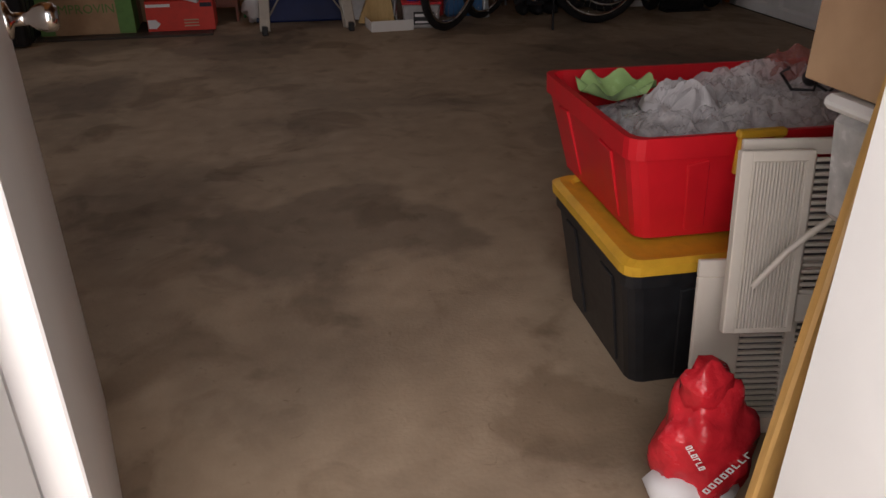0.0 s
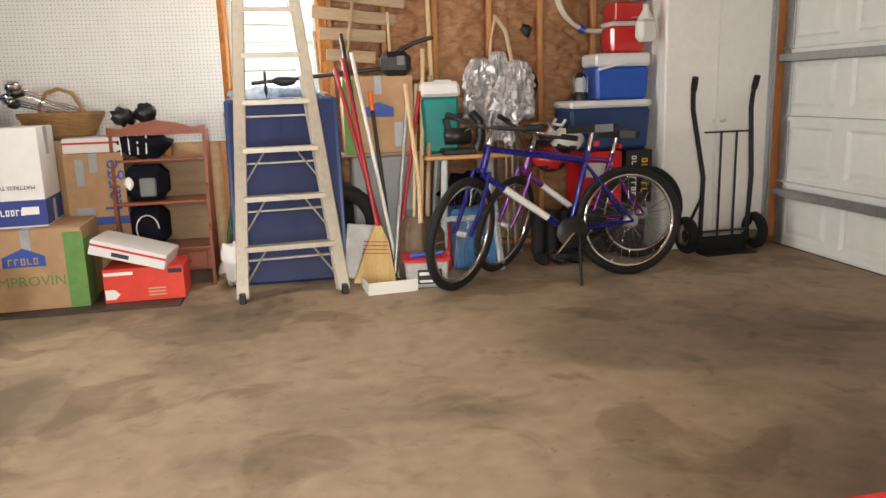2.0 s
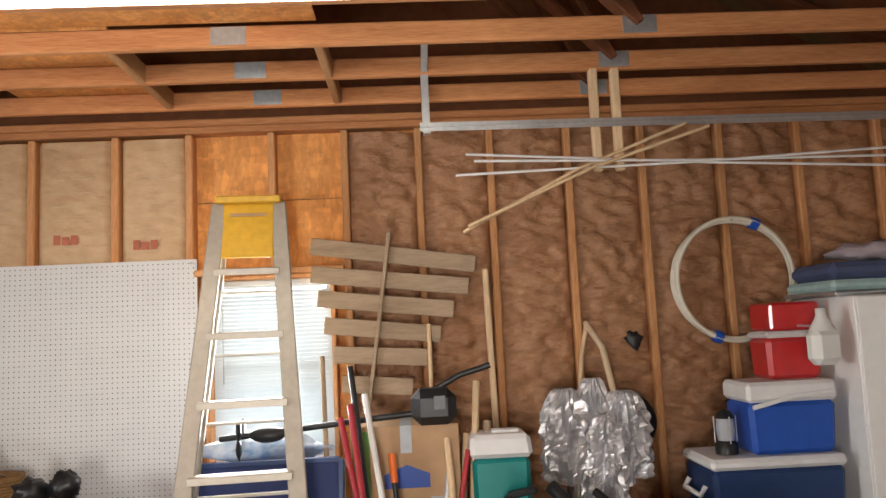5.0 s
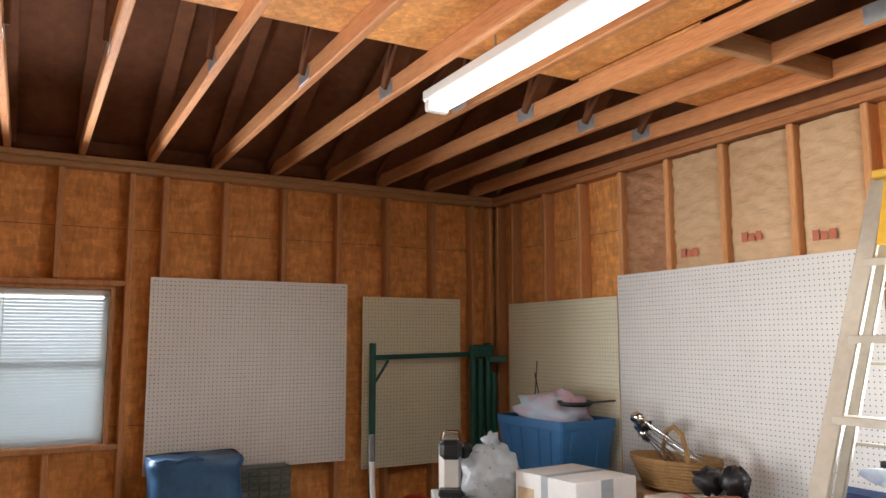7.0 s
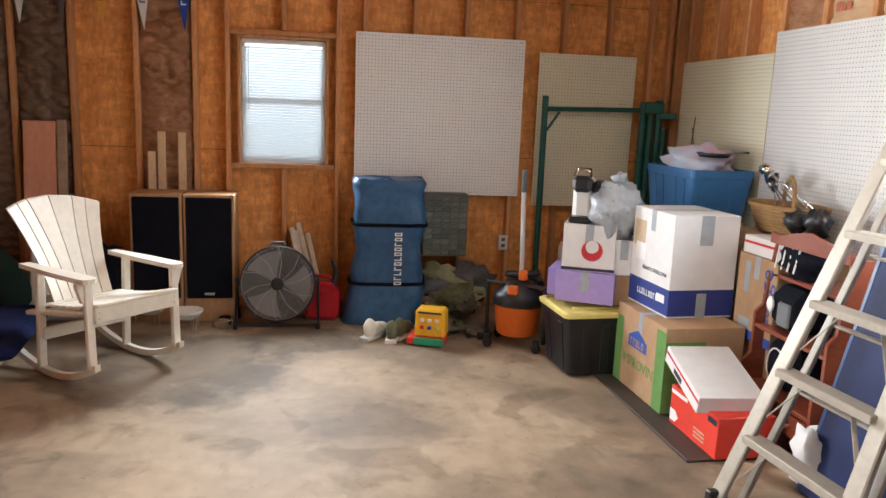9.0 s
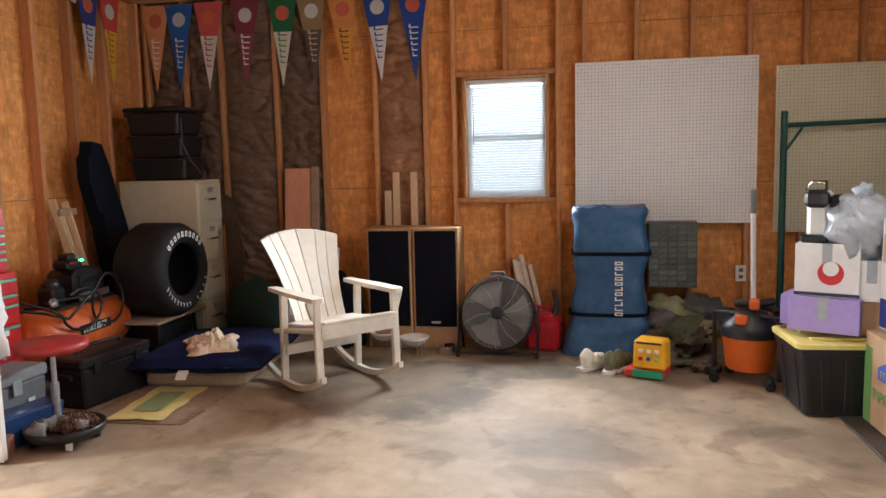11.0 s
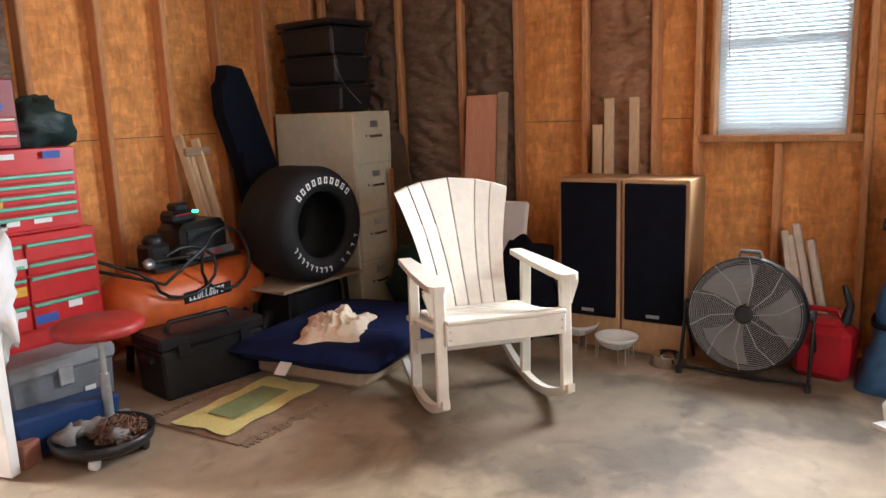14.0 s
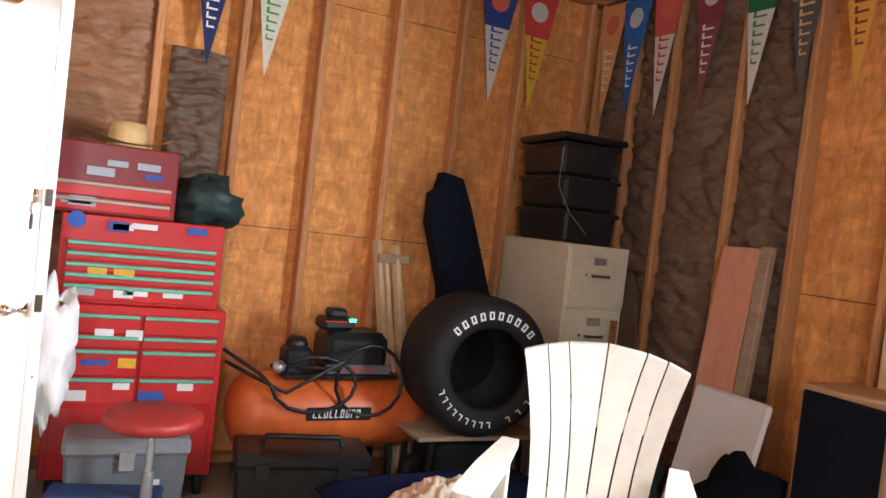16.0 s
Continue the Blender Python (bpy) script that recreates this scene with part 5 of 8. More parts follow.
# pet bowls in wire stands
for x, y in ((-2.88, 2.93), (-2.74, 3.20)):
    bw = thing("pet_bowl", "white enamel pet bowl on a wire stand", "bowl", (x, y, 0.0), 0, "pet bowls")
    part("bowl", Geo().lathe([(0.045, 0.07), (0.075, 0.085), (0.105, 0.12), (0.112, 0.135), (0.108, 0.137), (0.10, 0.122), (0.07, 0.092), (0.001, 0.082)], 28), WHITE, bw)
    part("wire_stand", Geo().tube([(0.10 * math.cos(a), 0.10 * math.sin(a), 0.115) for a in [k * math.pi / 10 for k in range(20)]], 0.003, 5, closed=True), STEEL, bw)
    for k in range(3):
        a = k * 2.094 + 0.6
        m = pose(0, 0, 0, 0, 0, math.degrees(a))
        part("wire_leg", Geo().tube([(0.10, -0.02, 0.115), (0.105, -0.018, 0.004), (0.105, 0.018, 0.004), (0.10, 0.02, 0.115)], 0.003, 5, m=m), STEEL, bw)
part("bowl", Geo().lathe([(0.085, 0.0), (0.095, 0.004), (0.075, 0.05), (0.08, 0.055), (0.072, 0.056), (0.06, 0.02), (0.001, 0.015)], 28), CHROME, thing("pet_bowl", "stainless steel pet bowl", "bowl", (-2.80, 3.45, 0.0), 0, "pet bowls"))

# drum fan
WIRE = mat("pale_wire", (0.36, 0.36, 0.35), 0.4, 0.3, var=0.1)
fan = thing("drum_fan", "black drum floor fan with a wire grille on a tubular stand", "fan", (-2.82, 3.82, 0.0), 90)
fan.scale = (0.86, 0.86, 0.88)
m = pose(0, 0, 0.345, 90 - 12, 0, 0)
part("shroud", Geo().lathe([(0.295, -0.09), (0.305, -0.09), (0.315, 0.0), (0.305, 0.09), (0.292, 0.09), (0.30, 0.0), (0.295, -0.09)], 48, m), BLACK, fan)
for zz in (0.094, -0.094):
    g = Geo()
    for k in range(3, 31):
        r = 0.0096 * k + 0.004
        g.tube([(r * math.cos(a), r * math.sin(a), zz + (0.012 if zz > 0 else -0.012) * (1 - (r / 0.3) ** 2)) for a in [j * math.pi / 20 for j in range(40)]], 0.0021, 3, closed=True, m=m)
    gr = part("grille", g, WIRE, fan, "concentric wire guard")
    gr["kind"] = "stuff"
    if zz > 0:
        g = Geo()
        for j in range(10):
            a0 = j * math.pi / 5
            g.tube([(0.05 * math.cos(a0), 0.05 * math.sin(a0), zz + 0.014), (0.18 * math.cos(a0 + 0.12), 0.18 * math.sin(a0 + 0.12), zz + 0.010), (0.298 * math.cos(a0 + 0.3), 0.298 * math.sin(a0 + 0.3), zz)], 0.0028, 5, m=m)
        part("spoke", g, STEEL, fan)
        part("hub", Geo().lathe([(0.052, 0.10), (0.05, 0.115), (0.035, 0.12), (0.001, 0.121)], 20, m), BLACK, fan)
for j in range(3):
    a0 = j * 2.094
    part("blade", Geo().sheet(6, 6, lambda u, v: ((0.05 + 0.22 * v) * math.cos(a0 + (u - 0.5) * (0.8 + 0.5 * v)), (0.05 + 0.22 * v) * math.sin(a0 + (u - 0.5) * (0.75 + 0.5 * v)), (u - 0.5) * 0.10), m=m), mat("pale_fan_blade", (0.30, 0.29, 0.28), 0.4, var=0.1) if not j else bpy.data.materials["pale_fan_blade"], fan)
part("motor", Geo().lathe([(0.001, -0.07), (0.06, -0.065), (0.06, 0.0), (0.03, 0.03), (0.001, 0.031)], 18, m), DARK_METAL, fan)
part("handle", Geo().tube([(-0.06, 0.02, 0.655), (-0.05, 0.02, 0.685), (0.05, 0.02, 0.685), (0.06, 0.02, 0.655)], 0.012, 8), GREY_PLASTIC, fan)
for s in (-1, 1):
    part("stand_leg", Geo().tube([(s * 0.325, 0.0, 0.39), (s * 0.335, -0.01, 0.35), (s * 0.335, -0.12, 0.015), (s * 0.335, -0.14, 0.012)], 0.011, 8).tube([(s * 0.335, 0.0, 0.30), (s * 0.335, 0.18, 0.012)], 0.010, 8), BLACK, fan)
    part("pivot_knob", Geo().lathe([(0.03, 0), (0.032, 0.02), (0.02, 0.03), (0.001, 0.031)], 14, pose(s * 0.315, 0, 0.37, 0, 90 * s, 0)), BLACK, fan)
    part("foot", Geo().lathe([(0.018, 0), (0.018, 0.04), (0.001, 0.041)], 10, pose(s * 0.335, -0.13, 0)), RUBBER, fan)
part("stand_bar", Geo().tube([(-0.335, -0.10, 0.03), (0.335, -0.10, 0.03)], 0.010, 8), BLACK, fan)

can = thing("fuel_can", "red plastic fuel can with a black spout", "fuel can", (-2.98, 4.14, 0.0), 80)
part("can_body", Geo().box((0, 0, 0.13), (0.26, 0.19, 0.26), b=0.035, taper=0.96).box((0, 0, 0.265), (0.17, 0.12, 0.05), b=0.02), GAS_RED, can)
part("grip", Geo().tube([(-0.09, 0, 0.27), (-0.07, 0, 0.325), (0.05, 0, 0.325), (0.07, 0, 0.28)], 0.014, 8), GAS_RED, can)
part("spout", Geo().tube([(0.08, 0, 0.27), (0.10, 0, 0.36), (0.07, 0, 0.45)], [0.026, 0.018, 0.012], 10), BLACK, can)
for k, (y0, h, tl) in enumerate(((3.86, 0.62, 0.05), (3.91, 0.68, 0.02), (3.96, 0.60, 0.04), (3.82, 0.64, 0.06))):
    lb = thing("wood_offcut", "short whitewashed wood offcut leaning behind the fan", "lumber", (-3.06, y0 + 0.21, 0.0), 90, "wood offcuts")
    part("offcut", Geo().bar((0.0, 0, 0), (tl - 0.19, 0.20, h), 0.08, 0.035, up=(1, 0, 0)), mat("pale_timber", (0.62, 0.53, 0.42), 0.7), lb)

# tall blue bag
bag = thing("tent_bag", "tall blue tarpaulin bag with black straps standing upright", "bag", (-3.0, 4.63, 0.0), 90)


def bagpt(u, v):
    z = v * 1.07
    a = u * 2 * math.pi
    hw = 0.255 + 0.065 * math.exp(-((v - 0.0) / 0.22) ** 2) + 0.03 * math.exp(-((v - 0.97) / 0.07) ** 2) - 0.012 * math.sin(v * 15)
    hd = 0.17 + 0.05 * math.exp(-(v / 0.2) ** 2)
    ca, sa = math.cos(a), math.sin(a)
    e = 0.45
    x, y = hw * math.copysign(abs(ca) ** e, ca), hd * math.copysign(abs(sa) ** e, sa)
    w = 1 + 0.07 * noise.noise(Vector((x * 5, y * 5, z * 6))) + 0.05 * noise.noise(Vector((x * 14, y * 12, z * 16)))
    k = 0.96 if v > 0.995 else 1
    lean = -0.07 * max(0, 0.35 - v)
    return (x * w * k + lean - 0.01, y * w * k, max(0.002, z + 0.012 * noise.noise(Vector((x * 6, y * 6, 2)))))


g = Geo().sheet(48, 44, bagpt)
g.sheet(8, 8, lambda u, v: (-0.01 + 0.25 * (2 * u - 1), 0.155 * (2 * v - 1), 1.065 + 0.02 * noise.noise(Vector((u * 4, v * 4, 0)))))
part("bag_body", g, BAG_BLUE, bag)
for v in (0.28, 0.69):
    part("strap", Geo().tube([tuple(c * k for c, k in zip(bagpt(u / 24, v), (1.025, 1.04, 1))) for u in range(24)], 0.016, 4, closed=True), BLACK_MAT, bag)
part("print", lettering(Geo(), 11, 0.40, 0.055, pose(0.05, -0.198, 0.50, 0, -90, 0)), WHITE_INK, bag, "white vertical lettering blocks")
part("side_handle", Geo().tube([(0.0, -0.19, 1.07), (-0.05, -0.21, 1.09), (-0.15, -0.19, 1.06)], 0.01, 6), BAG_BLUE, bag)

# small parts organiser
org = thing("parts_organiser", "grey wall cabinet of small clear drawers full of screws", "organiser", (-3.295, 5.08, 0.45), 90)
part("case", Geo().span(-0.175, -0.14, 0, 0.175, -0.002, 0.49, b=0.004), GREY_PLASTIC, org)
DRAWER = tune_random(mat("smoky_drawer", (0.16, 0.19, 0.17), 0.3, var=0.3, scale=25), 0.35)
dmesh = Geo().box((0, 0, 0), (0.064, 0.012, 0.038), b=0.004).span(-0.012, -0.012, -0.006, 0.012, -0.004, 0.002).mesh("drawer", DRAWER)
for i in range(5):
    for j in range(11):
        o = new("drawer", dmesh)
        o.parent = org
        o.location = (-0.137 + i * 0.068, -0.146, 0.03 + j * 0.0425)

# outlet
ot = thing("power_outlet", "white double power outlet on a stud", "outlet", (-3.298, 5.585, 0.48), 90)
part("plate", Geo().box((0, -0.004, 0.06), (0.075, 0.008, 0.12), b=0.002), WHITE, ot)
for z in (0.035, 0.085):
    part("socket", Geo().box((0, -0.009, z), (0.03, 0.003, 0.026), b=0.001), HOLE, ot)

# shop vacuum
vac = thing("shop_vacuum", "orange and black shop vacuum on castors with a long pale wand", "vacuum cleaner", (-2.28, 5.46, 0.0), 60)
part("bucket", Geo().lathe([(0.13, 0.09), (0.14, 0.10), (0.165, 0.30), (0.17, 0.31)], 28), ORANGE, vac)
part("motor_head", Geo().lathe([(0.175, 0.30), (0.178, 0.33), (0.165, 0.38), (0.11, 0.42), (0.10, 0.45), (0.001, 0.455)], 28), BLACK, vac)
part("yoke", Geo().tube([(-0.20, -0.06, 0.05), (-0.20, -0.06, 0.44), (0.20, -0.06, 0.44), (0.20, -0.06, 0.05)], 0.017, 8), BLACK, vac)
part("latch", Geo().box((0, -0.15, 0.42), (0.07, 0.05, 0.06), b=0.01), ORANGE, vac)
part("latch", Geo().box((0.02, 0.02, 0.49), (0.06, 0.06, 0.07), b=0.012), ORANGE, vac)
for x in (-0.17, 0.17):
    for y in (-0.13, 0.13):
        part("castor", Geo().lathe([(0.02, -0.014), (0.032, -0.012), (0.032, 0.012), (0.02, 0.014)], 12, pose(x, y, 0.032, 90, 0, 30)).span(x - 0.02, y - 0.02, 0.05, x + 0.02, y + 0.02, 0.09), BLACK, vac)
part("hose", Geo().tube([(0.12 * math.cos(a), 0.13 + 0.10 * math.sin(a), 0.42 + 0.015 * a) for a in [k * 0.45 for k in range(14)]], 0.024, 10), BLACK, vac)
part("wand", Geo().tube([(0.0, 0.05, 0.46), (-0.03, 0.10, 1.05)], 0.016, 10), CARD_WHITE, vac, "pale grey wand")
part("wand_grip", Geo().tube([(-0.03, 0.10, 1.05), (-0.033, 0.105, 1.20)], 0.018, 10), GREY_PLASTIC, vac)

# green folding frame (scaffold or rack) in the corner
gf = thing("metal_rack", "dark green folded steel frame standing in the corner", "steel frame", (-3.20, 5.84, 0.0), 90)
part("post", Geo().tube([(0, 0, 0), (0, 0, 1.72)], 0.024, 10), GREEN_METAL, gf)
part("crossbar", Geo().tube([(0.0, 0, 1.62), (0.95, 0, 1.64)], 0.018, 8), GREEN_METAL, gf)
part("brace", Geo().tube([(0.02, 0, 1.45), (0.12, 0, 1.60)], 0.010, 6), GREEN_METAL, gf)
for x, z in ((0.80, 1.70), (0.86, 1.60), (0.93, 1.72), (0.98, 1.5)):
    part("post", Geo().tube([(x, -0.03, 0), (x, -0.03, z)], 0.028, 10), GREEN_METAL, gf)
part("bracket", Geo().box((0.87, -0.04, 1.66), (0.16, 0.10, 0.09), b=0.01).bar((0.93, -0.05, 1.60), (1.04, -0.12, 1.60), 0.05, 0.05), GREEN_METAL, gf)

# toys and shoes on the floor by the west wall
tb2 = thing("toy_workbench", "yellow toy cash register with a red and green base", "toy", (-2.36, 4.86, 0.0), 70)
part("base_tray", Geo().box((-0.01, 0, 0.03), (0.25, 0.20, 0.055), b=0.008), CARD_RED, tb2)
part("drawer_front", Geo().span(-0.08, -0.115, 0.01, 0.12, -0.10, 0.06), mat("toy_green", (0.02, 0.30, 0.16), 0.4), tb2)
part("body", Geo().box((0.02, -0.01, 0.155), (0.20, 0.15, 0.19), b=0.014, taper=1.05), mat("toy_yellow", (0.85, 0.45, 0.02), 0.4), tb2)
for i in range(3):
    for j in range(2):
        part("button", Geo().box((-0.03 + i * 0.05, -0.092, 0.13 + j * 0.05), (0.026, 0.015, 0.024), b=0.004), WHITE if j else (RED, BLUE, LIME)[i], tb2)
part("slot", Geo().span(-0.06, -0.09, 0.225, 0.10, -0.084, 0.238), DARK_INK, tb2)
for x, y, rz, mt, lab in ((-2.50, 4.50, 50, CHAIR_WHITE, "white cloth shoe with trailing laces"), (-2.46, 4.62, 80, OLIVE, "olive canvas shoe on the floor"), (-2.52, 4.70, 60, OLIVE, "olive canvas shoe on the floor")):
    sh = thing("shoe", lab, "shoe", (x, y, 0.0), rz, "shoes by the wall")
    part("sole", Geo().prism([(-0.04, -0.13), (0.035, -0.13), (0.045, 0.0), (0.035, 0.12), (-0.02, 0.13), (-0.045, 0.03)], 0.02), WHITE, sh)
    part("upper", Geo().blob((0, 0.035, 0.05), (0.045, 0.095, 0.05), 0.1, 14, 8, 2).blob((0, -0.06, 0.075), (0.042, 0.06, 0.07), 0.1, 12, 8, 5), mt, sh)
    part("lace", Geo().tube([(0.02, 0.02, 0.10), (0.05, 0.05, 0.06), (0.06, 0.10, 0.01), (0.03, 0.16, 0.006)], 0.004, 5), mt, sh)
rr = random.Random(11)
mats = [OLIVE, STONE, mat("pale_olive_plastic", (0.34, 0.36, 0.20), 0.6, var=0.2), GREY_PLASTIC, TAN]
for k in range(26):
    x, y = rr.uniform(-3.2, -2.45), rr.uniform(4.92, 5.28)
    s = rr.uniform(0.05, 0.12)
    z = 0.06 + max(0, (-2.55 - x)) * 0.35 * rr.uniform(0.5, 1)
    mt = mats[k % 5]
    o = thing("toy_vehicle" if k % 3 else "rag", ("camouflage green toy vehicle in the heap by the wall" if k % 3 else "grey-brown rag in the heap by the wall"), "toy" if k % 3 else "cloth", (x, y, max(0.0, z - 0.06)), rr.uniform(0, 360), "heap of toys")
    if k % 3:
        part("body", Geo().box((0, 0, s * 0.5), (s * 1.8, s * 0.9, s * 0.6), b=s * 0.12), mt, o)
        part("cab", Geo().box((s * 0.3, 0, s * 0.95), (s * 0.7, s * 0.7, s * 0.5), b=s * 0.1), mt, o)
        for a in (-1, 1):
            for b in (-1, 1):
                part("wheel", Geo().lathe([(s * 0.1, -s * 0.1), (s * 0.28, -s * 0.1), (s * 0.28, s * 0.1), (s * 0.1, s * 0.1)], 10, pose(a * s * 0.6, b * s * 0.5, s * 0.28, 90)), BLACK, o)
        if k % 2:
            part("gun_barrel", Geo().tube([(s * 0.2, 0, s), (s * 1.3, 0, s * 1.4)], s * 0.09, 6), mt, o)
    else:
        part("rag", Geo().blob((0, 0, s * 0.8), (s * 1.5, s * 1.2, s * 0.9), 0.5, 14, 9, k, 3.0), mt, o)
can2 = thing("metal_canister", "white canister with a red lid beyond the vacuum", "canister", (-3.05, 6.1, 0.0))
part("canister_body", Geo().lathe([(0.12, 0), (0.12, 0.55), (0.10, 0.60)], 20), CARD_WHITE, can2)
part("canister_lid", Geo().lathe([(0.11, 0.60), (0.11, 0.66), (0.05, 0.69), (0.001, 0.69)], 20), RED_PAINT, can2)

# red tool chests
tc = thing("tool_chest", "red rolling tool cabinet with mint green drawer pulls", "tool cabinet", (-0.82, 1.0, 0.0), 180)
part("cabinet_body", Geo().span(-0.345, -0.22, 0.10, 0.345, 0.21, 0.84, b=0.004), RED_PAINT, tc)
for x in (-0.3, 0.3):
    for y in (-0.18, 0.16):
        part("castor", Geo().lathe([(0.02, -0.015), (0.05, -0.015), (0.05, 0.015), (0.02, 0.015)], 14, pose(x, y, 0.05, 0, 90, 0)), RUBBER, tc)


def drawers(parent, z, heights, w, y, pull, split=False):
    for h in heights:
        cols = [(-w / 2, -0.006), (0.006, w / 2)] if split else [(-w / 2, w / 2)]
        for a, b in cols:
            d = part("drawer", Geo().span(a, y - 0.014, z + 0.003, b, y, z + h - 0.003, b=0.003), RED_PAINT, parent)
            part("drawer_pull", Geo().span(a + 0.004, y - 0.026, z + h - 0.022, b - 0.004, y - 0.013, z + h - 0.006, b=0.004), pull, d, "mint green metal drawer pull" if pull is MINT else "aluminium drawer pull")
        z += h
    return z


zz = drawers(tc, 0.42, (0.12, 0.12, 0.06, 0.09), 0.64, -0.22, MINT, True)
part("door_panel", Geo().span(-0.32, -0.232, 0.12, 0.32, -0.22, 0.41, b=0.004), RED_PAINT, tc)
t2 = thing("tool_chest", "red top tool chest with mint green drawer pulls and stickers", "tool chest", (-0.80, 1.0, 0.842), 180)
part("chest_body", Geo().span(-0.325, -0.20, 0.0, 0.325, 0.19, 0.37, b=0.004), RED_PAINT, t2)
drawers(t2, 0.012, (0.075, 0.045, 0.045, 0.045, 0.045), 0.60, -0.20, MINT)
t3 = thing("tool_chest", "maroon top tool box with two aluminium drawer pulls", "tool chest", (-0.66, 1.0, 1.214), 180)
part("chest_body", Geo().span(-0.25, -0.16, 0.0, 0.25, 0.14, 0.30, b=0.006), MAROON, t3)
drawers(t3, 0.01, (0.06, 0.07), 0.46, -0.16, ALU)
rr = random.Random(5)
for par, ys, zs, w in ((tc, -0.236, (0.46, 0.50, 0.60, 0.72, 0.30), 0.62), (t2, -0.216, (0.33, 0.05, 0.34, 0.06, 0.14), 0.58), (t3, -0.176, (0.05, 0.22, 0.18), 0.42)):
    for z in zs:
        for k in range(2):
            x = rr.uniform(-w / 2 + 0.06, w / 2 - 0.06)
            sw, shh = rr.uniform(0.06, 0.12), rr.uniform(0.022, 0.045)
            part("sticker", Geo().span(x - sw / 2, ys, z - shh / 2, x + sw / 2, ys + 0.0012, z + shh / 2, b=0.0003), rr.choice((CARD_WHITE, CARD_WHITE, TAPE, YELLOW, BLUE_INK)), par, "small printed sticker")
part("round_badge", Geo().lathe([(0.035, 0), (0.001, 0.001)], 20, pose(-0.27, -0.202, 0.345, 90)), BLUE, t2, "round blue and white sticker")
hat = thing("straw_hat", "tan straw cowboy hat on the maroon tool box", "hat", (-0.70, 0.98, 1.516), 10)
part("brim", Geo().sheet(24, 6, lambda u, v: ((0.085 + 0.10 * v) * 1.05 * math.cos(u * 6.2832), (0.07 + 0.10 * v) * math.sin(u * 6.2832), 0.012 + 0.05 * v * math.cos(u * 6.2832) ** 2)), mat("tan_straw", (0.60, 0.40, 0.16), 0.7, var=0.15, scale=40), hat)
part("crown", Geo().lathe([(0.085, 0.0), (0.082, 0.06), (0.07, 0.11), (0.03, 0.115), (0.001, 0.095)], 20), mat("tan_straw_crown", (0.66, 0.46, 0.20), 0.7, var=0.15, scale=40), hat)
solid("rag_bag", Geo().blob((0, 0, 0.11), (0.15, 0.13, 0.12), 0.3, 20, 12, 8, 2.5), mat("dark_green_bag", (0.01, 0.03, 0.028), 0.55, bump=0.8, bscale=14), "dark green bag bundled on the tool chest", "bag", (-1.06, 1.02, 1.205))
solid("plastic_bag", Geo().blob((0, 0, -0.20), (0.07, 0.10, 0.24), 0.35, 20, 16, 3, 2.2), CARD_WHITE, "white plastic bag hanging from the door knob", "plastic bag", (-0.49, 1.60, 0.90))
gt = thing("tool_box", "grey plastic tool box in front of the red cabinet", "tool box", (-0.80, 1.36, 0.0), 178)
part("box_body", Geo().box((0, 0, 0.14), (0.46, 0.22, 0.28), b=0.015, taper=0.95), GREY_PLASTIC, gt)
part("lid", Geo().box((0, 0, 0.31), (0.48, 0.24, 0.07), b=0.015), mat("light_grey_plastic", (0.24, 0.25, 0.26), 0.5), gt)
part("latch", Geo().span(-0.03, -0.13, 0.22, 0.03, -0.115, 0.30), STEEL, gt)
part("label", Geo().span(0.08, -0.114, 0.13, 0.13, -0.109, 0.18, b=0.0005), CARD_WHITE, gt)
bb = thing("storage_bin", "dark blue plastic bin under clutter", "storage bin", (-0.72, 1.56, 0.0), 170)
part("bin", Geo().box((0, 0, 0.09), (0.42, 0.16, 0.17), b=0.012, taper=0.9), NAVY, bb)
stool = thing("stool", "round red padded work stool on a steel column", "stool", (-0.86, 1.66, 0.0))
part("seat", Geo().lathe([(0.001, 0.455), (0.16, 0.455), (0.182, 0.47), (0.182, 0.495), (0.165, 0.508), (0.001, 0.512)], 32), mat("red_vinyl", (0.42, 0.035, 0.03), 0.5, var=0.25, scale=8), stool)
part("column", Geo().tube([(0, 0, 0.08), (0, 0, 0.28)], 0.022, 12).tube([(0, 0, 0.28), (0, 0, 0.455)], 0.014, 12), STEEL, stool)
for k in range(4):
    a = k * 1.5708 + 0.5
    part("leg", Geo().bar((0, 0, 0.09), (0.15 * math.cos(a), 0.15 * math.sin(a), 0.05), 0.03, 0.02), STEEL, stool)
    part("castor", Geo().lathe([(0.01, -0.01), (0.024, -0.01), (0.024, 0.01), (0.01, 0.01)], 10, pose(0.15 * math.cos(a), 0.15 * math.sin(a), 0.024, 90)), BLACK, stool)
pan = thing("drain_pan", "black round rolling tray full of chain and stones", "tray", (-0.74, 1.80, 0.0), 20)
part("tray", Geo().lathe([(0.001, 0.045), (0.17, 0.045), (0.19, 0.06), (0.20, 0.10), (0.19, 0.10), (0.18, 0.065), (0.001, 0.055)], 32), BLACK, pan)
for k in range(4):
    a = k * 1.5708 + 0.4
    part("castor", Geo().lathe([(0.008, -0.012), (0.024, -0.012), (0.024, 0.012), (0.008, 0.012)], 12, pose(0.15 * math.cos(a), 0.15 * math.sin(a), 0.024, 90)), (WHITE if k == 0 else BLACK), pan)
CHAIN = mat("rusty_chain", (0.20, 0.11, 0.07), 0.65, 0.4, var=0.3)
chn = thing("chain", "heap of rusty steel chain in the black tray", "chain", (-0.80, 1.82, 0.055))
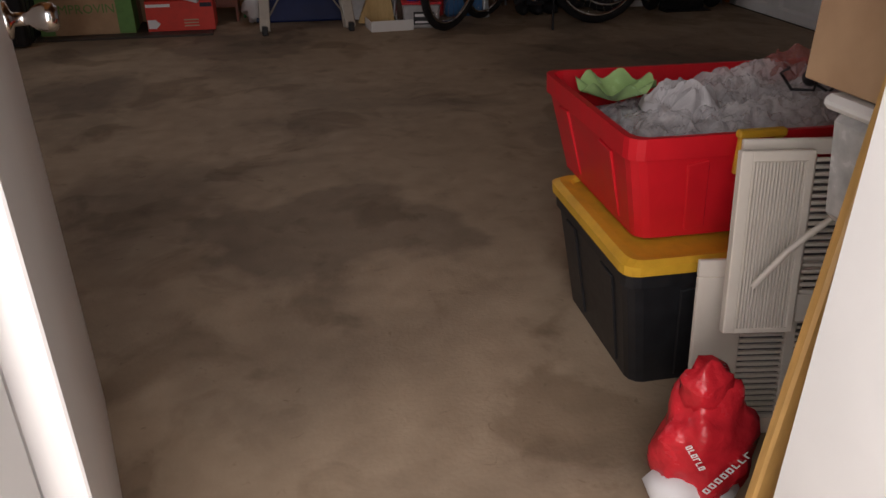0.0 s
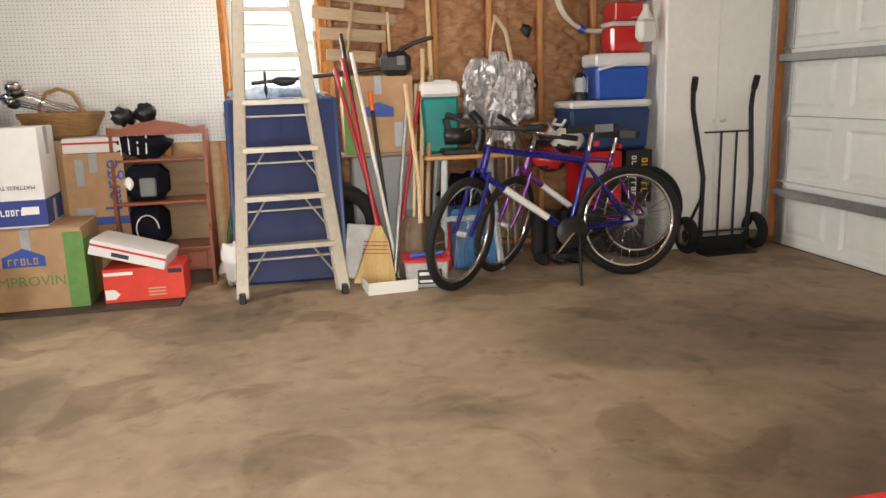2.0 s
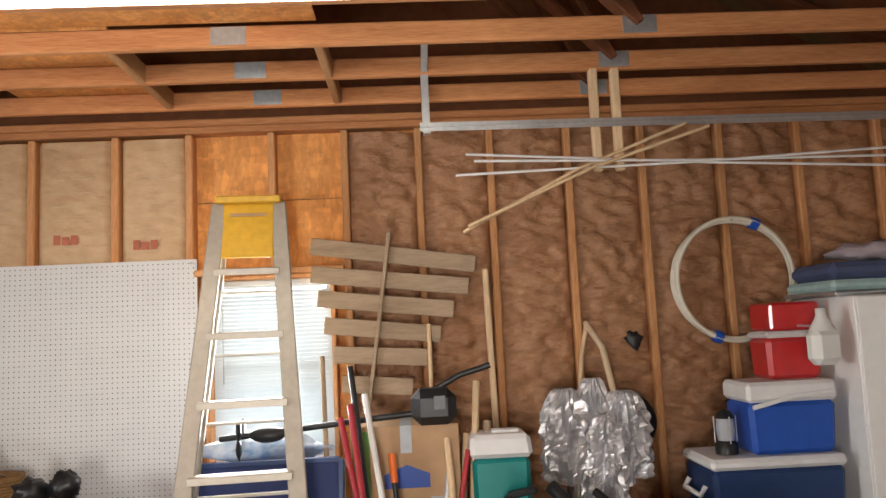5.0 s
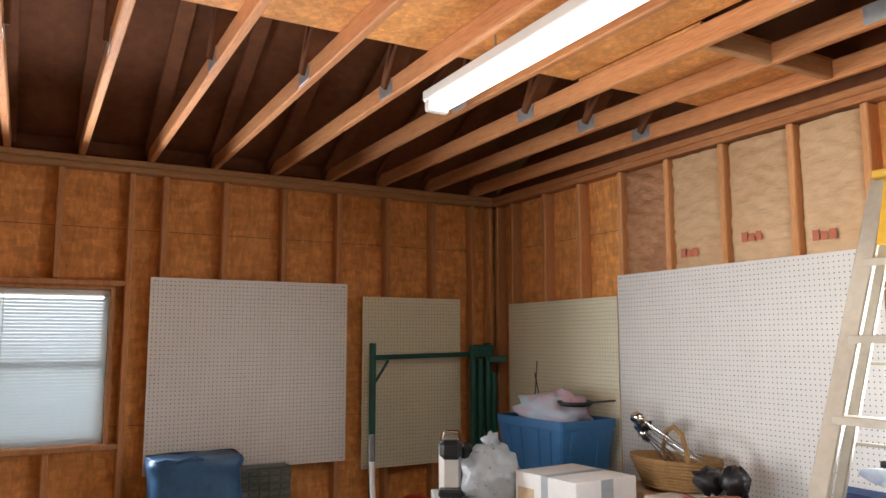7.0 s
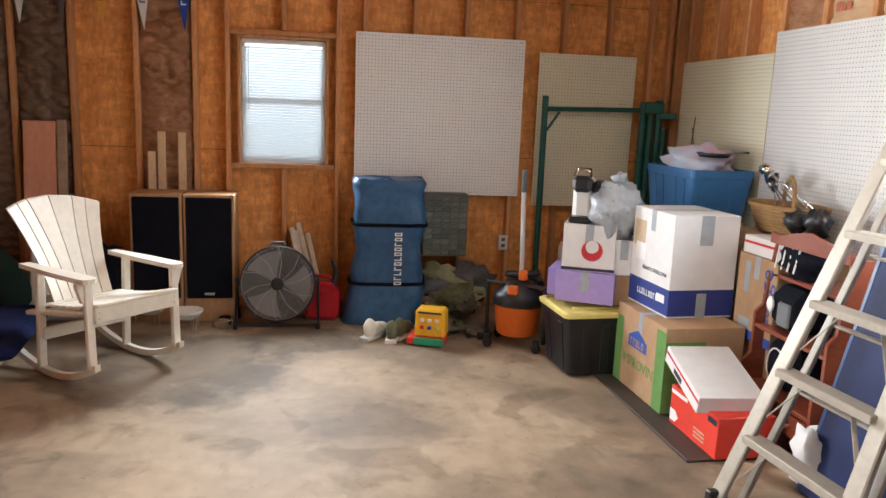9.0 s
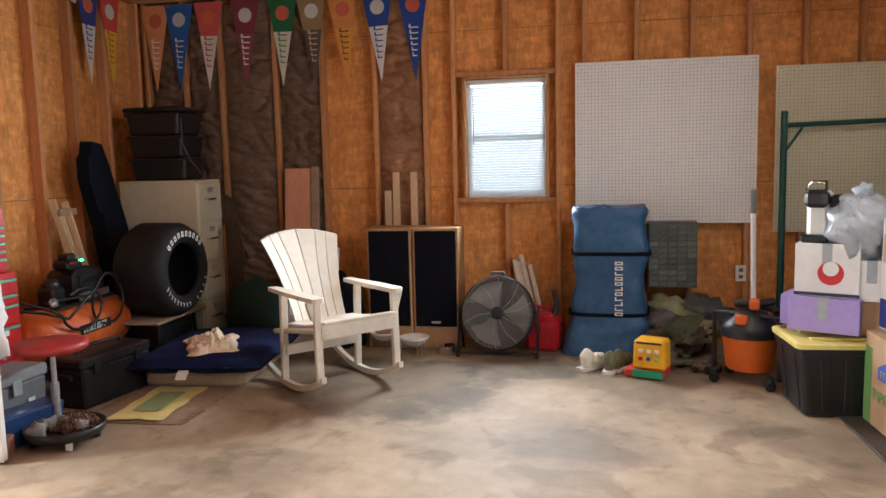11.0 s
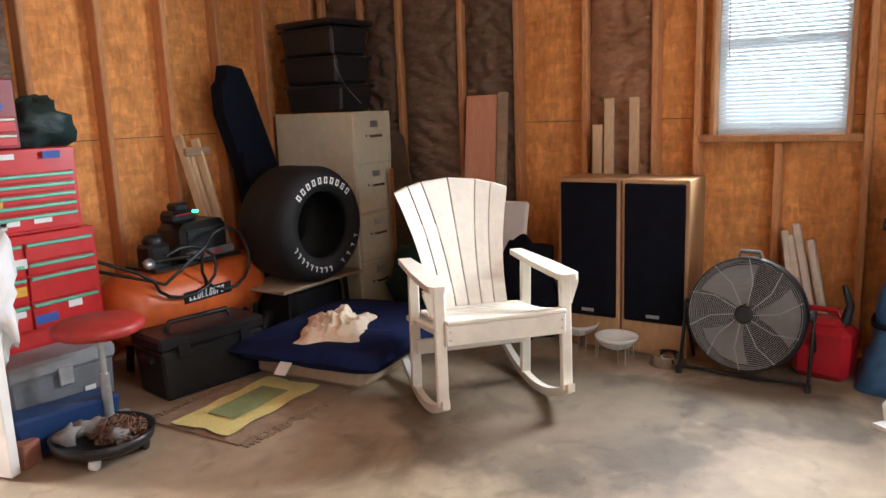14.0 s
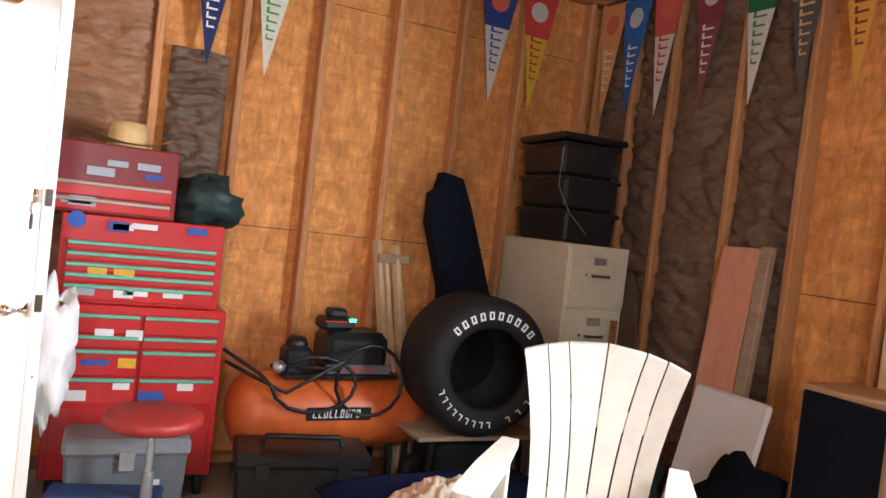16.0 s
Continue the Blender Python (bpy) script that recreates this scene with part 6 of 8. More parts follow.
link = Geo().tube([(0.011 * math.cos(a), 0.006 * math.sin(a) + (0.010 if math.sin(a) > 0 else -0.010), 0) for a in [k * math.pi / 4 for k in range(8)]], 0.0032, 4, closed=True).mesh("link", CHAIN)
rr = random.Random(9)
for k in range(190):
    r, a = 0.11 * rr.random() ** 0.6, rr.uniform(0, 6.28)
    o = new("link", link)
    o.parent = chn
    o.matrix_basis = pose(r * math.cos(a), r * math.sin(a), 0.01 + 0.07 * (1 - (r / 0.12) ** 2) * rr.random() ** 0.4, rr.uniform(0, 180), rr.uniform(0, 90), rr.uniform(0, 360))
for k in range(7):
    a = 2.4 + k * 0.5
    solid("stone", Geo().blob((0, 0, 0.03), (0.045, 0.035, 0.035), 0.4, 9, 6, k), mat("grey_stone", (0.26, 0.25, 0.24), 0.8, var=0.3) if k == 0 else bpy.data.materials["grey_stone"], "grey stone in the black tray", "stone", (-0.72 + 0.09 * math.cos(a) + 0.03, 1.80 + 0.12 * math.sin(a), 0.058), k * 50, "stones in the tray")
solid("wood_block", Geo().box((0, 0, 0.05), (0.09, 0.07, 0.10), b=0.004), mat("brick_red_wood", (0.26, 0.10, 0.06), 0.7), "reddish wood block by the open door", "block", (-0.52, 1.62, 0.0), 20)

# pennants
teams = [("west", 2.86 + 0.28, BLUE, WHITE_INK, WHITE_INK), ("west", 2.86, BLUE, WHITE_INK, BLUE_INK), ("west", 2.58, YELLOW, RED, MAROON), ("west", 2.31, STRAW, NAVY, NAVY),
         ("west", 2.03, GREEN_CAN, CARD_WHITE, GREEN_INK), ("west", 1.71, MAROON, WHITE_INK, WHITE_INK), ("west", 1.38, NAVY, CARD_WHITE, RED_INK), ("west", 1.12, BLUE, BLUE_TOTE, WHITE_INK),
         ("west", 0.90, ORANGE, ORANGE, WHITE_INK), ("south", -2.84, YELLOW, YELLOW, RED_INK), ("south", -2.57, NAVY, CARD_WHITE, BLUE_INK), ("south", -1.30, GREEN_CAN, CARD_WHITE, GREEN_INK), ("south", -1.02, NAVY, NAVY, WHITE_INK)]
FELT = {}


def felt(rgb):
    if rgb not in FELT:
        FELT[rgb] = mat("felt", rgb, 0.95, var=0.1, scale=12, bump=0.15, bscale=200)
    return FELT[rgb]


COL = [((0.02, 0.06, 0.30), (0.02, 0.07, 0.32), WHITE_INK), ((0.02, 0.07, 0.32), (0.72, 0.72, 0.72), BLUE_INK), ((0.66, 0.28, 0.08), (0.72, 0.36, 0.06), MAROON), ((0.28, 0.20, 0.09), (0.10, 0.09, 0.09), STRAW),
       ((0.02, 0.16, 0.06), (0.66, 0.66, 0.60), GREEN_INK), ((0.22, 0.04, 0.06), (0.24, 0.07, 0.09), WHITE_INK), ((0.60, 0.10, 0.09), (0.68, 0.66, 0.62), RED_INK), ((0.03, 0.14, 0.45), (0.03, 0.13, 0.42), WHITE_INK),
       ((0.72, 0.30, 0.12), (0.74, 0.34, 0.14), WHITE_INK), ((0.60, 0.06, 0.05), (0.72, 0.48, 0.04), RED_INK), ((0.03, 0.06, 0.25), (0.66, 0.66, 0.64), BLUE_INK), ((0.02, 0.16, 0.07), (0.64, 0.64, 0.52), GREEN_INK), ((0.02, 0.035, 0.12), (0.02, 0.03, 0.11), WHITE_INK)]
for k, ((side, at, *_), (c1, c2, ink)) in enumerate(zip(teams, COL)):
    z = 2.06 if side == "west" or at < -2 else 1.97
    pz = (-3.288, at, z) if side == "west" else (at, 0.795, z)
    pe = thing("pennant", "hanging felt team pennant with a badge and vertical lettering", "pennant", pz, 90 if side == "west" else 180, "row of pennants", rnd(-1, 1), rnd(-3, 3))
    hh, ww = 0.70, 0.125
    s = 0.62
    part("felt_tip", Geo().prism([(0, 0), (ww * s, hh * s), (-ww * s, hh * s)], 0.003, pose(0, 0, 0, 90)), felt(c2), pe)
    part("felt_band", Geo().prism([(-ww * s, hh * s), (ww * s, hh * s), (ww, hh), (-ww, hh)], 0.003, pose(0, 0, 0, 90)), felt(c1), pe)
    part("badge", Geo().lathe([(0.058, 0), (0.001, 0.001)], 20, pose(0, -0.0034, hh * 0.83, 90)), felt((0.6, 0.6, 0.58)) if k % 2 else felt((0.62, 0.14, 0.08)), pe)
    g = Geo()
    n = 6
    for i in range(n):
        zc = hh * (0.60 - 0.062 * i)
        lettering(g, 1, 0.034, ww * 1.05 * (zc / hh), pose(0, -0.0034, zc, 0, -90, 0), gap=0.1)
    part("lettering", g, ink, pe, "plain lettering blocks")["kind"] = "stuff"
    part("edge_tape", Geo().span(-ww - 0.004, -0.005, hh - 0.008, ww + 0.004, -0.0005, hh + 0.004, b=0.001), felt(c1), pe)

plate = thing("metal_sheet", "white sheet metal offcut tucked above the south wall studs", "metal sheet", (0, 0.84, 0), 0)
part("sheet", Geo().prism([(-1.4, 2.785), (-1.84, 2.685), (-2.39, 2.617), (-2.42, 2.76), (-2.81, 2.785)][::-1], 0.008, pose(0, 0.0, 0, 90)), WHITE, plate)


# ---- north wall, from the corner to the ladder ----
flat = solid("board", Geo().span(-0.95, -0.30, 0.0, 0.75, 0.24, 0.015), mat("dark_stained_board", (0.05, 0.038, 0.03), 0.6, var=0.3), "thin dark board lying on the floor under the boxes", "board", (-1.22, 6.10, 0.0), 1)
# black tote and what stands on it
tote("storage_tote", "black storage tote with a pale yellow lid", 0.72, 0.46, 0.38, (-1.83, 5.91, 0.016), 94, BLACK, PALE_YELLOW)
b = carton("carton", "lilac carton with grey tape", 0.36, 0.34, 0.19, (-1.88, 5.80, 0.442), 62, LILAC, True)
b = carton("carton", "lilac carton beside the tape-sealed one", 0.20, 0.30, 0.17, (-2.06, 5.72, 0.442), 62, LILAC)
b = carton("carton", "white appliance carton with a red round picture", 0.32, 0.28, 0.29, (-1.89, 5.80, 0.634), 66, CARD_WHITE, True)
for sx, rz2 in ((0, 0), (1, 90)):
    m = pose(0, 0, 0) if not sx else pose(0, 0, 0, 0, 0, 90)
    part("picture", Geo().lathe([(0.065, 0), (0.001, 0.0008)], 22, m @ pose(0.02, -(0.142 if not sx else 0.162), 0.13, 90)), RED_INK, b, "red round picture")
    part("picture_mark", Geo().lathe([(0.04, 0), (0.001, 0.0008)], 18, m @ pose(0.02, -(0.144 if not sx else 0.164), 0.155, 90)), CARD_WHITE, b)
part("band", Geo().span(-0.162, -0.142, 0.004, 0.162, -0.1405, 0.022, b=0.0003), DARK_INK, b)
cm = thing("coffee_machine", "white and black pod coffee machine", "coffee machine", (-1.91, 5.74, 0.925), 60)
part("machine_body", Geo().box((0, 0.03, 0.14), (0.13, 0.14, 0.28), b=0.03), WHITE, cm)
part("water_tank", Geo().box((0.085, 0.03, 0.14), (0.06, 0.15, 0.24), b=0.018), BLACK, cm)
part("head", Geo().box((0, -0.06, 0.24), (0.12, 0.10, 0.10), b=0.025), BLACK, cm)
part("drip_tray", Geo().box((0, -0.07, 0.02), (0.13, 0.10, 0.04), b=0.01), BLACK, cm)
part("handle", Geo().tube([(-0.05, -0.08, 0.29), (-0.04, -0.04, 0.33), (0.04, -0.04, 0.33), (0.05, -0.08, 0.29)], 0.010, 7), CHROME, cm)
b = carton("carton", "white carton with grey tape", 0.28, 0.26, 0.22, (-1.82, 5.98, 0.62), 75, CARD_WHITE, True)
b = carton("carton", "brown printed food carton", 0.30, 0.24, 0.18, (-1.80, 5.98, 0.438), 78, CARD)
bag = thing("plastic_bag", "translucent grey plastic bag tied over its load", "plastic bag", (-1.80, 5.92, 0.84), 0)
part("bag_film", Geo().blob((0, 0, 0.17), (0.15, 0.16, 0.18), 0.17, 26, 18, 6, 3.0), mat("grey_film", (0.45, 0.50, 0.55), 0.3, var=0.15, bump=1.0, bscale=18, trans=0.25), bag)
part("knot", Geo().blob((0, 0, 0.36), (0.03, 0.04, 0.05), 0.5, 10, 7, 8), bpy.data.materials["grey_film"], bag)
for k, (x, y, w, d, h, mt, lb) in enumerate(((-2.16, 6.62, 0.60, 0.44, 0.56, CARD, "brown carton under the blue tote"), (-1.88, 6.34, 0.30, 0.10, 0.90, CARD_WHITE, "tall white and lilac printed carton"))):
    b = carton("carton", lb, w, d, h, (x, y, 0.0 if k == 0 else 0.016), 4, mt)
    if k:
        part("print", Geo().span(-0.10, -0.052, 0.2, 0.10, -0.0503, 0.8, b=0.0003), LILAC, b, "lilac printed panel")
        part("print", Geo().span(-0.152, -0.054, 0.86, 0.152, -0.0505, 0.895, b=0.0003), RED_INK, b)
        part("print", Geo().span(-0.06, -0.054, 0.22, 0.04, -0.0522, 0.32, b=0.0003), YELLOW, b)
carton("carton", "brown carton stacked under the blue tote", 0.56, 0.42, 0.368, (-2.17, 6.62, 0.561), 2, CARD)
bt = tote("storage_tote", "blue plastic tote filled with soft things", 0.66, 0.44, 0.34, (-2.16, 6.62, 0.93), 2, BLUE_TOTE)
solid("blanket", Geo().blob((0, 0, 0.02), (0.27, 0.19, 0.13), 0.25, 24, 14, 3, 3.0), mat("pink_blue_fleece", (0.62, 0.36, 0.45), 0.95, rgb2=(0.42, 0.60, 0.72), scale=4, bump=0.6, bscale=25), "folded pink and blue blanket heaped in the blue tote", "blanket", (-2.17, 6.62, 1.265))
pan2 = thing("frying_pan", "dark frying pan lying on the blue tote", "pan", (-1.90, 6.58, 1.35), 20)
part("pan_body", Geo().lathe([(0.001, 0), (0.09, 0.002), (0.11, 0.03), (0.105, 0.03), (0.085, 0.008), (0.001, 0.006)], 24), DARK_METAL, pan2)
part("handle", Geo().bar((0.10, 0, 0.025), (0.26, 0, 0.045), 0.025, 0.012), BLACK, pan2)
part("wire", Geo().tube([(0, 0, 0), (0.03, 0, 0.15), (0.05, 0, 0.32)], 0.004, 5).tube([(0.05, 0, 0), (0.06, 0, 0.12), (0.02, 0, 0.24)], 0.004, 5).box((0.03, 0, 0.04), (0.05, 0.03, 0.08)), DARK_METAL, thing("fishing_tips", "thin dark rods standing behind the blue tote", "fishing rod", (-2.55, 6.74, 1.28)))

# moving boxes
lb = carton("moving_box", "large brown moving box with green printed sides", 0.60, 0.46, 0.475, (-1.305, 6.14, 0.016), 2, CARD, True)
part("green_print", Geo().span(-0.307, -0.2315, 0.003, -0.215, -0.230, 0.40, b=0.0003), CARD_GREEN, lb)
part("green_print", Geo().span(0.2, -0.2315, 0.003, 0.307, -0.230, 0.45, b=0.0003).span(0.3045, -0.23, 0.003, 0.3062, 0.0, 0.40, b=0.0003), CARD_GREEN, lb)
part("logo_shape", Geo().prism([(-0.115, 0.26), (0.115, 0.26), (0.115, 0.32), (0.06, 0.345), (0.0, 0.37), (-0.06, 0.345), (-0.115, 0.32)], 0.0012, pose(-0.02, -0.2302, 0, 90)), BLUE_INK, lb, "dark blue house-shaped mark")
part("logo_bars", lettering(Geo(), 5, 0.17, 0.04, pose(-0.02, -0.2316, 0.292)), CARD, lb)
words("lettering", "IMPROVING", 0.085, lb, CARD_GREEN, pose(0.03, -0.2312, 0.17, 90))
mt_ = carton("mattress_topper_box", "white carton with a dark blue lower band", 0.46, 0.40, 0.575, (-1.43, 6.19, 0.493), 4, CARD_WHITE, True)
part("blue_band", Geo().box((0, 0, 0.085), (0.463, 0.403, 0.15), b=0.002), CARD_BLUE, mt_, "dark blue printed band")
words("lettering", "MATTRESS TOPPER", 0.032, mt_, DARK_INK, pose(0.05, -0.2015, 0.235, 90, 180, 0))
part("lettering", lettering(Geo(), 9, 0.24, 0.035, pose(0.0, -0.2028, 0.09)), WHITE_INK, mt_, "white lettering blocks")
part("label", Geo().span(0.10, -0.2035, 0.075, 0.19, -0.2025, 0.12, b=0.0002), WHITE_INK, mt_)
part("print", Geo().span(-0.21, -0.2015, 0.35, -0.08, -0.2003, 0.50, b=0.0003), TAN, mt_, "beige printed picture")
part("label", Geo().span(-0.18, -0.2022, 0.27, -0.06, -0.2010, 0.37, b=0.0003), WHITE_INK, mt_)
part("tape", Geo().span(0.2305, -0.03, 0.0, 0.2333, 0.03, 0.14, b=0.0003), TAPE, mt_)
part("tape", Geo().span(0.2300, -0.04, 0.41, 0.2315, 0.04, 0.575, b=0.0003), TAPE, mt_)
carton("carton", "brown carton hidden behind the moving box", 0.40, 0.38, 0.42, (-1.0, 6.61, 0.0), 0, CARD)
carton("carton", "brown carton under the wicker basket", 0.36, 0.36, 0.962, (-1.375, 6.69, 0.0), 0, CARD)
lg = carton("moving_box", "brown moving box with large blue lettering", 0.36, 0.40, 0.455, (-1.0, 6.60, 0.425), 0, CARD, True)
words("lettering", "Large", 0.15, lg, BLUE_INK, pose(0.10, -0.2008, 0.25, 90, -90, 0))
part("tape", Geo().span(-0.11, -0.2015, 0.25, -0.06, -0.200, 0.42, b=0.0003), TAPE, lg)
part("tape", Geo().span(-0.13, -0.2015, 0.05, -0.02, -0.200, 0.11, b=0.0003), TAPE, lg)
part("band", Geo().span(-0.18, -0.2015, 0.0, 0.18, -0.2005, 0.05, b=0.0003), BLUE_INK, lg)
part("lettering", Geo().span(0.1805, -0.15, 0.02, 0.182, 0.12, 0.10, b=0.0003), BLUE_INK, lg)
pm = carton("postal_box", "white flat postal carton with a red stripe", 0.34, 0.30, 0.095, (-1.01, 6.57, 0.882), 2, CARD_WHITE)
part("stripe", Geo().span(-0.171, -0.1515, 0.055, 0.171, -0.150, 0.068, b=0.0003).span(0.1703, -0.14, 0.055, 0.172, 0.14, 0.068, b=0.0003), RED_INK, pm, "red printed stripe")
bk = thing("wicker_basket", "oval wicker basket with an arched handle", "basket", (-1.23, 6.69, 0.979), 6)
bowl = [(0.17, 0.0), (0.19, 0.01), (0.235, 0.10), (0.265, 0.155), (0.27, 0.16), (0.258, 0.155), (0.225, 0.10), (0.18, 0.02), (0.001, 0.015)]
part("basket_body", Geo().lathe(bowl, 32, Matrix.Diagonal((1.0, 0.62, 1, 1))), WICKER, bk)
wv = Geo()
for j in range(9):
    z = 0.015 + j * 0.016
    r = 0.192 + j * 0.0088
    wv.tube([(r * math.cos(a) * (1 + 0.008 * (-1) ** (i + j)), 0.62 * r * math.sin(a) * (1 + 0.008 * (-1) ** (i + j)), z) for i, a in enumerate([k * math.pi / 24 for k in range(48)])], 0.006, 5, closed=True)
part("weave", wv, WICKER, bk)["kind"] = "stuff"
part("handle", Geo().tube([(0, -0.16, 0.13), (0, -0.16, 0.19), (0, -0.10, 0.28), (0, 0, 0.31), (0, 0.10, 0.28), (0, 0.16, 0.19), (0, 0.16, 0.13)], 0.013, 8, m=pose(0, 0, 0, 0, 0, 60)), WICKER, bk)
for k in range(6):
    gc = thing("golf_club", "golf club with a steel head resting on the basket", "golf club", (-1.26 + 0.03 * k, 6.63 + 0.02 * k, 1.13), 150 + k * 7, "golf clubs in the basket")
    L = 0.30 + 0.03 * (k % 3)
    part("shaft", Geo().tube([(-0.05, 0, 0.0), (L, 0, 0.06 + 0.022 * k)], 0.005, 6), CHROME, gc)
    part("head", Geo().blob((L + 0.03, 0, 0.07 + 0.022 * k), (0.055, 0.022 + 0.01 * (k % 2), 0.03), 0.25, 12, 8, k), CHROME if k % 3 else DARK_METAL, gc)

# cherry shelf with golf bag
sf = thing("shelf_unit", "reddish cherry wood open shelf unit with a scalloped top", "shelf", (-0.60, 6.46, 0.0), 0)
for s in (-1, 1):
    part("side_panel", Geo().prism([(-0.16, 0), (0.15, 0), (0.15, 1.0), (-0.04, 1.0), (-0.08, 0.66), (-0.12, 0.62), (-0.12, 0.40), (-0.16, 0.36)], 0.020, pose(s * 0.285 - 0.01, 0, 0, 90, 0, 90)), CHERRY, sf)
for z, d0 in ((0.24, -0.155), (0.54, -0.12), (0.81, -0.06)):
    part("shelf_board", Geo().span(-0.276, d0, z, 0.276, 0.15, z + 0.02), CHERRY, sf)
part("plinth", Geo().span(-0.276, -0.13, 0.10, 0.276, -0.11, 0.238), CHERRY, sf)
part("drawer_front", Geo().span(0.02, -0.15, 0.12, 0.25, -0.132, 0.225, b=0.004).lathe([(0.012, 0), (0.01, 0.02), (0.001, 0.022)], 12, pose(0.14, -0.15, 0.17, 90)), CHERRY, sf)
top = [(-0.30, 0.0), (0.30, 0.0), (0.30, 0.055), (0.22, 0.045), (0.14, 0.07), (0.0, 0.095), (-0.14, 0.07), (-0.22, 0.045), (-0.30, 0.055)]
part("scalloped_rail", Geo().prism(top, 0.018, pose(0, -0.05, 0.98, 90)), CHERRY, sf)
part("back_panel", Geo().span(-0.276, 0.152, 0.25, 0.276, 0.158, 0.80, b=0.001), mat("slatted_back", (0.24, 0.15, 0.08), 0.6, var=0.2, stretch=(1, 1, 9)), sf)
gb = thing("golf_bag", "black golf bag standing in the shelf", "golf bag", (-0.71, 6.48, 0.262), 0)
part("bag_body", Geo().box((0.0, 0, 0.13), (0.24, 0.20, 0.26), b=0.05), BLACK_MAT, gb)
gb2 = thing("cloth_bag", "black and grey sports bag on the shelf", "bag", (-0.70, 6.48, 0.562), 0)
part("bag_body", Geo().box((0.0, -0.01, 0.115), (0.27, 0.20, 0.22), b=0.05), BLACK_MAT, gb2)
part("grey_panel", Geo().box((0.02, -0.115, 0.09), (0.10, 0.02, 0.12), b=0.008), GREY_PLASTIC, gb2)
part("shoe_sole", Geo().blob((-0.09, -0.12, 0.12), (0.03, 0.012, 0.04), 0.1, 10, 6, 2), WHITE, gb2)
gb3 = thing("cloth_bag", "black bag with pale straps on the top shelf", "bag", (-0.70, 6.48, 0.832), 0)
part("bag_body", Geo().blob((0, 0, 0.08), (0.17, 0.10, 0.085), 0.3, 16, 10, 7), BLACK_MAT, gb3)
for k in range(4):
    part("strap", Geo().bar((-0.12 + k * 0.05, -0.10, 0.03), (-0.13 + k * 0.055, -0.08, 0.15), 0.008, 0.008), WHITE, gb3)
part("cable_loop", Geo().tube([(0.07 * math.cos(a), -0.11, 0.12 + 0.09 * math.sin(a)) for a in [k * 0.4 for k in range(12)]], 0.004, 5), WHITE, gb)
gk = thing("boxing_gloves", "dark leather gloves lying on the shelf top", "gloves", (-0.74, 6.46, 1.05), 0)
part("glove", Geo().blob((-0.06, 0, 0.05), (0.07, 0.06, 0.055), 0.35, 14, 9, 2, 2.5), DARK_METAL, gk)
part("glove", Geo().blob((0.07, 0.02, 0.065), (0.06, 0.06, 0.06), 0.4, 14, 9, 5, 2.5), DARK_METAL, gk)
rb = carton("shoe_box", "bright red carton with white print", 0.46, 0.30, 0.205, (-0.685, 6.09, 0.016), 1, CARD_RED)
part("print", Geo().span(-0.225, -0.1515, 0.165, -0.06, -0.150, 0.185, b=0.0003), WHITE_INK, rb)
part("print", Geo().span(0.14, -0.1515, 0.16, 0.22, -0.150, 0.188, b=0.0003), DARK_INK, rb)
part("print", Geo().prism([(-0.225, 0.02), (-0.17, 0.02), (-0.14, 0.05), (-0.17, 0.08), (-0.225, 0.08)], 0.0012, pose(0, -0.150, 0, 90)), WHITE_INK, rb)
for z in (0.03, 0.05, 0.07):
    part("print", Geo().span(0.02, -0.1512, z, 0.12, -0.150, z + 0.008, b=0.0003), TAN, rb)
pb = thing("postal_box", "white postal carton with a red stripe tipped on the red box", "box", (-0.73, 6.06, 0.232), -4, "", 0, 16)
part("box_body", Geo().box((-0.03, 0.0, 0.075), (0.44, 0.33, 0.09), b=0.003), CARD_WHITE, pb)
part("stripe", Geo().span(-0.25, -0.167, 0.085, 0.19, -0.1652, 0.098, b=0.0003), RED_INK, pb, "red printed stripe")
part("mark", Geo().span(-0.12, -0.167, 0.045, -0.02, -0.1652, 0.07, b=0.0003), DARK_INK, pb)

# step ladder, folded, with the blue mat behind
ld = thing("step_ladder", "tall worn aluminium step ladder with a yellow top cap", "ladder", (0.197, 5.79, 0.0), 5)
tilt = math.atan2(0.85, 2.37)
SL = 2.37 / math.cos(tilt)


def lp(x, s, off=0.0):
    """A point s metres up the slope of the ladder."""
    return (x, s * math.sin(tilt) + off * math.cos(tilt), s * math.cos(tilt) - off * math.sin(tilt) + 0.02)


def lw(s):
    return 0.303 - 0.168 * s / SL


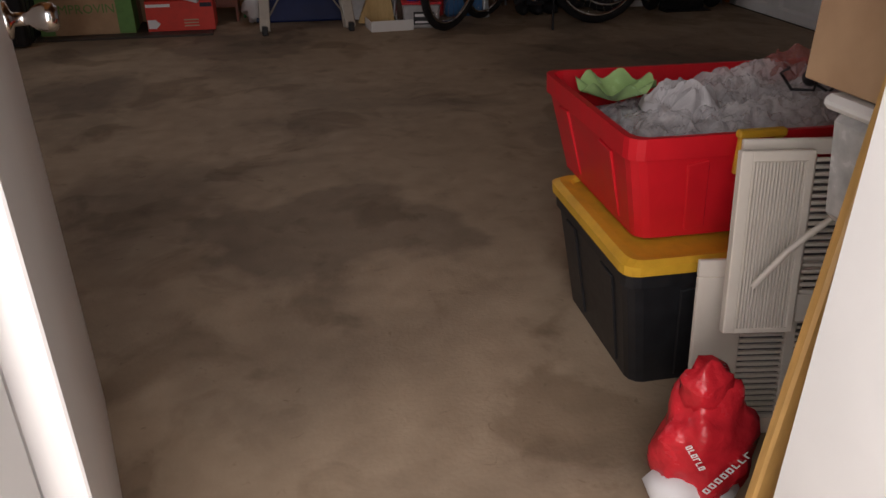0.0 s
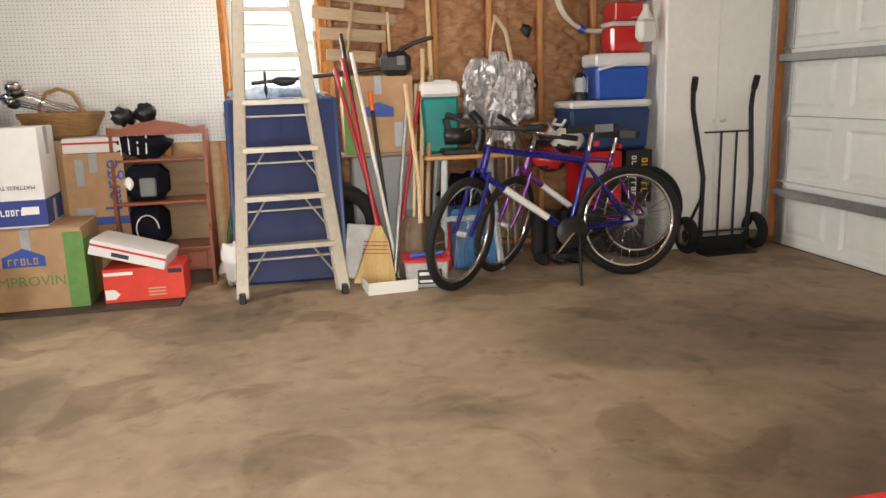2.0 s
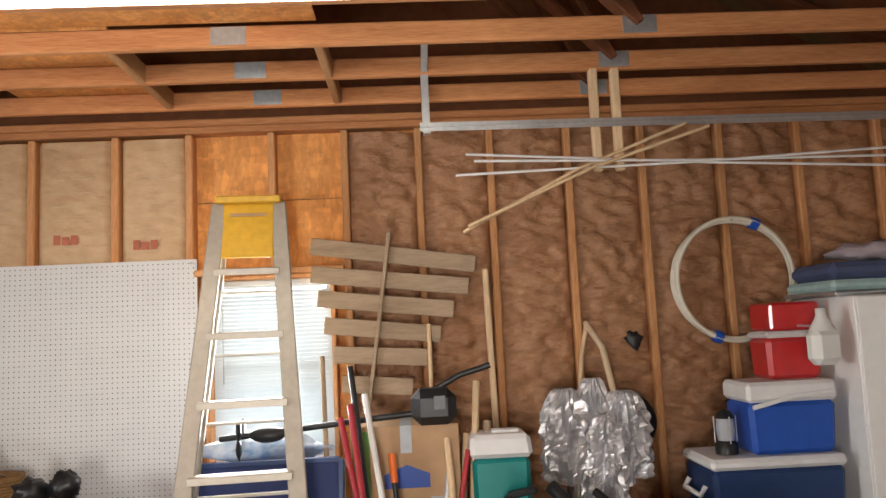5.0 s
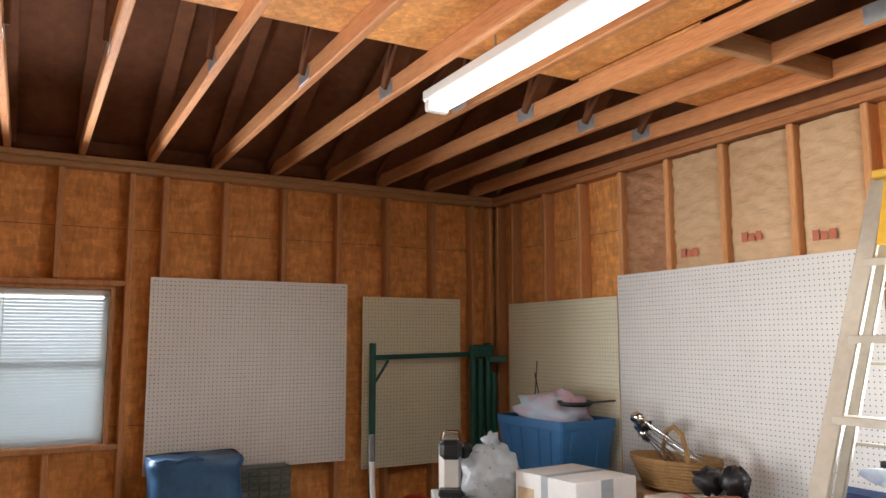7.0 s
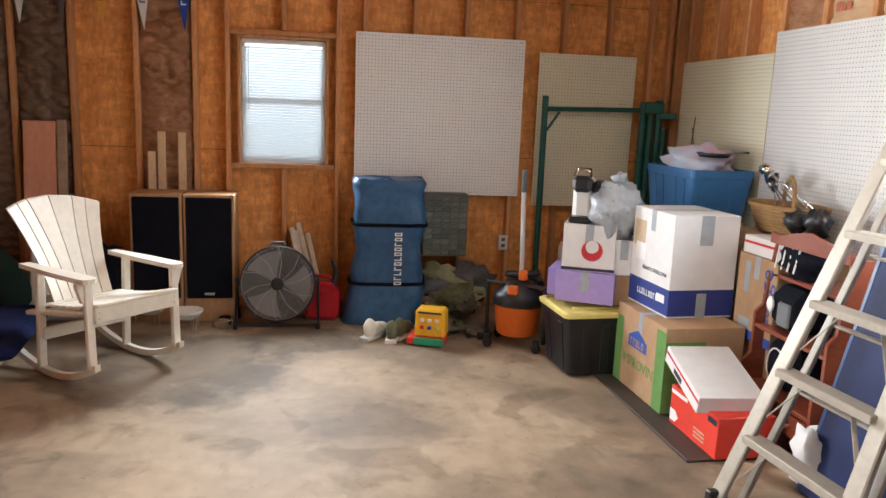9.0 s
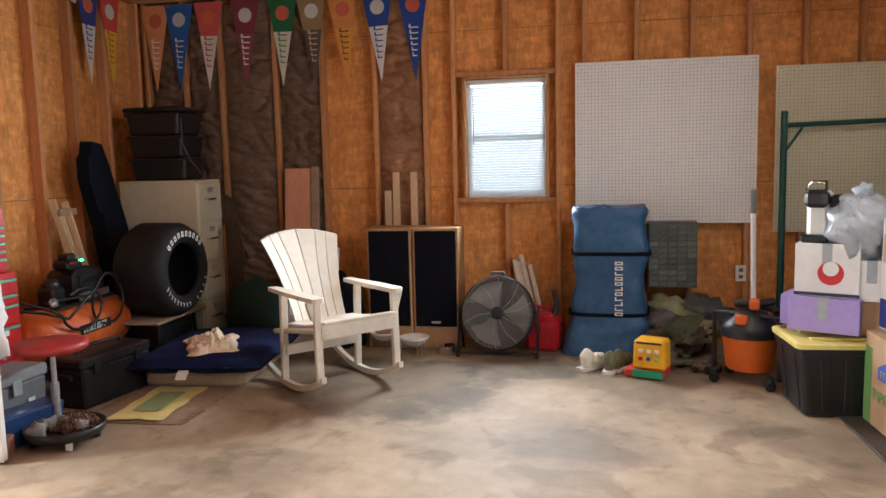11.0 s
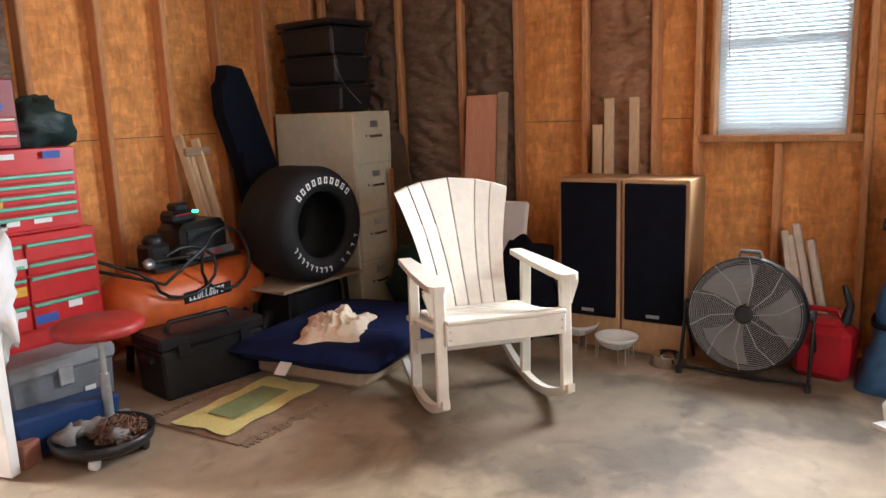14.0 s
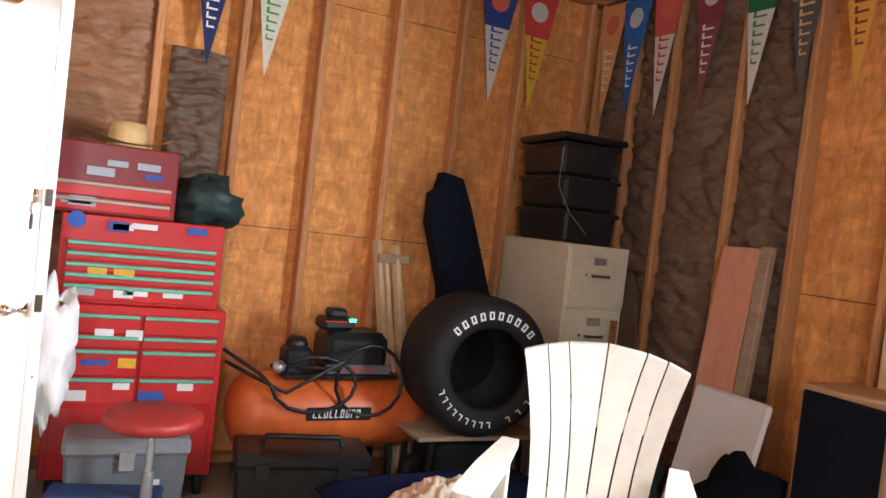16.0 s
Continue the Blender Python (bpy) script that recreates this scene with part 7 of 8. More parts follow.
for sx in (-1, 1):
    part("front_rail", Geo().bar(lp(sx * lw(0), 0), lp(sx * lw(SL), SL - 0.03), 0.028, 0.075, up=(1, 0, 0)), ALU, ld)
    part("rear_rail", Geo().bar(lp(sx * (lw(0) - 0.015), 0.02, 0.11), lp(sx * (lw(SL) - 0.02), SL - 0.08, 0.07), 0.022, 0.04, up=(1, 0, 0)), ALU, ld)
    part("foot", Geo().box((sx * 0.305, 0.0, 0.03), (0.04, 0.09, 0.06), b=0.006), BLACK, ld)
for k in range(1, 8):
    s = k * 0.305
    w = lw(s)
    part("step", Geo().box((0, 0, 0), (2 * w - 0.03, 0.08, 0.022), Matrix.Translation(lp(0, s, 0)), b=0.003).box((0, 0, 0), (2 * w - 0.03, 0.003, 0.028), Matrix.Translation(Vector(lp(0, s, 0)) + Vector((0, -0.041, -0.006))), b=0.001), ALU, ld)
    part("rear_rung", Geo().bar(lp(-w + 0.01, s - 0.06, 0.11), lp(w - 0.01, s - 0.06, 0.11), 0.025, 0.012), ALU, ld)
    if k <= 3:
        for sx in (-1, 1):
            part("brace", Geo().bar(lp(sx * (w - 0.02), s - 0.20, 0.01), lp(sx * (w - 0.14), s - 0.02, 0.01), 0.018, 0.005), ALU, ld)
part("top_cap", Geo().box((0, 0, 0), (0.30, 0.20, 0.035), Matrix.Translation(lp(0, SL, 0.04)), b=0.006), YELLOW, ld, "yellow plastic top cap")
part("cap_face", Geo().box((0, 0, 0), (0.235, 0.012, 0.30), Matrix.Translation(lp(0, SL - 0.17, -0.01)) @ pose(0, 0, 0, -math.degrees(tilt), 0, 0), b=0.004), YELLOW, ld, "yellow label plate")
part("print", Geo().box((0, 0, 0), (0.17, 0.003, 0.018), Matrix.Translation(lp(0, SL - 0.10, -0.018)) @ pose(0, 0, 0, -math.degrees(tilt), 0, 0), b=0.001), CARD, ld)
bm = thing("folding_mat", "tall navy vinyl folding mat leaning behind the ladder", "gym mat", (0.19, 6.20, 0.0), 0)
for k, x in enumerate((-0.0,)):
    o = part("mat_panel", Geo().box((0, 0, 0.60), (0.70, 0.05, 1.20), b=0.012), BLUE_MAT, bm)
    o.matrix_basis = pose(0.0, 0, 0, -13, 0, 0)
    o = part("edge_binding", Geo().bar((-0.35, -0.02, 0.0), (-0.35, -0.02, 1.2), 0.03, 0.055).bar((0.35, -0.02, 0.0), (0.35, -0.02, 1.2), 0.03, 0.055).bar((-0.35, -0.02, 1.195), (0.35, -0.02, 1.195), 0.055, 0.03), NAVY, bm)
    o.matrix_basis = pose(0.0, 0.02, 0, -13, 0, 0)
solid("plastic_bag", Geo().blob((0, 0, 0.14), (0.09, 0.10, 0.15), 0.35, 16, 12, 3, 2.5), CARD_WHITE, "white plastic sack on the floor beside the mat", "plastic bag", (-0.17, 6.26, 0.0))
solid("newspaper_heap", Geo().blob((0, 0, 0.045), (0.26, 0.10, 0.055), 0.4, 20, 10, 3, 5.0), mat("blue_white_print", (0.65, 0.68, 0.72), 0.4, rgb2=(0.18, 0.35, 0.60), scale=9), "pile of blue and white wrapped papers on the mat", "papers", (0.18, 6.62, 1.17))
tmo = thing("trolling_motor", "black electric boat motor with a long pole and propeller", "boat motor", (0.96, 6.46, 1.315), 0)
part("head", Geo().box((0, 0, 0.07), (0.20, 0.16, 0.16), b=0.04), BLACK, tmo)
part("dial", Geo().span(0.0, -0.083, 0.06, 0.05, -0.079, 0.12, b=0.001), GREY_PLASTIC, tmo)
part("tiller", Geo().tube([(-0.05, 0, 0.11), (0.12, 0, 0.20), (0.26, -0.02, 0.24)], 0.014, 8), BLACK, tmo)
part("pole", Geo().tube([(-0.10, 0, 0.04), (-0.95, 0, -0.03)], 0.014, 8), BLACK, tmo)
part("motor", Geo().blob((-0.74, 0, -0.02), (0.085, 0.035, 0.035), 0.05, 12, 8, 1), BLACK, tmo)
for k in range(3):
    part("propeller_blade", Geo().blob((-0.86, 0.055 * math.cos(k * 2.09), -0.02 + 0.055 * math.sin(k * 2.09 + 0.5)), (0.012, 0.035, 0.045), 0.2, 10, 6, k), BLACK, tmo)

# slatted pallet fixed over the window's right-hand studs
pl = thing("pallet", "weathered slatted pallet fixed to the studs", "pallet", (0.40, 6.90, 0.0), 0)
for x0, z0, x1, z1 in ((-0.02, 2.168, 0.81, 2.043), (-0.02, 2.025, 0.77, 1.933), (0.01, 1.902, 0.69, 1.821), (0.04, 1.767, 0.62, 1.699), (0.08, 1.621, 0.55, 1.587), (0.12, 1.475, 0.47, 1.445)):
    part("slat", Geo().bar((x0, -0.07, z0), (x1, -0.07, z1), 0.085, 0.018, up=(0, 1, 0)), PALLET, pl)
part("batten", Geo().bar((0.38, -0.09, 2.22), (0.25, -0.09, 1.36), 0.045, 0.02), PALLET, pl)
part("batten", Geo().bar((0.86, -0.03, 2.02), (0.88, -0.03, 1.05), 0.045, 0.03), RAW_WOOD, pl)


# ---- north wall, from the ladder to the garage door ----
solid("car_tyre", Geo().lathe([(0.20, -0.08), (0.27, -0.09), (0.30, -0.06), (0.31, 0), (0.30, 0.06), (0.27, 0.09), (0.20, 0.08), (0.20, -0.08)], 32, pose(0, 0, 0, 90)), RUBBER, "black tyre standing behind the ladder", "tyre", (0.50, 6.42, 0.31), 10)
gp = thing("grey_case", "flat grey plastic case standing under the carton", "case", (0.86, 6.55, 0.0), 0)
part("case_body", Geo().box((0, 0, 0.39), (0.46, 0.26, 0.78), b=0.015), mat("mid_grey_plastic", (0.22, 0.23, 0.24), 0.5, var=0.1), gp)
bx = carton("moving_box", "brown moving box with a dark blue mark", 0.47, 0.36, 0.51, (0.83, 6.60, 0.80), 0, CARD, True)
part("logo_shape", Geo().prism([(-0.10, 0.24), (0.10, 0.24), (0.10, 0.30), (0.0, 0.34), (-0.10, 0.30)], 0.0012, pose(0.0, -0.1802, 0, 90)), BLUE_INK, bx, "dark blue house-shaped mark")
part("tape", Geo().span(0.10, -0.182, 0.04, 0.16, -0.1805, 0.20, b=0.0003), TAPE, bx)
part("print", Geo().span(-0.236, -0.182, 0.0, -0.16, -0.1805, 0.49, b=0.0003), CARD_GREEN, bx)
part("shelf_ledge", Geo().span(-0.26, -0.18, -0.02, 0.30, 0.16, -0.002), PALLET, bx)
HANDLE_RED = mat("red_lacquered_handle", (0.34, 0.02, 0.03), 0.4, var=0.15)


def longtool(name, label, a, b, r, material, tip=None, group="long-handled tools"):
    o = thing(name, label, name.replace("_", " "), a, 0, group)
    v = Vector(b) - Vector(a)
    part("handle", Geo().tube([(0, 0, 0.0), tuple(v)], r, 8), material, o)
    return o, v


for k, (nm, lb, a, b, r, mt) in enumerate((
        ("broom", "black tool handle leaning on the carton", (0.78, 6.08, 0.0), (0.60, 6.38, 1.58), 0.013, BLACK),
        ("broom", "white metal broom handle leaning on the carton", (0.88, 6.10, 0.0), (0.66, 6.36, 1.46), 0.013, WHITE),
        ("rake", "red lacquered handle leaning on the carton", (0.82, 6.0, 0.10), (0.55, 6.38, 1.36), 0.014, HANDLE_RED),
        ("rake", "slim dark handle with an orange grip", (0.86, 6.14, 0.0), (0.77, 6.34, 1.18), 0.012, BLACK),
        ("broom", "grey steel handle leaning to the side", (0.84, 6.02, 0.05), (1.02, 6.36, 1.16), 0.013, STEEL),
        ("rake", "dark red handle crossing the others", (0.85, 6.06, 0.05), (1.10, 6.36, 1.20), 0.013, HANDLE_RED),
        ("pole", "long pale wooden pole leaning on the wall", (1.02, 6.10, 0.0), (1.16, 6.52, 1.48), 0.016, RAW_WOOD),
        ("pole", "long pale wooden pole leaning on the wall", (0.98, 6.14, 0.0), (1.10, 6.50, 1.25), 0.014, RAW_WOOD),
        ("pole", "weathered wooden pole leaning on the wall", (1.06, 6.08, 0.0), (1.20, 6.50, 1.30), 0.018, PALLET),
        ("pole", "thin bamboo pole standing tall against the wall", (0.94, 6.30, 0.0), (0.96, 6.78, 1.75), 0.010, RAW_WOOD),
        ("pole", "thin wooden stake against the wall", (0.52, 6.25, 0.0), (0.44, 6.70, 1.62), 0.012, PALLET))):
    o, v = longtool(nm, lb, a, b, r, mt)
    if k == 3:
        part("grip", Geo().tube([tuple(v * 0.92), tuple(v * 1.02)], 0.016, 8), ORANGE, o, "orange grip")
gsh = thing("garden_stake", "green plastic stake leaning beside the shelf", "stake", (-0.22, 6.45, 0.3), 0)
part("stake", Geo().tube([(-0.05, 0.0, -0.3), (0.10, 0.10, 0.55)], 0.011, 7), GREEN_CAN, gsh)
sp = thing("snow_shovel", "brown steel scoop shovel standing on its blade", "shovel", (1.03, 6.04, 0.0), 0)
part("blade", Geo().sheet(12, 10, lambda u, v: ((u - 0.5) * (0.32 - 0.12 * max(0, v - 0.7) / 0.3), -0.05 + 0.08 * v + 0.04 * (2 * u - 1) ** 2 + 0.012 * abs(math.cos(u * 9.42)), 0.02 + 0.38 * v)).sheet(12, 10, lambda u, v: ((0.5 - u) * (0.32 - 0.12 * max(0, v - 0.7) / 0.3), -0.045 + 0.08 * v + 0.04 * (2 * u - 1) ** 2, 0.02 + 0.38 * v)), BROWN_METAL, sp)
part("handle", Geo().tube([(0, 0.03, 0.36), (0.01, 0.10, 0.62), (-0.02, 0.35, 1.25)], 0.016, 8), RAW_WOOD, sp)
br = thing("broom", "old corn broom standing on its bristles", "broom", (0.72, 5.98, 0.0), 0)
part("bristles", Geo().prism([(-0.15, 0.02), (0.12, 0.0), (0.085, 0.26), (0.04, 0.38), (0.0, 0.38), (-0.06, 0.24)], 0.06, pose(0, 0.03, 0, 90)), STRAW, br)
g = Geo()
for z, w in ((0.20, 0.085), (0.225, 0.08), (0.25, 0.075), (0.275, 0.07)):
    g.bar((-w + 0.0, -0.036, z + 0.012), (w, -0.036, z), 0.005, 0.004).bar((-w, 0.034, z), (w, 0.034, z), 0.005, 0.004)
part("stitching", g, HANDLE_RED, br)["kind"] = "stuff"
part("handle", Geo().tube([(0.02, 0, 0.37), (-0.12, 0.34, 1.42)], 0.014, 8), HANDLE_RED, br)
dp = thing("dustpan", "white plastic long dustpan lying on the floor", "dustpan", (0.78, 5.82, 0.0), 6)
part("pan", Geo().span(-0.15, -0.10, 0.0, 0.15, 0.16, 0.006).span(-0.15, -0.11, 0.0, 0.15, -0.10, 0.075).span(-0.155, -0.11, 0.0, -0.147, 0.12, 0.07).span(0.147, -0.11, 0.0, 0.155, 0.12, 0.07), WHITE, dp)
part("grip", Geo().bar((0, 0.16, 0.02), (0.02, 0.26, 0.22), 0.05, 0.03), WHITE, dp)
sp2 = thing("dustpan", "grey dustpan standing behind the broom", "dustpan", (0.63, 6.08, 0.0), 0)
part("pan", Geo().box((0, 0, 0.19), (0.24, 0.03, 0.36), pose(0, 0, 0, -14, 8, 0), b=0.008), mat("pale_grey_plastic", (0.42, 0.42, 0.42), 0.5), sp2)
tub = thing("plastic_tub", "clear tub of tools with a red rim", "tub", (1.02, 5.86, 0.0), -5)
part("tub_body", Geo().box((0, 0, 0.085), (0.27, 0.20, 0.17), b=0.012, taper=0.9), mat("cloudy_plastic", (0.42, 0.42, 0.42), 0.35), tub)
part("rim", Geo().box((0, 0, 0.178), (0.29, 0.22, 0.018), b=0.005), RED, tub)
part("label", Geo().span(-0.06, -0.102, 0.03, 0.09, -0.098, 0.12, b=0.001), BLACK, tub)
part("label_print", Geo().span(-0.05, -0.104, 0.085, 0.08, -0.1022, 0.105, b=0.0003).span(-0.05, -0.104, 0.04, 0.08, -0.1022, 0.055, b=0.0003), WHITE_INK, tub)
part("tool", Geo().tube([(-0.10, -0.03, 0.195), (0.10, -0.05, 0.215)], 0.014, 8), BLUE, tub)

# folding workbench
wb = thing("work_bench", "folding workbench with a wooden top and grey steel legs", "workbench", (1.38, 6.34, 0.0), 0)
part("bench_top", Geo().span(-0.29, -0.20, 0.755, 0.29, -0.01, 0.78).span(-0.29, 0.01, 0.755, 0.29, 0.20, 0.78), mat("varnished_ply", (0.52, 0.28, 0.11), 0.45, var=0.12, stretch=(0.5, 5, 5)), wb)
for s in (-1, 1):
    part("leg", Geo().bar((s * 0.20, -0.24, 0.0), (s * 0.15, -0.12, 0.755), 0.045, 0.03), mat("grey_blue_steel", (0.42, 0.47, 0.48), 0.4, 0.3) if s < 0 else bpy.data.materials["grey_blue_steel"], wb)
    part("leg", Geo().bar((s * 0.20, 0.20, 0.0), (s * 0.15, 0.12, 0.755), 0.045, 0.03), bpy.data.materials["grey_blue_steel"], wb)
part("crossbar", Geo().bar((-0.19, -0.19, 0.36), (0.19, -0.19, 0.36), 0.03, 0.035), bpy.data.materials["grey_blue_steel"], wb)
solid("storage_bin", Geo().box((0, 0, 0.21), (0.34, 0.26, 0.42), b=0.02, taper=0.9), BLUE_TOTE, "blue plastic bin under the workbench", "storage bin", (1.42, 6.28, 0.0))
solid("storage_bin", Geo().box((0, 0, 0.16), (0.12, 0.24, 0.32), b=0.015), RED_PAINT, "red box beside the blue bin", "box", (1.20, 6.32, 0.0))
solid("tool_bag", Geo().blob((0, 0, 0.10), (0.20, 0.14, 0.12), 0.25, 14, 9, 4), BLACK_MAT, "black tool bag on the bin under the bench", "tool bag", (1.42, 6.36, 0.42))
cl = thing("cooler", "teal drink cooler with a white lid on the workbench", "cooler", (1.24, 6.44, 0.78), 0)
part("cooler_body", Geo().box((0, 0, 0.19), (0.25, 0.20, 0.38), b=0.02), TEAL, cl)
part("lid", Geo().box((0, 0, 0.43), (0.26, 0.21, 0.10), b=0.02, taper=1.06), CARD_WHITE, cl)
part("handle", Geo().span(-0.03, -0.03, 0.478, 0.09, 0.03, 0.492), CARD_WHITE, cl)
gr = thing("bench_grinder", "black bench tool with a curved guard", "bench grinder", (1.33, 6.26, 0.78), 0)
part("base_plate", Geo().box((0, 0, 0.02), (0.22, 0.14, 0.04), b=0.008), BLACK, gr)
part("motor", Geo().lathe([(0.001, -0.09), (0.055, -0.085), (0.055, 0.085), (0.001, 0.09)], 18, pose(0, 0, 0.12, 0, 90, 0)), DARK_METAL, gr)
part("guard", Geo().tube([(0.13, 0, 0.02), (0.16, 0, 0.12), (0.15, 0, 0.22), (0.10, 0, 0.27)], 0.03, 10), BLACK, gr)
part("arm", Geo().bar((-0.05, 0, 0.12), (-0.08, 0, 0.24), 0.05, 0.04).bar((-0.08, 0, 0.24), (0.04, 0, 0.26), 0.03, 0.03), BLACK, gr)

# silver wrapped folding chairs
sc = thing("wrapped_chairs", "folding chairs wrapped in silver foil bags hanging at a stud", "folding chairs", (1.72, 6.62, 0.0), 0)


def draped(x, y, z0, z1, r, seed):
    """A foil wrap hanging in sharp vertical folds, gathered at the top."""
    def fn(u, v):
        a = u * 2 * math.pi
        p = Vector((math.cos(a) * 1.6, math.sin(a) * 1.6, v * 1.5 + seed * 4.7))
        fold = 1 - 2.2 * abs(noise.noise(p * 1.8)) - 0.8 * abs(noise.noise(p * 4.1 + Vector((0, 0, v * 5))))
        rr = r * (0.35 + 0.65 * min(1, (1 - v) * 3.2) ** 0.6) * (0.75 + 0.42 * fold)
        return (x + 1.15 * rr * math.cos(a), y + 0.85 * rr * math.sin(a), z0 + (z1 - z0) * v - (1 - v) * 0.05 * noise.noise(Vector((a, seed, 0))))
    return Geo().sheet(44, 30, fn, smooth=False)


for k, (x, y, z0, z1, r) in enumerate(((-0.14, 0.0, 1.00, 1.42, 0.105), (0.0, 0.02, 0.82, 1.46, 0.095), (0.13, -0.02, 1.00, 1.40, 0.105), (0.03, -0.07, 0.95, 1.30, 0.08))):
    part("foil_bag", draped(x, y, z0, z1, r, k + 3), SILVER_BAG, sc)
for k, x in enumerate((-0.17, -0.12, -0.07, -0.02, 0.05, 0.10, 0.15)):
    part("tube_leg", Geo().tube([(x, -0.02 - 0.02 * (k % 2), 0.0), (x * 0.8, 0.0, 1.15)], 0.011, 7), ALU if k % 3 else GREY_PLASTIC, sc)
part("hanging_cord", Geo().tube([(0.10, 0.0, 1.38), (0.07, 0.05, 1.60), (0.03, 0.20, 1.72)], 0.016, 7), TAN, sc)
part("strap", Geo().tube([(0.04, 0.22, 1.72), (0.0, 0.2, 1.56), (-0.04, 0.1, 1.40)], 0.012, 6), RAW_WOOD, sc)
solid("round_tin", Geo().lathe([(0.001, -0.02), (0.14, -0.02), (0.145, 0), (0.14, 0.02), (0.001, 0.02)], 24, pose(0, 0, 0, 90)), BLACK, "black round pan hanging at the wall", "pan", (1.93, 6.82, 1.22))
for x, z in ((2.02, 1.62),):
    solid("pipe_stub", Geo().blob((0, 0, 0), (0.045, 0.03, 0.05), 0.3, 10, 7, 3), BLACK, "black foam plug in the insulation", "plug", (x, 6.93, z))


# bicycles: local x runs back from the front wheel, z up
def wheel(parent, x, turn=None, rim_mat=None, r=0.33):
    m = (turn or Matrix.Identity(4)) @ pose(x, 0, r)
    w = part("wheel", Geo().lathe([(0.014, -0.03), (0.018, -0.02), (0.018, 0.02), (0.014, 0.03)], 12, m @ pose(0, 0, 0, 90)), STEEL, parent)
    circ = [k * math.pi / 20 for k in range(40)]
    part("tyre", Geo().tube([((r - 0.024) * math.cos(a), 0, (r - 0.024) * math.sin(a)) for a in circ], 0.024, 9, closed=True, m=m), RUBBER, w)
    part("rim", Geo().tube([((r - 0.053) * math.cos(a), 0, (r - 0.053) * math.sin(a)) for a in circ], 0.011, 7, closed=True, m=m), rim_mat or CHROME, w)
    g = Geo()
    for k in range(28):
        a = k * 2 * math.pi / 28
        b = a + (0.5 if k % 2 else -0.5)
        s = 0.022 if k % 4 < 2 else -0.022
        g.tube([(0.016 * math.cos(b), s, 0.016 * math.sin(b)), ((r - 0.056) * math.cos(a), 0, (r - 0.056) * math.sin(a))], 0.0012, 3, m=m, caps=False)
    part("spoke", g, CHROME, w, "thin steel spokes")["kind"] = "stuff"
    return w


def bicycle(label, place, rz, lean, paint, steer, seat_mat=None):
    b = thing("bicycle", label, "bicycle", place, rz, "bicycles", lean)
    bb, seat, head, headb, rear = Vector((0.60, 0, 0.29)), Vector((0.73, 0, 0.76)), Vector((0.15, 0, 0.82)), Vector((0.105, 0, 0.66)), Vector((0.97, 0, 0.33))
    mm = mh = Matrix.Translation(headb) @ Matrix.Rotation(radians(steer), 4, (head - headb).normalized()) @ Matrix.Translation(-headb)
    wheel(b, -0.05, mm)
    wheel(b, 0.97)
    part("frame", Geo().tube([tuple(bb), tuple(seat)], 0.016, 10).tube([tuple(head + Vector((-0.005, 0, -0.02))), tuple(seat - Vector((0.015, 0, 0.06)))], 0.017, 10).tube([tuple(headb), tuple(bb)], 0.019, 10).tube([tuple(head), tuple(headb)], 0.021, 10)
         .tube([tuple(bb), (0.97, 0.055, 0.33)], 0.010, 8).tube([tuple(bb), (0.97, -0.055, 0.33)], 0.010, 8).tube([tuple(seat - Vector((0.02, 0, 0.07))), (0.97, 0.055, 0.33)], 0.009, 8).tube([tuple(seat - Vector((0.02, 0, 0.07))), (0.97, -0.055, 0.33)], 0.009, 8), paint, b)
    part("fork", Geo().tube([(0.10, 0.05, 0.68), (0.02, 0.055, 0.45), (-0.05, 0.05, 0.33)], 0.013, 8, m=mm).tube([(0.10, -0.05, 0.68), (0.02, -0.055, 0.45), (-0.05, -0.05, 0.33)], 0.013, 8, m=mm).bar((0.10, -0.06, 0.68), (0.10, 0.06, 0.68), 0.03, 0.03), paint, b)
    part("decal", Geo().tube([tuple(headb.lerp(bb, 0.25)), tuple(headb.lerp(bb, 0.75))], 0.0205, 8), WHITE_INK, b, "white lettering band")
    part("stem", Geo().tube([(0.15, 0, 0.82), (0.17, 0, 0.90), (0.09, 0, 0.93)], 0.015, 8, m=mh), CHROME, b)
    part("handlebar", Geo().tube([(0.18, -0.30, 0.955), (0.11, -0.12, 0.935), (0.09, 0, 0.93), (0.11, 0.12, 0.935), (0.18, 0.30, 0.955)], 0.012, 8, m=mh), BLACK, b)
    for s in (-1, 1):
        part("grip", Geo().tube([(0.18, s * 0.30, 0.955), (0.148, s * 0.20, 0.948)], 0.018, 8, m=mh), RUBBER, b)
        part("brake_lever", Geo().bar((0.10, s * 0.15, 0.93), (0.09, s * 0.26, 0.915), 0.012, 0.008), CHROME, b)
        part("brake_cable", Geo().tube([(0.10, s * 0.14, 0.93), (0.02, s * 0.08, 0.98), (0.06, s * 0.02, 0.86), (0.13, 0, 0.76)], 0.003, 5, m=mh), BLACK, b)
    part("seat_post", Geo().tube([tuple(seat), (0.755, 0, 0.87)], 0.013, 8), CHROME, b)
    part("saddle", Geo().prism([(-0.15, -0.02), (-0.15, 0.02), (0.0, 0.035), (0.09, 0.08), (0.13, 0.07), (0.13, -0.07), (0.09, -0.08), (0.0, -0.035)], 0.045, pose(0.76, 0, 0.865)), seat_mat or BLACK, b)
    part("chainring", Geo().lathe([(0.001, -0.004), (0.09, -0.004), (0.095, 0), (0.09, 0.004), (0.001, 0.004)], 24, pose(0.60, -0.05, 0.29, 90)), DARK_METAL, b)
    part("crank", Geo().bar((0.60, -0.065, 0.29), (0.49, -0.075, 0.17), 0.02, 0.012), CHROME, b)
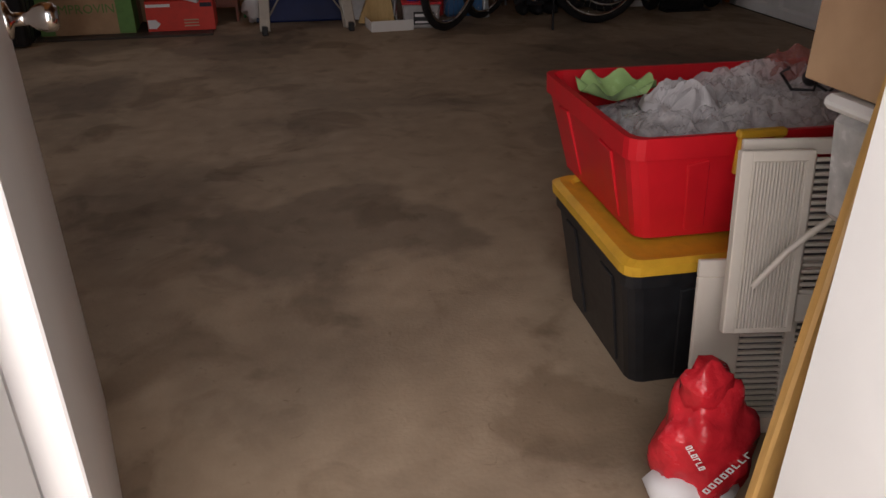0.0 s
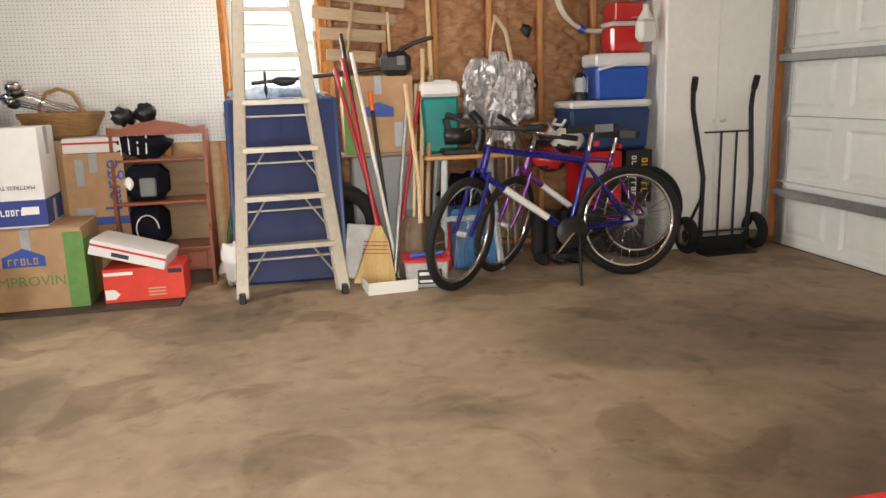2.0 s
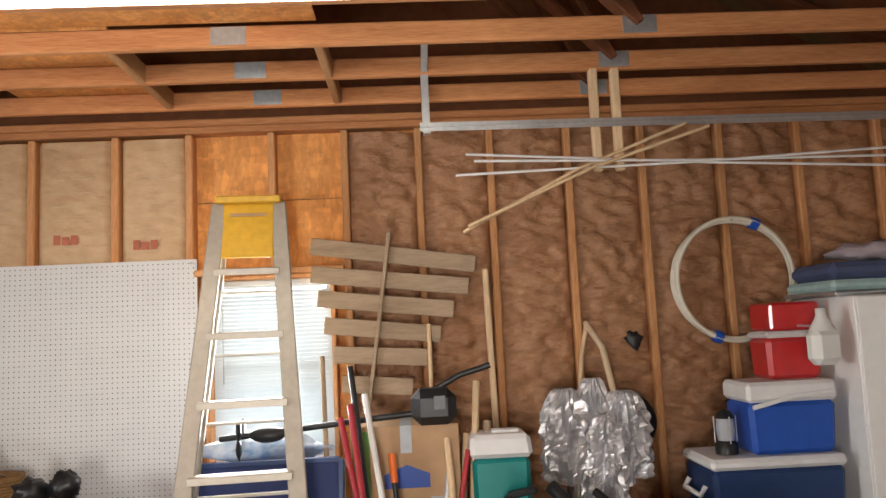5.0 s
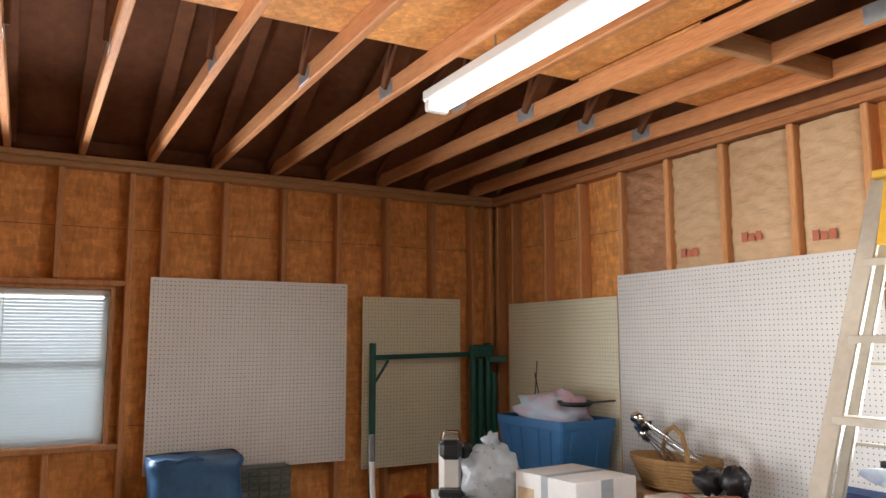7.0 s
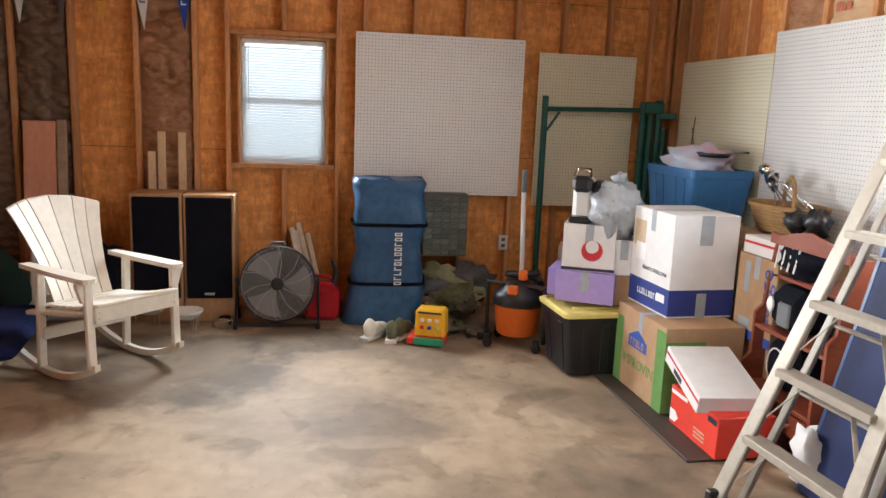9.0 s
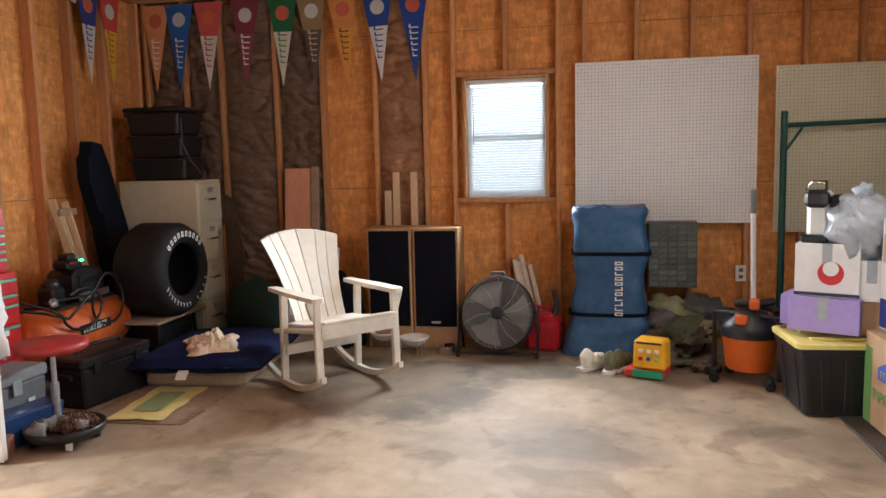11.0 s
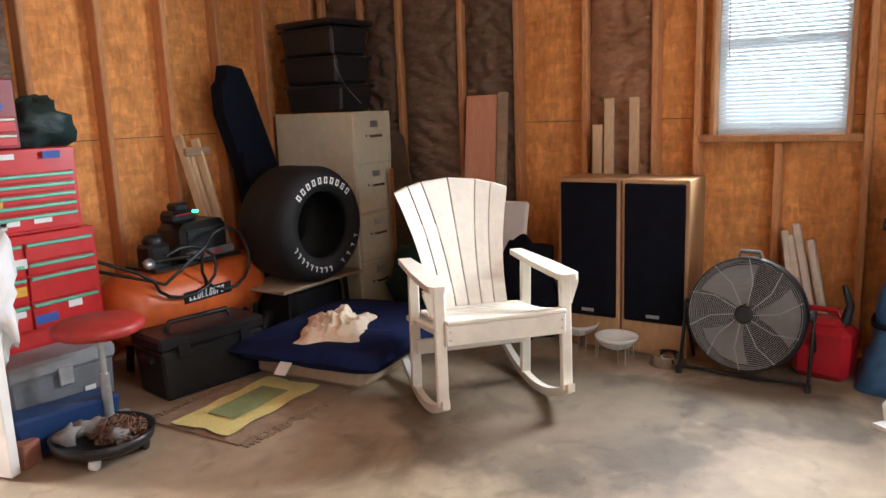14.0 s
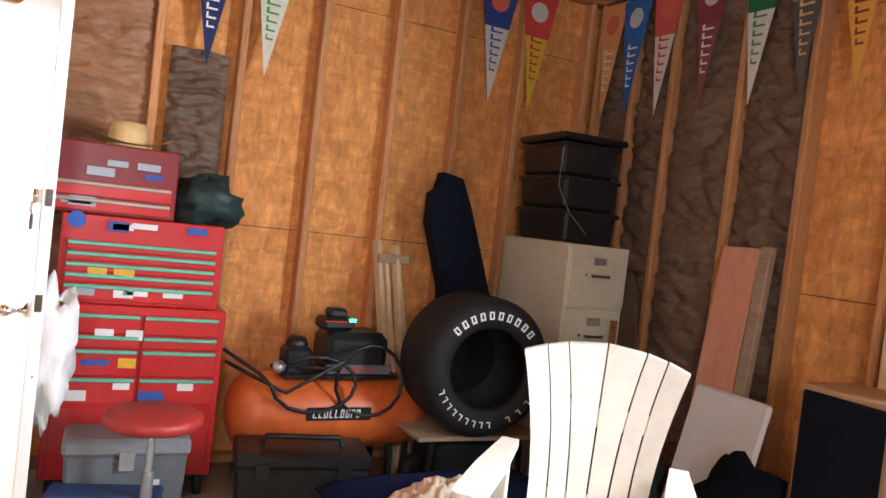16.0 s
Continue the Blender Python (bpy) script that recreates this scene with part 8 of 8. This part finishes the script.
    part("crank", Geo().bar((0.60, 0.065, 0.29), (0.71, 0.075, 0.41), 0.02, 0.012), CHROME, b)
    part("pedal", Geo().box((0.49, -0.12, 0.165), (0.09, 0.08, 0.022), b=0.004), BLACK, b)
    part("pedal", Geo().box((0.71, 0.12, 0.415), (0.09, 0.08, 0.022), b=0.004), BLACK, b)
    part("rear_cassette", Geo().lathe([(0.02, -0.02), (0.045, -0.015), (0.035, 0.015), (0.02, 0.02)], 18, pose(0.97, -0.035, 0.33, 90)), STEEL, b)
    part("bike_chain", Geo().tube([(0.60, -0.05, 0.385), (0.97, -0.05, 0.37)], 0.004, 5).tube([(0.60, -0.05, 0.197), (0.93, -0.05, 0.23), (0.97, -0.05, 0.29)], 0.004, 5), DARK_METAL, b)
    part("reflector", Geo().box((0.78, 0, 0.80), (0.02, 0.05, 0.03), b=0.004), RED, b)
    return b


b1 = bicycle("metallic blue mountain bike on its kickstand with a turned front wheel", (1.25, 5.665, 0.0), 3, -5, PURPLE, 45)
b1.scale = (1.12, 1.06, 1.06)
part("kickstand", Geo().tube([(0.64, -0.05, 0.27), (0.60, -0.16, -0.015)], 0.008, 7), DARK_METAL, b1)
bicycle("purple mountain bike parked close behind the blue one", (1.62, 6.09, 0.0), 4, 5, BIKE_PURPLE, 38)
for k, (x, y, z, mt) in enumerate(((1.98, 6.25, 0.72, RED_PAINT), (2.07, 6.2, 0.85, WHITE), (1.9, 6.22, 0.90, CHROME))):
    o = thing("helmet", "bicycle helmet hung between the bicycles", "helmet", (x, y, z), k * 40, "helmets")
    part("shell", Geo().blob((0, 0, 0), (0.13, 0.10, 0.075), 0.15, 16, 9, k), mt, o)
    part("pad", Geo().blob((0, 0, -0.035), (0.11, 0.085, 0.05), 0.1, 12, 7, k), BLACK, o)
for k in range(3):
    o = thing("rubber_boot", "black rubber boot standing behind the bicycles", "boot", (1.88 + 0.1 * k, 6.22, 0.0), 10 * k, "rubber boots")
    part("boot_shaft", Geo().tube([(0, 0, 0.07), (0, 0.01, 0.36)], [0.045, 0.055], 12), RUBBER, o)
    part("boot_foot", Geo().blob((0, -0.06, 0.045), (0.045, 0.12, 0.045), 0.1, 12, 8, 2), RUBBER, o)

# coolers beside the cabinet
q = thing("storage_bin", "black and red carton bin stack below the big cooler", "storage bin", (2.50, 6.56, 0.0), 0)
part("bin", Geo().box((0, 0, 0.18), (0.50, 0.44, 0.36), b=0.02, taper=0.94), mat("dark_grille_plastic", (0.03, 0.03, 0.035), 0.5), q)
q2 = carton("carton", "black carton with white vertical lettering", 0.20, 0.30, 0.38, (2.68, 6.50, 0.362), 0, BLACK)
part("lettering", lettering(Geo(), 6, 0.26, 0.045, pose(0.04, -0.151, 0.19, 0, 90, 0)), YELLOW, q2, "pale lettering blocks")
part("lettering", lettering(Geo(), 8, 0.30, 0.035, pose(-0.04, -0.151, 0.19, 0, 90, 0)), WHITE_INK, q2, "white lettering blocks")
q3 = carton("tool_case", "red plastic tool case", 0.30, 0.32, 0.38, (2.40, 6.52, 0.362), 0, RED)
part("label", Geo().span(-0.12, -0.162, 0.20, 0.08, -0.1605, 0.30, b=0.0003), CARD_WHITE, q3)


def cooler(label, place, w, d, h, body, lid_h=0.05, rz=0.0):
    c = thing("cooler", label, "cooler", place, rz, "stacked coolers")
    part("cooler_body", Geo().box((0, 0, (h - lid_h) / 2), (w, d, h - lid_h), b=0.02, taper=0.95), body, c)
    part("lid", Geo().box((0, 0, h - lid_h / 2), (w + 0.015, d + 0.015, lid_h), b=0.016), CARD_WHITE, c, "white plastic lid")
    return c


c1 = cooler("large navy cooler with a white lid", (2.47, 6.55, 0.752), 0.60, 0.36, 0.345, NAVY)
part("handle", Geo().tube([(-0.31, -0.10, 0.22), (-0.335, -0.10, 0.18), (-0.335, 0.10, 0.18), (-0.31, 0.10, 0.22)], 0.012, 7), CARD_WHITE, c1)
c2 = cooler("bright blue cooler with a white lid and swing handle", (2.57, 6.54, 1.10), 0.40, 0.27, 0.32, BLUE, 0.09)
part("handle", Geo().bar((-0.19, -0.146, 0.21), (0.0, -0.146, 0.255), 0.014, 0.02).bar((0.0, -0.146, 0.255), (0.19, -0.146, 0.27), 0.014, 0.02), CARD_WHITE, c2, "white swing handle")
lt = thing("lantern", "dark camping lantern standing on the navy cooler", "lantern", (2.29, 6.50, 1.10), 0)
part("base", Geo().lathe([(0.05, 0), (0.052, 0.05), (0.035, 0.06)], 16), BLACK, lt)
part("globe", Geo().lathe([(0.036, 0.06), (0.042, 0.11), (0.036, 0.16)], 16), MILKY, lt)
part("cap", Geo().lathe([(0.045, 0.16), (0.03, 0.19), (0.001, 0.20)], 16), BLACK, lt)
part("guard", Geo().tube([(0.05, 0, 0.05), (0.052, 0, 0.17)], 0.003, 5).tube([(-0.05, 0, 0.05), (-0.052, 0, 0.17)], 0.003, 5).tube([(0, -0.05, 0.05), (0, -0.052, 0.17)], 0.003, 5), STEEL, lt)
c3 = cooler("red drink cooler with a white lid", (2.64, 6.58, 1.422), 0.26, 0.20, 0.22, RED_PAINT, 0.03)
solid("storage_box", Geo().box((0, 0, 0.05), (0.24, 0.22, 0.13), b=0.012), RED_PAINT, "dark red plastic box on the red cooler", "box", (2.66, 6.60, 1.66))
jg = thing("plastic_jug", "white translucent plastic jug hanging by the coolers", "jug", (2.70, 6.34, 1.50), 12)
part("jug_body", Geo().box((0, 0, 0.07), (0.15, 0.09, 0.16), b=0.03), WHITE, jg)
part("neck", Geo().lathe([(0.06, 0.14), (0.03, 0.19), (0.022, 0.21), (0.022, 0.24), (0.001, 0.24)], 16), WHITE, jg)
part("hook", Geo().bar((0, 0.03, 0.16), (0, 0.26, 0.17), 0.01, 0.01), STEEL, jg)

# tall white cabinet
wc = thing("cabinet", "tall white two-door utility cabinet", "cabinet", (3.245, 6.62, 0.0), 0)
part("cabinet_body", Geo().span(-0.40, -0.30, 0.0, 0.40, 0.28, 1.79, b=0.004), mat("melamine_white", (0.85, 0.85, 0.83), 0.4, var=0.04), wc)
for s in (-1, 1):
    dd = part("door", Geo().span(s * 0.002, -0.318, 0.06, s * 0.397, -0.301, 1.785, b=0.003), bpy.data.materials["melamine_white"], wc)
    part("knob", Geo().lathe([(0.012, 0), (0.008, 0.015), (0.014, 0.025), (0.001, 0.03)], 14, pose(s * 0.04, -0.318, 0.93, 90)), WHITE, dd)
for k, (w, d, h, mt, lb) in enumerate(((0.80, 0.46, 0.022, STEEL, "flat grey folded tray on the cabinet"), (0.74, 0.44, 0.05, mat("pale_teal_cloth", (0.35, 0.50, 0.50), 0.8), "pale folded blanket on the cabinet"), (0.66, 0.42, 0.08, mat("slate_blue_cloth", (0.06, 0.08, 0.16), 0.9), "slate blue folded cushion on the cabinet"), (0.40, 0.34, 0.10, mat("mauve_grey_cloth", (0.36, 0.30, 0.32), 0.9, bump=0.5), "crumpled mauve cloth on top of the pile"))):
    zt = 1.792 + (0, 0.024, 0.078, 0.162)[k]
    if k < 3:
        solid("folded_cloth" if k else "tray", Geo().box((0, 0, h / 2), (w, d, h), b=h * 0.35), mt, lb, "cloth" if k else "tray", (3.18 - 0.02 * k, 6.60, zt), 2 - 2 * k)
    else:
        solid("cloth", Geo().blob((0, 0, 0.045), (w / 2, d / 2, 0.05), 0.3, 20, 10, 5, 2.5), mt, lb, "cloth", (3.14, 6.58, zt), 4)

# hand truck
ht = thing("hand_truck", "black steel hand truck with pneumatic tyres", "hand truck", (3.24, 6.12, 0.0), 2)
for s in (-1, 1):
    part("rail", Geo().tube([(s * 0.185, 0.02, 0.07), (s * 0.19, 0.0, 0.55), (s * 0.225 - 0.05, 0.02, 1.02), (s * 0.230 - 0.06, 0.0, 1.12), (s * 0.235 - 0.065, -0.03, 1.21)], 0.017, 9), DARK_METAL, ht)
    part("grip", Geo().tube([(s * 0.232 - 0.062, -0.01, 1.15), (s * 0.236 - 0.066, -0.04, 1.235)], 0.022, 9), RUBBER, ht)
    part("brace", Geo().tube([(s * 0.19, 0.0, 0.42), (s * 0.25, 0.10, 0.16)], 0.011, 7), DARK_METAL, ht)
    wh = part("wheel", Geo().lathe([(0.001, -0.035), (0.02, -0.035), (0.05, -0.02), (0.075, -0.03), (0.075, 0.03), (0.05, 0.02), (0.02, 0.035), (0.001, 0.035)], 20, pose(s * 0.275, 0.05, 0.135, 0, 90, 0)), CHROME, ht, "steel wheel rim")
    part("tyre", Geo().tube([(s * 0.275, 0.05 + 0.098 * math.cos(a), 0.135 + 0.098 * math.sin(a)) for a in [k * math.pi / 14 for k in range(28)]], 0.037, 10, closed=True), RUBBER, wh)
for x in (-0.06, 0.06):
    part("bar", Geo().tube([(x, 0.0, 0.10), (x, 0.0, 0.86)], 0.008, 7), DARK_METAL, ht)
part("crossbar", Geo().bar((-0.19, 0, 0.86), (0.19, 0, 0.86), 0.02, 0.012), DARK_METAL, ht)
part("crossbar", Geo().bar((-0.19, 0, 0.16), (0.19, 0, 0.16), 0.03, 0.012), DARK_METAL, ht)
part("toe_plate", Geo().span(-0.20, -0.10, 0.0, 0.20, 0.03, 0.008).span(-0.20, 0.02, 0.0, 0.20, 0.03, 0.12), DARK_METAL, ht)
part("axle", Geo().tube([(-0.27, 0.05, 0.135), (0.27, 0.05, 0.135)], 0.009, 7), STEEL, ht)

# coil of tube on the wall
co = thing("tube_coil", "coil of off-white plastic tube hung on the wall with blue tape", "coil", (2.54, 6.86, 1.91), 0)
for k in range(4):
    part("tube_loop", Geo().tube([((0.315 - 0.012 * (k % 2)) * math.cos(a), -0.015 * k + 0.01, (0.315 - 0.012 * ((k + 1) % 2)) * math.sin(a)) for a in [j * math.pi / 24 for j in range(48)]], 0.011, 7, closed=True), mat("offwhite_tube", (0.66, 0.62, 0.52), 0.45, var=0.08) if k == 0 else bpy.data.materials["offwhite_tube"], co)
for a in (1.15, 4.35):
    part("tape", Geo().tube([(0.31 * math.cos(a + e), -0.015, 0.31 * math.sin(a + e)) for e in (-0.07, 0, 0.07)], 0.032, 8), BLUE, co, "blue tape band")
part("hook", Geo().bar((0, 0.04, 0.33), (0, -0.05, 0.30), 0.01, 0.01), STEEL, co)

# thin trim strips slung under the track
for k, (a, b, mt) in enumerate((((1.12, 6.28, 2.14), (2.15, 6.32, 2.60), RAW_WOOD), ((1.14, 6.25, 2.16), (2.25, 6.30, 2.58), RAW_WOOD), ((1.10, 6.32, 2.40), (3.3, 6.3, 2.46), CARD_WHITE), ((1.18, 6.27, 2.45), (3.2, 6.33, 2.42), CARD_WHITE), ((1.15, 6.35, 2.50), (3.35, 6.28, 2.35), CARD_WHITE))):
    o = thing("trim_strip", "thin pale trim strip slung beside the door track", "trim strip", a, 0, "trim strips")
    v = Vector(b) - Vector(a)
    part("strip", Geo().tube([(0, 0, 0), tuple(v * 0.5 + Vector((0, 0, 0.03 if k < 2 else -0.01))), tuple(v)], 0.008 if k < 2 else 0.006, 6), mt, o)
hs = thing("trim_hanger", "short timber hanger under the joists", "timber hanger", (1.75, 6.36, 2.40), 0)
for x in (0.0, 0.10):
    part("hanger_leg", Geo().span(x - 0.02, -0.02, 0.0, x + 0.02, 0.02, 0.56), RAW_WOOD, hs)

# ---- just inside the side door ----
fill = thing("wrapped_glassware", "glassware in clear bubble wrap heaped in the red tote", "wrapped glassware", (1.18, 1.86, 0.55), 0)


def crumple(cx, cy, w, d, z, high, seed):
    """A crumpled film sheet heaped over its load, with sharp folds."""
    def fn(u, v):
        p = Vector((u * w * 16 + seed * 3.1, v * d * 16, seed))
        fold = 1 - 2 * abs(noise.noise(p)) + 0.7 * (1 - 2 * abs(noise.noise(p * 2.3)))
        edge = (math.sin(math.pi * u) * math.sin(math.pi * v)) ** 0.35
        return (cx + (u - 0.5) * w + 0.012 * noise.noise(p * 1.7), cy + (v - 0.5) * d + 0.012 * noise.noise(p * 1.9), z + edge * (high * (0.55 + 0.45 * noise.noise(Vector((u * 3, v * 3, seed)))) + 0.026 * fold))
    return Geo().sheet(int(w * 170), int(d * 170), fn, smooth=False)


FILM = mat("clear_wrap", (0.85, 0.85, 0.87), 0.10, var=0.25, scale=20, bump=0.8, bscale=45, spec=0.9, alpha=0.42)
part("load", crumple(0.0, 0.0, 0.74, 0.46, -0.05, 0.06, 2), mat("grey_glassware", (0.10, 0.10, 0.11), 0.3, rgb2=(0.55, 0.55, 0.57), scale=22), fill)
for k, (cx, cy, w, d, z, high) in enumerate(((-0.10, -0.09, 0.46, 0.26, -0.02, 0.07), (0.20, -0.04, 0.36, 0.34, -0.01, 0.07), (0.02, 0.09, 0.42, 0.24, -0.01, 0.06), (0.14, 0.16, 0.30, 0.18, 0.0, 0.08))):
    part("wrap", crumple(cx, cy, w, d, z, high, 5 + k), FILM, fill, "clear crumpled bubble wrap")
part("wrap", crumple(-0.20, -0.03, 0.16, 0.14, 0.02, 0.07, 11), mat("white_tissue", (0.50, 0.50, 0.51), 0.5), fill, "white tissue wrap")
part("wrap", crumple(0.22, 0.17, 0.20, 0.14, 0.03, 0.07, 13), mat("pink_wrap", (0.55, 0.20, 0.18), 0.2, spec=0.9, alpha=0.5), fill, "reddish clear wrap")
part("wire_rack", Geo().tube([(0.05 + 0.3 * k / 20, -0.06 + 0.05 * math.sin(k * 1.4), 0.09 + 0.03 * math.cos(k * 1.4)) for k in range(21)], 0.004, 5), BLACK, fill)
part("ball", Geo().blob((0.10, -0.08, 0.10), (0.022, 0.022, 0.022), 0.0, 10, 7), BLACK, fill)
part("ball", Geo().blob((0.24, -0.04, 0.11), (0.025, 0.025, 0.025), 0.0, 10, 7), BLACK, fill)
vase = thing("glass_dish", "lime green ruffled glass dish in the red tote", "dish", (0.865, 1.96, 0.570), 0)
vase.scale = (0.82, 0.82, 0.8)
part("dish_body", Geo().sheet(48, 8, lambda u, v: ((0.025 + 0.10 * v) * math.cos(u * 6.2832), (0.025 + 0.08 * v) * math.sin(u * 6.2832), 0.055 * v + 0.018 * v * math.sin(u * 6.2832 * 7))), mat("lime_glass", (0.38, 0.62, 0.25), 0.25, var=0.1), vase)

ac = thing("air_conditioner_grilles", "aged white plastic air conditioner panels leaning by the door", "air conditioner panels", (1.02, 1.36, 0.0), 0)


def grille(w, h, x0, z0, nx, nz, sw, sh, place):
    """A plate of width w and height h with rows of louvres over open slots."""
    x1, top = x0 + nx * sw * 1.25, z0 + nz * sh
    g = Geo().span(0, 0, 0, w, 0.012, z0).span(0, 0, top, w, 0.012, h).span(0, 0, z0, x0, 0.012, top).span(x1, 0, z0, w, 0.012, top)
    for i in range(1, nx):
        g.span(x0 + i * sw * 1.25 - sw * 0.25, 0.0, z0, x0 + i * sw * 1.25, 0.012, top)
    o = part("front_panel", g, AC_WHITE, ac)
    o.matrix_basis = place
    slat = Geo().span(x0, 0.001, 0, x1, 0.011, sh * 0.52).mesh("louvre", AC_WHITE)
    for k in range(nz):
        s = new("louvre", slat)
        s.parent = o
        s.location = (0, 0, z0 + k * sh)


def lean(o, x, y, z, rx, rz, ry=0):
    o.matrix_basis = pose(x, y, z, rx, ry, rz)
    return o


grille(0.40, 0.40, 0.10, 0.04, 2, 24, 0.095, 0.0135, pose(-0.19, -0.02, 0.004, -10, 0, -8))
grille(0.40, 0.36, 0.14, 0.06, 2, 20, 0.10, 0.0135, pose(-0.17, -0.055, 0.31, -10, 0, -8))
acc = Geo()
acc.span(0, 0, 0, 0.022, 0.02, 0.35, b=0.002).span(0.12, 0, 0, 0.135, 0.02, 0.35, b=0.002).span(0.02, 0, 0, 0.125, 0.02, 0.012, b=0.002).span(0.02, 0, 0.33, 0.125, 0.02, 0.35, b=0.002)
accordion = lean(part("accordion_panel", acc, AC_WHITE, ac, "pleated side curtain panel"), -0.19, -0.085, 0.31, -10, -8)
pleat_mesh = Geo().span(0, 0, 0.01, 0.0036, 0.014, 0.33).mesh("pleat", AC_WHITE)
for k in range(16):
    pleat = new("pleat", pleat_mesh)
    pleat.parent = accordion
    pleat.location = (0.022 + k * 0.0062, 0, 0)
part("accordion_backing", Geo().span(0.02, 0.015, 0.01, 0.125, 0.018, 0.335), mat("yellowed_plastic", (0.45, 0.40, 0.30), 0.6), ac).matrix_basis = accordion.matrix_basis
# dark sheet set behind the open louvres so the slots look shaded
lean(part("slot_shade_sheet", Geo().span(0.12, 0.02, 0, 0.38, 0.03, 0.60), mat("slot_shade_grey", (0.12, 0.12, 0.12), 0.6), ac), -0.19, -0.02, 0.0, -10, -8)
part("power_cord", Geo().tube([(-0.16, -0.10, 0.42), (-0.12, -0.12, 0.50), (-0.02, -0.12, 0.58), (0.08, -0.10, 0.62), (0.10, -0.10, 0.50), (0.14, -0.09, 0.38)], 0.006, 7), AC_WHITE, ac)
part("plug", Geo().box((-0.03, -0.125, 0.545), (0.075, 0.02, 0.05), pose(0, 0, 0, 0, 10, 0), b=0.012), WHITE, ac)
part("red_tag", Geo().box((0.08, -0.07, 0.615), (0.12, 0.03, 0.02), b=0.004), RED, ac)

ch = thing("charcoal_bag", "red and white paper sack slumped by the door", "sack", (0.755, 1.16, 0.0), 0)
ch.scale = (0.84, 0.8, 0.76)
part("sack", Geo().blob((0, 0, 0.18), (0.10, 0.085, 0.20), 0.16, 30, 22, 5, 2.2), mat("glossy_red_print", (0.55, 0.02, 0.03), 0.25, var=0.3, scale=5, bump=0.8, bscale=22), ch)
part("sack_top", Geo().blob((-0.02, 0.0, 0.38), (0.055, 0.04, 0.07), 0.2, 16, 10, 8, 2.0), bpy.data.materials["glossy_red_print"], ch)
part("printed_patch", Geo().blob((-0.02, -0.02, 0.07), (0.098, 0.084, 0.08), 0.15, 16, 10, 3, 2.0), CARD_WHITE, ch)
g = Geo()
lettering(g, 8, 0.14, 0.018, pose(0.01, -0.092, 0.20, -5, -50, 0))
lettering(g, 6, 0.08, 0.014, pose(-0.06, -0.075, 0.24, -5, 60, -20))
part("print", g, WHITE_INK, ch, "white lettering blocks")["kind"] = "stuff"
st2 = thing("crate", "dark plastic crate carrying the clutter by the door", "crate", (1.12, 1.02, 0.0), 0)
part("crate_body", Geo().box((0, 0, 0.31), (0.36, 0.30, 0.62), b=0.015), GREY_PLASTIC, st2)
cn = thing("storage_container", "clear plastic container with a white and green lid", "container", (0.99, 1.05, 0.622), 4)
part("container_body", Geo().box((0, 0, 0.085), (0.30, 0.20, 0.17), b=0.015, taper=0.9), mat("hazy_plastic", (0.50, 0.50, 0.48), 0.25, var=0.25, scale=12), cn)
part("lid", Geo().box((0, 0, 0.18), (0.32, 0.22, 0.022), b=0.008), WHITE, cn)
part("lid_clip", Geo().box((0.04, -0.115, 0.175), (0.15, 0.02, 0.04), b=0.008), LIME, cn, "green lid clip")
ob = carton("carton", "open brown carton with raised flaps", 0.36, 0.28, 0.30, (1.02, 1.08, 0.818), 3, CARD)
part("flap", Geo().bar((-0.18, -0.10, 0.02), (-0.21, -0.12, 0.24), 0.16, 0.005, up=(1, 0, 0)), CARD, ob)
part("print", Geo().span(-0.165, -0.1415, 0.15, -0.15, -0.1403, 0.22, b=0.0003), RED_INK, ob)
wp = thing("wooden_board", "varnished wood-grain panel edge leaning at the door jamb", "panel", (0.655, 0.86, 0.0), 0)
lean(part("panel", Geo().span(0, -0.01, 0, 0.24, 0.01, 0.95), mat("amber_wood", (0.55, 0.32, 0.10), 0.4, var=0.2, stretch=(4, 4, 0.6)), wp), -0.05, 0.0, 0.0, 0, 0, 4)
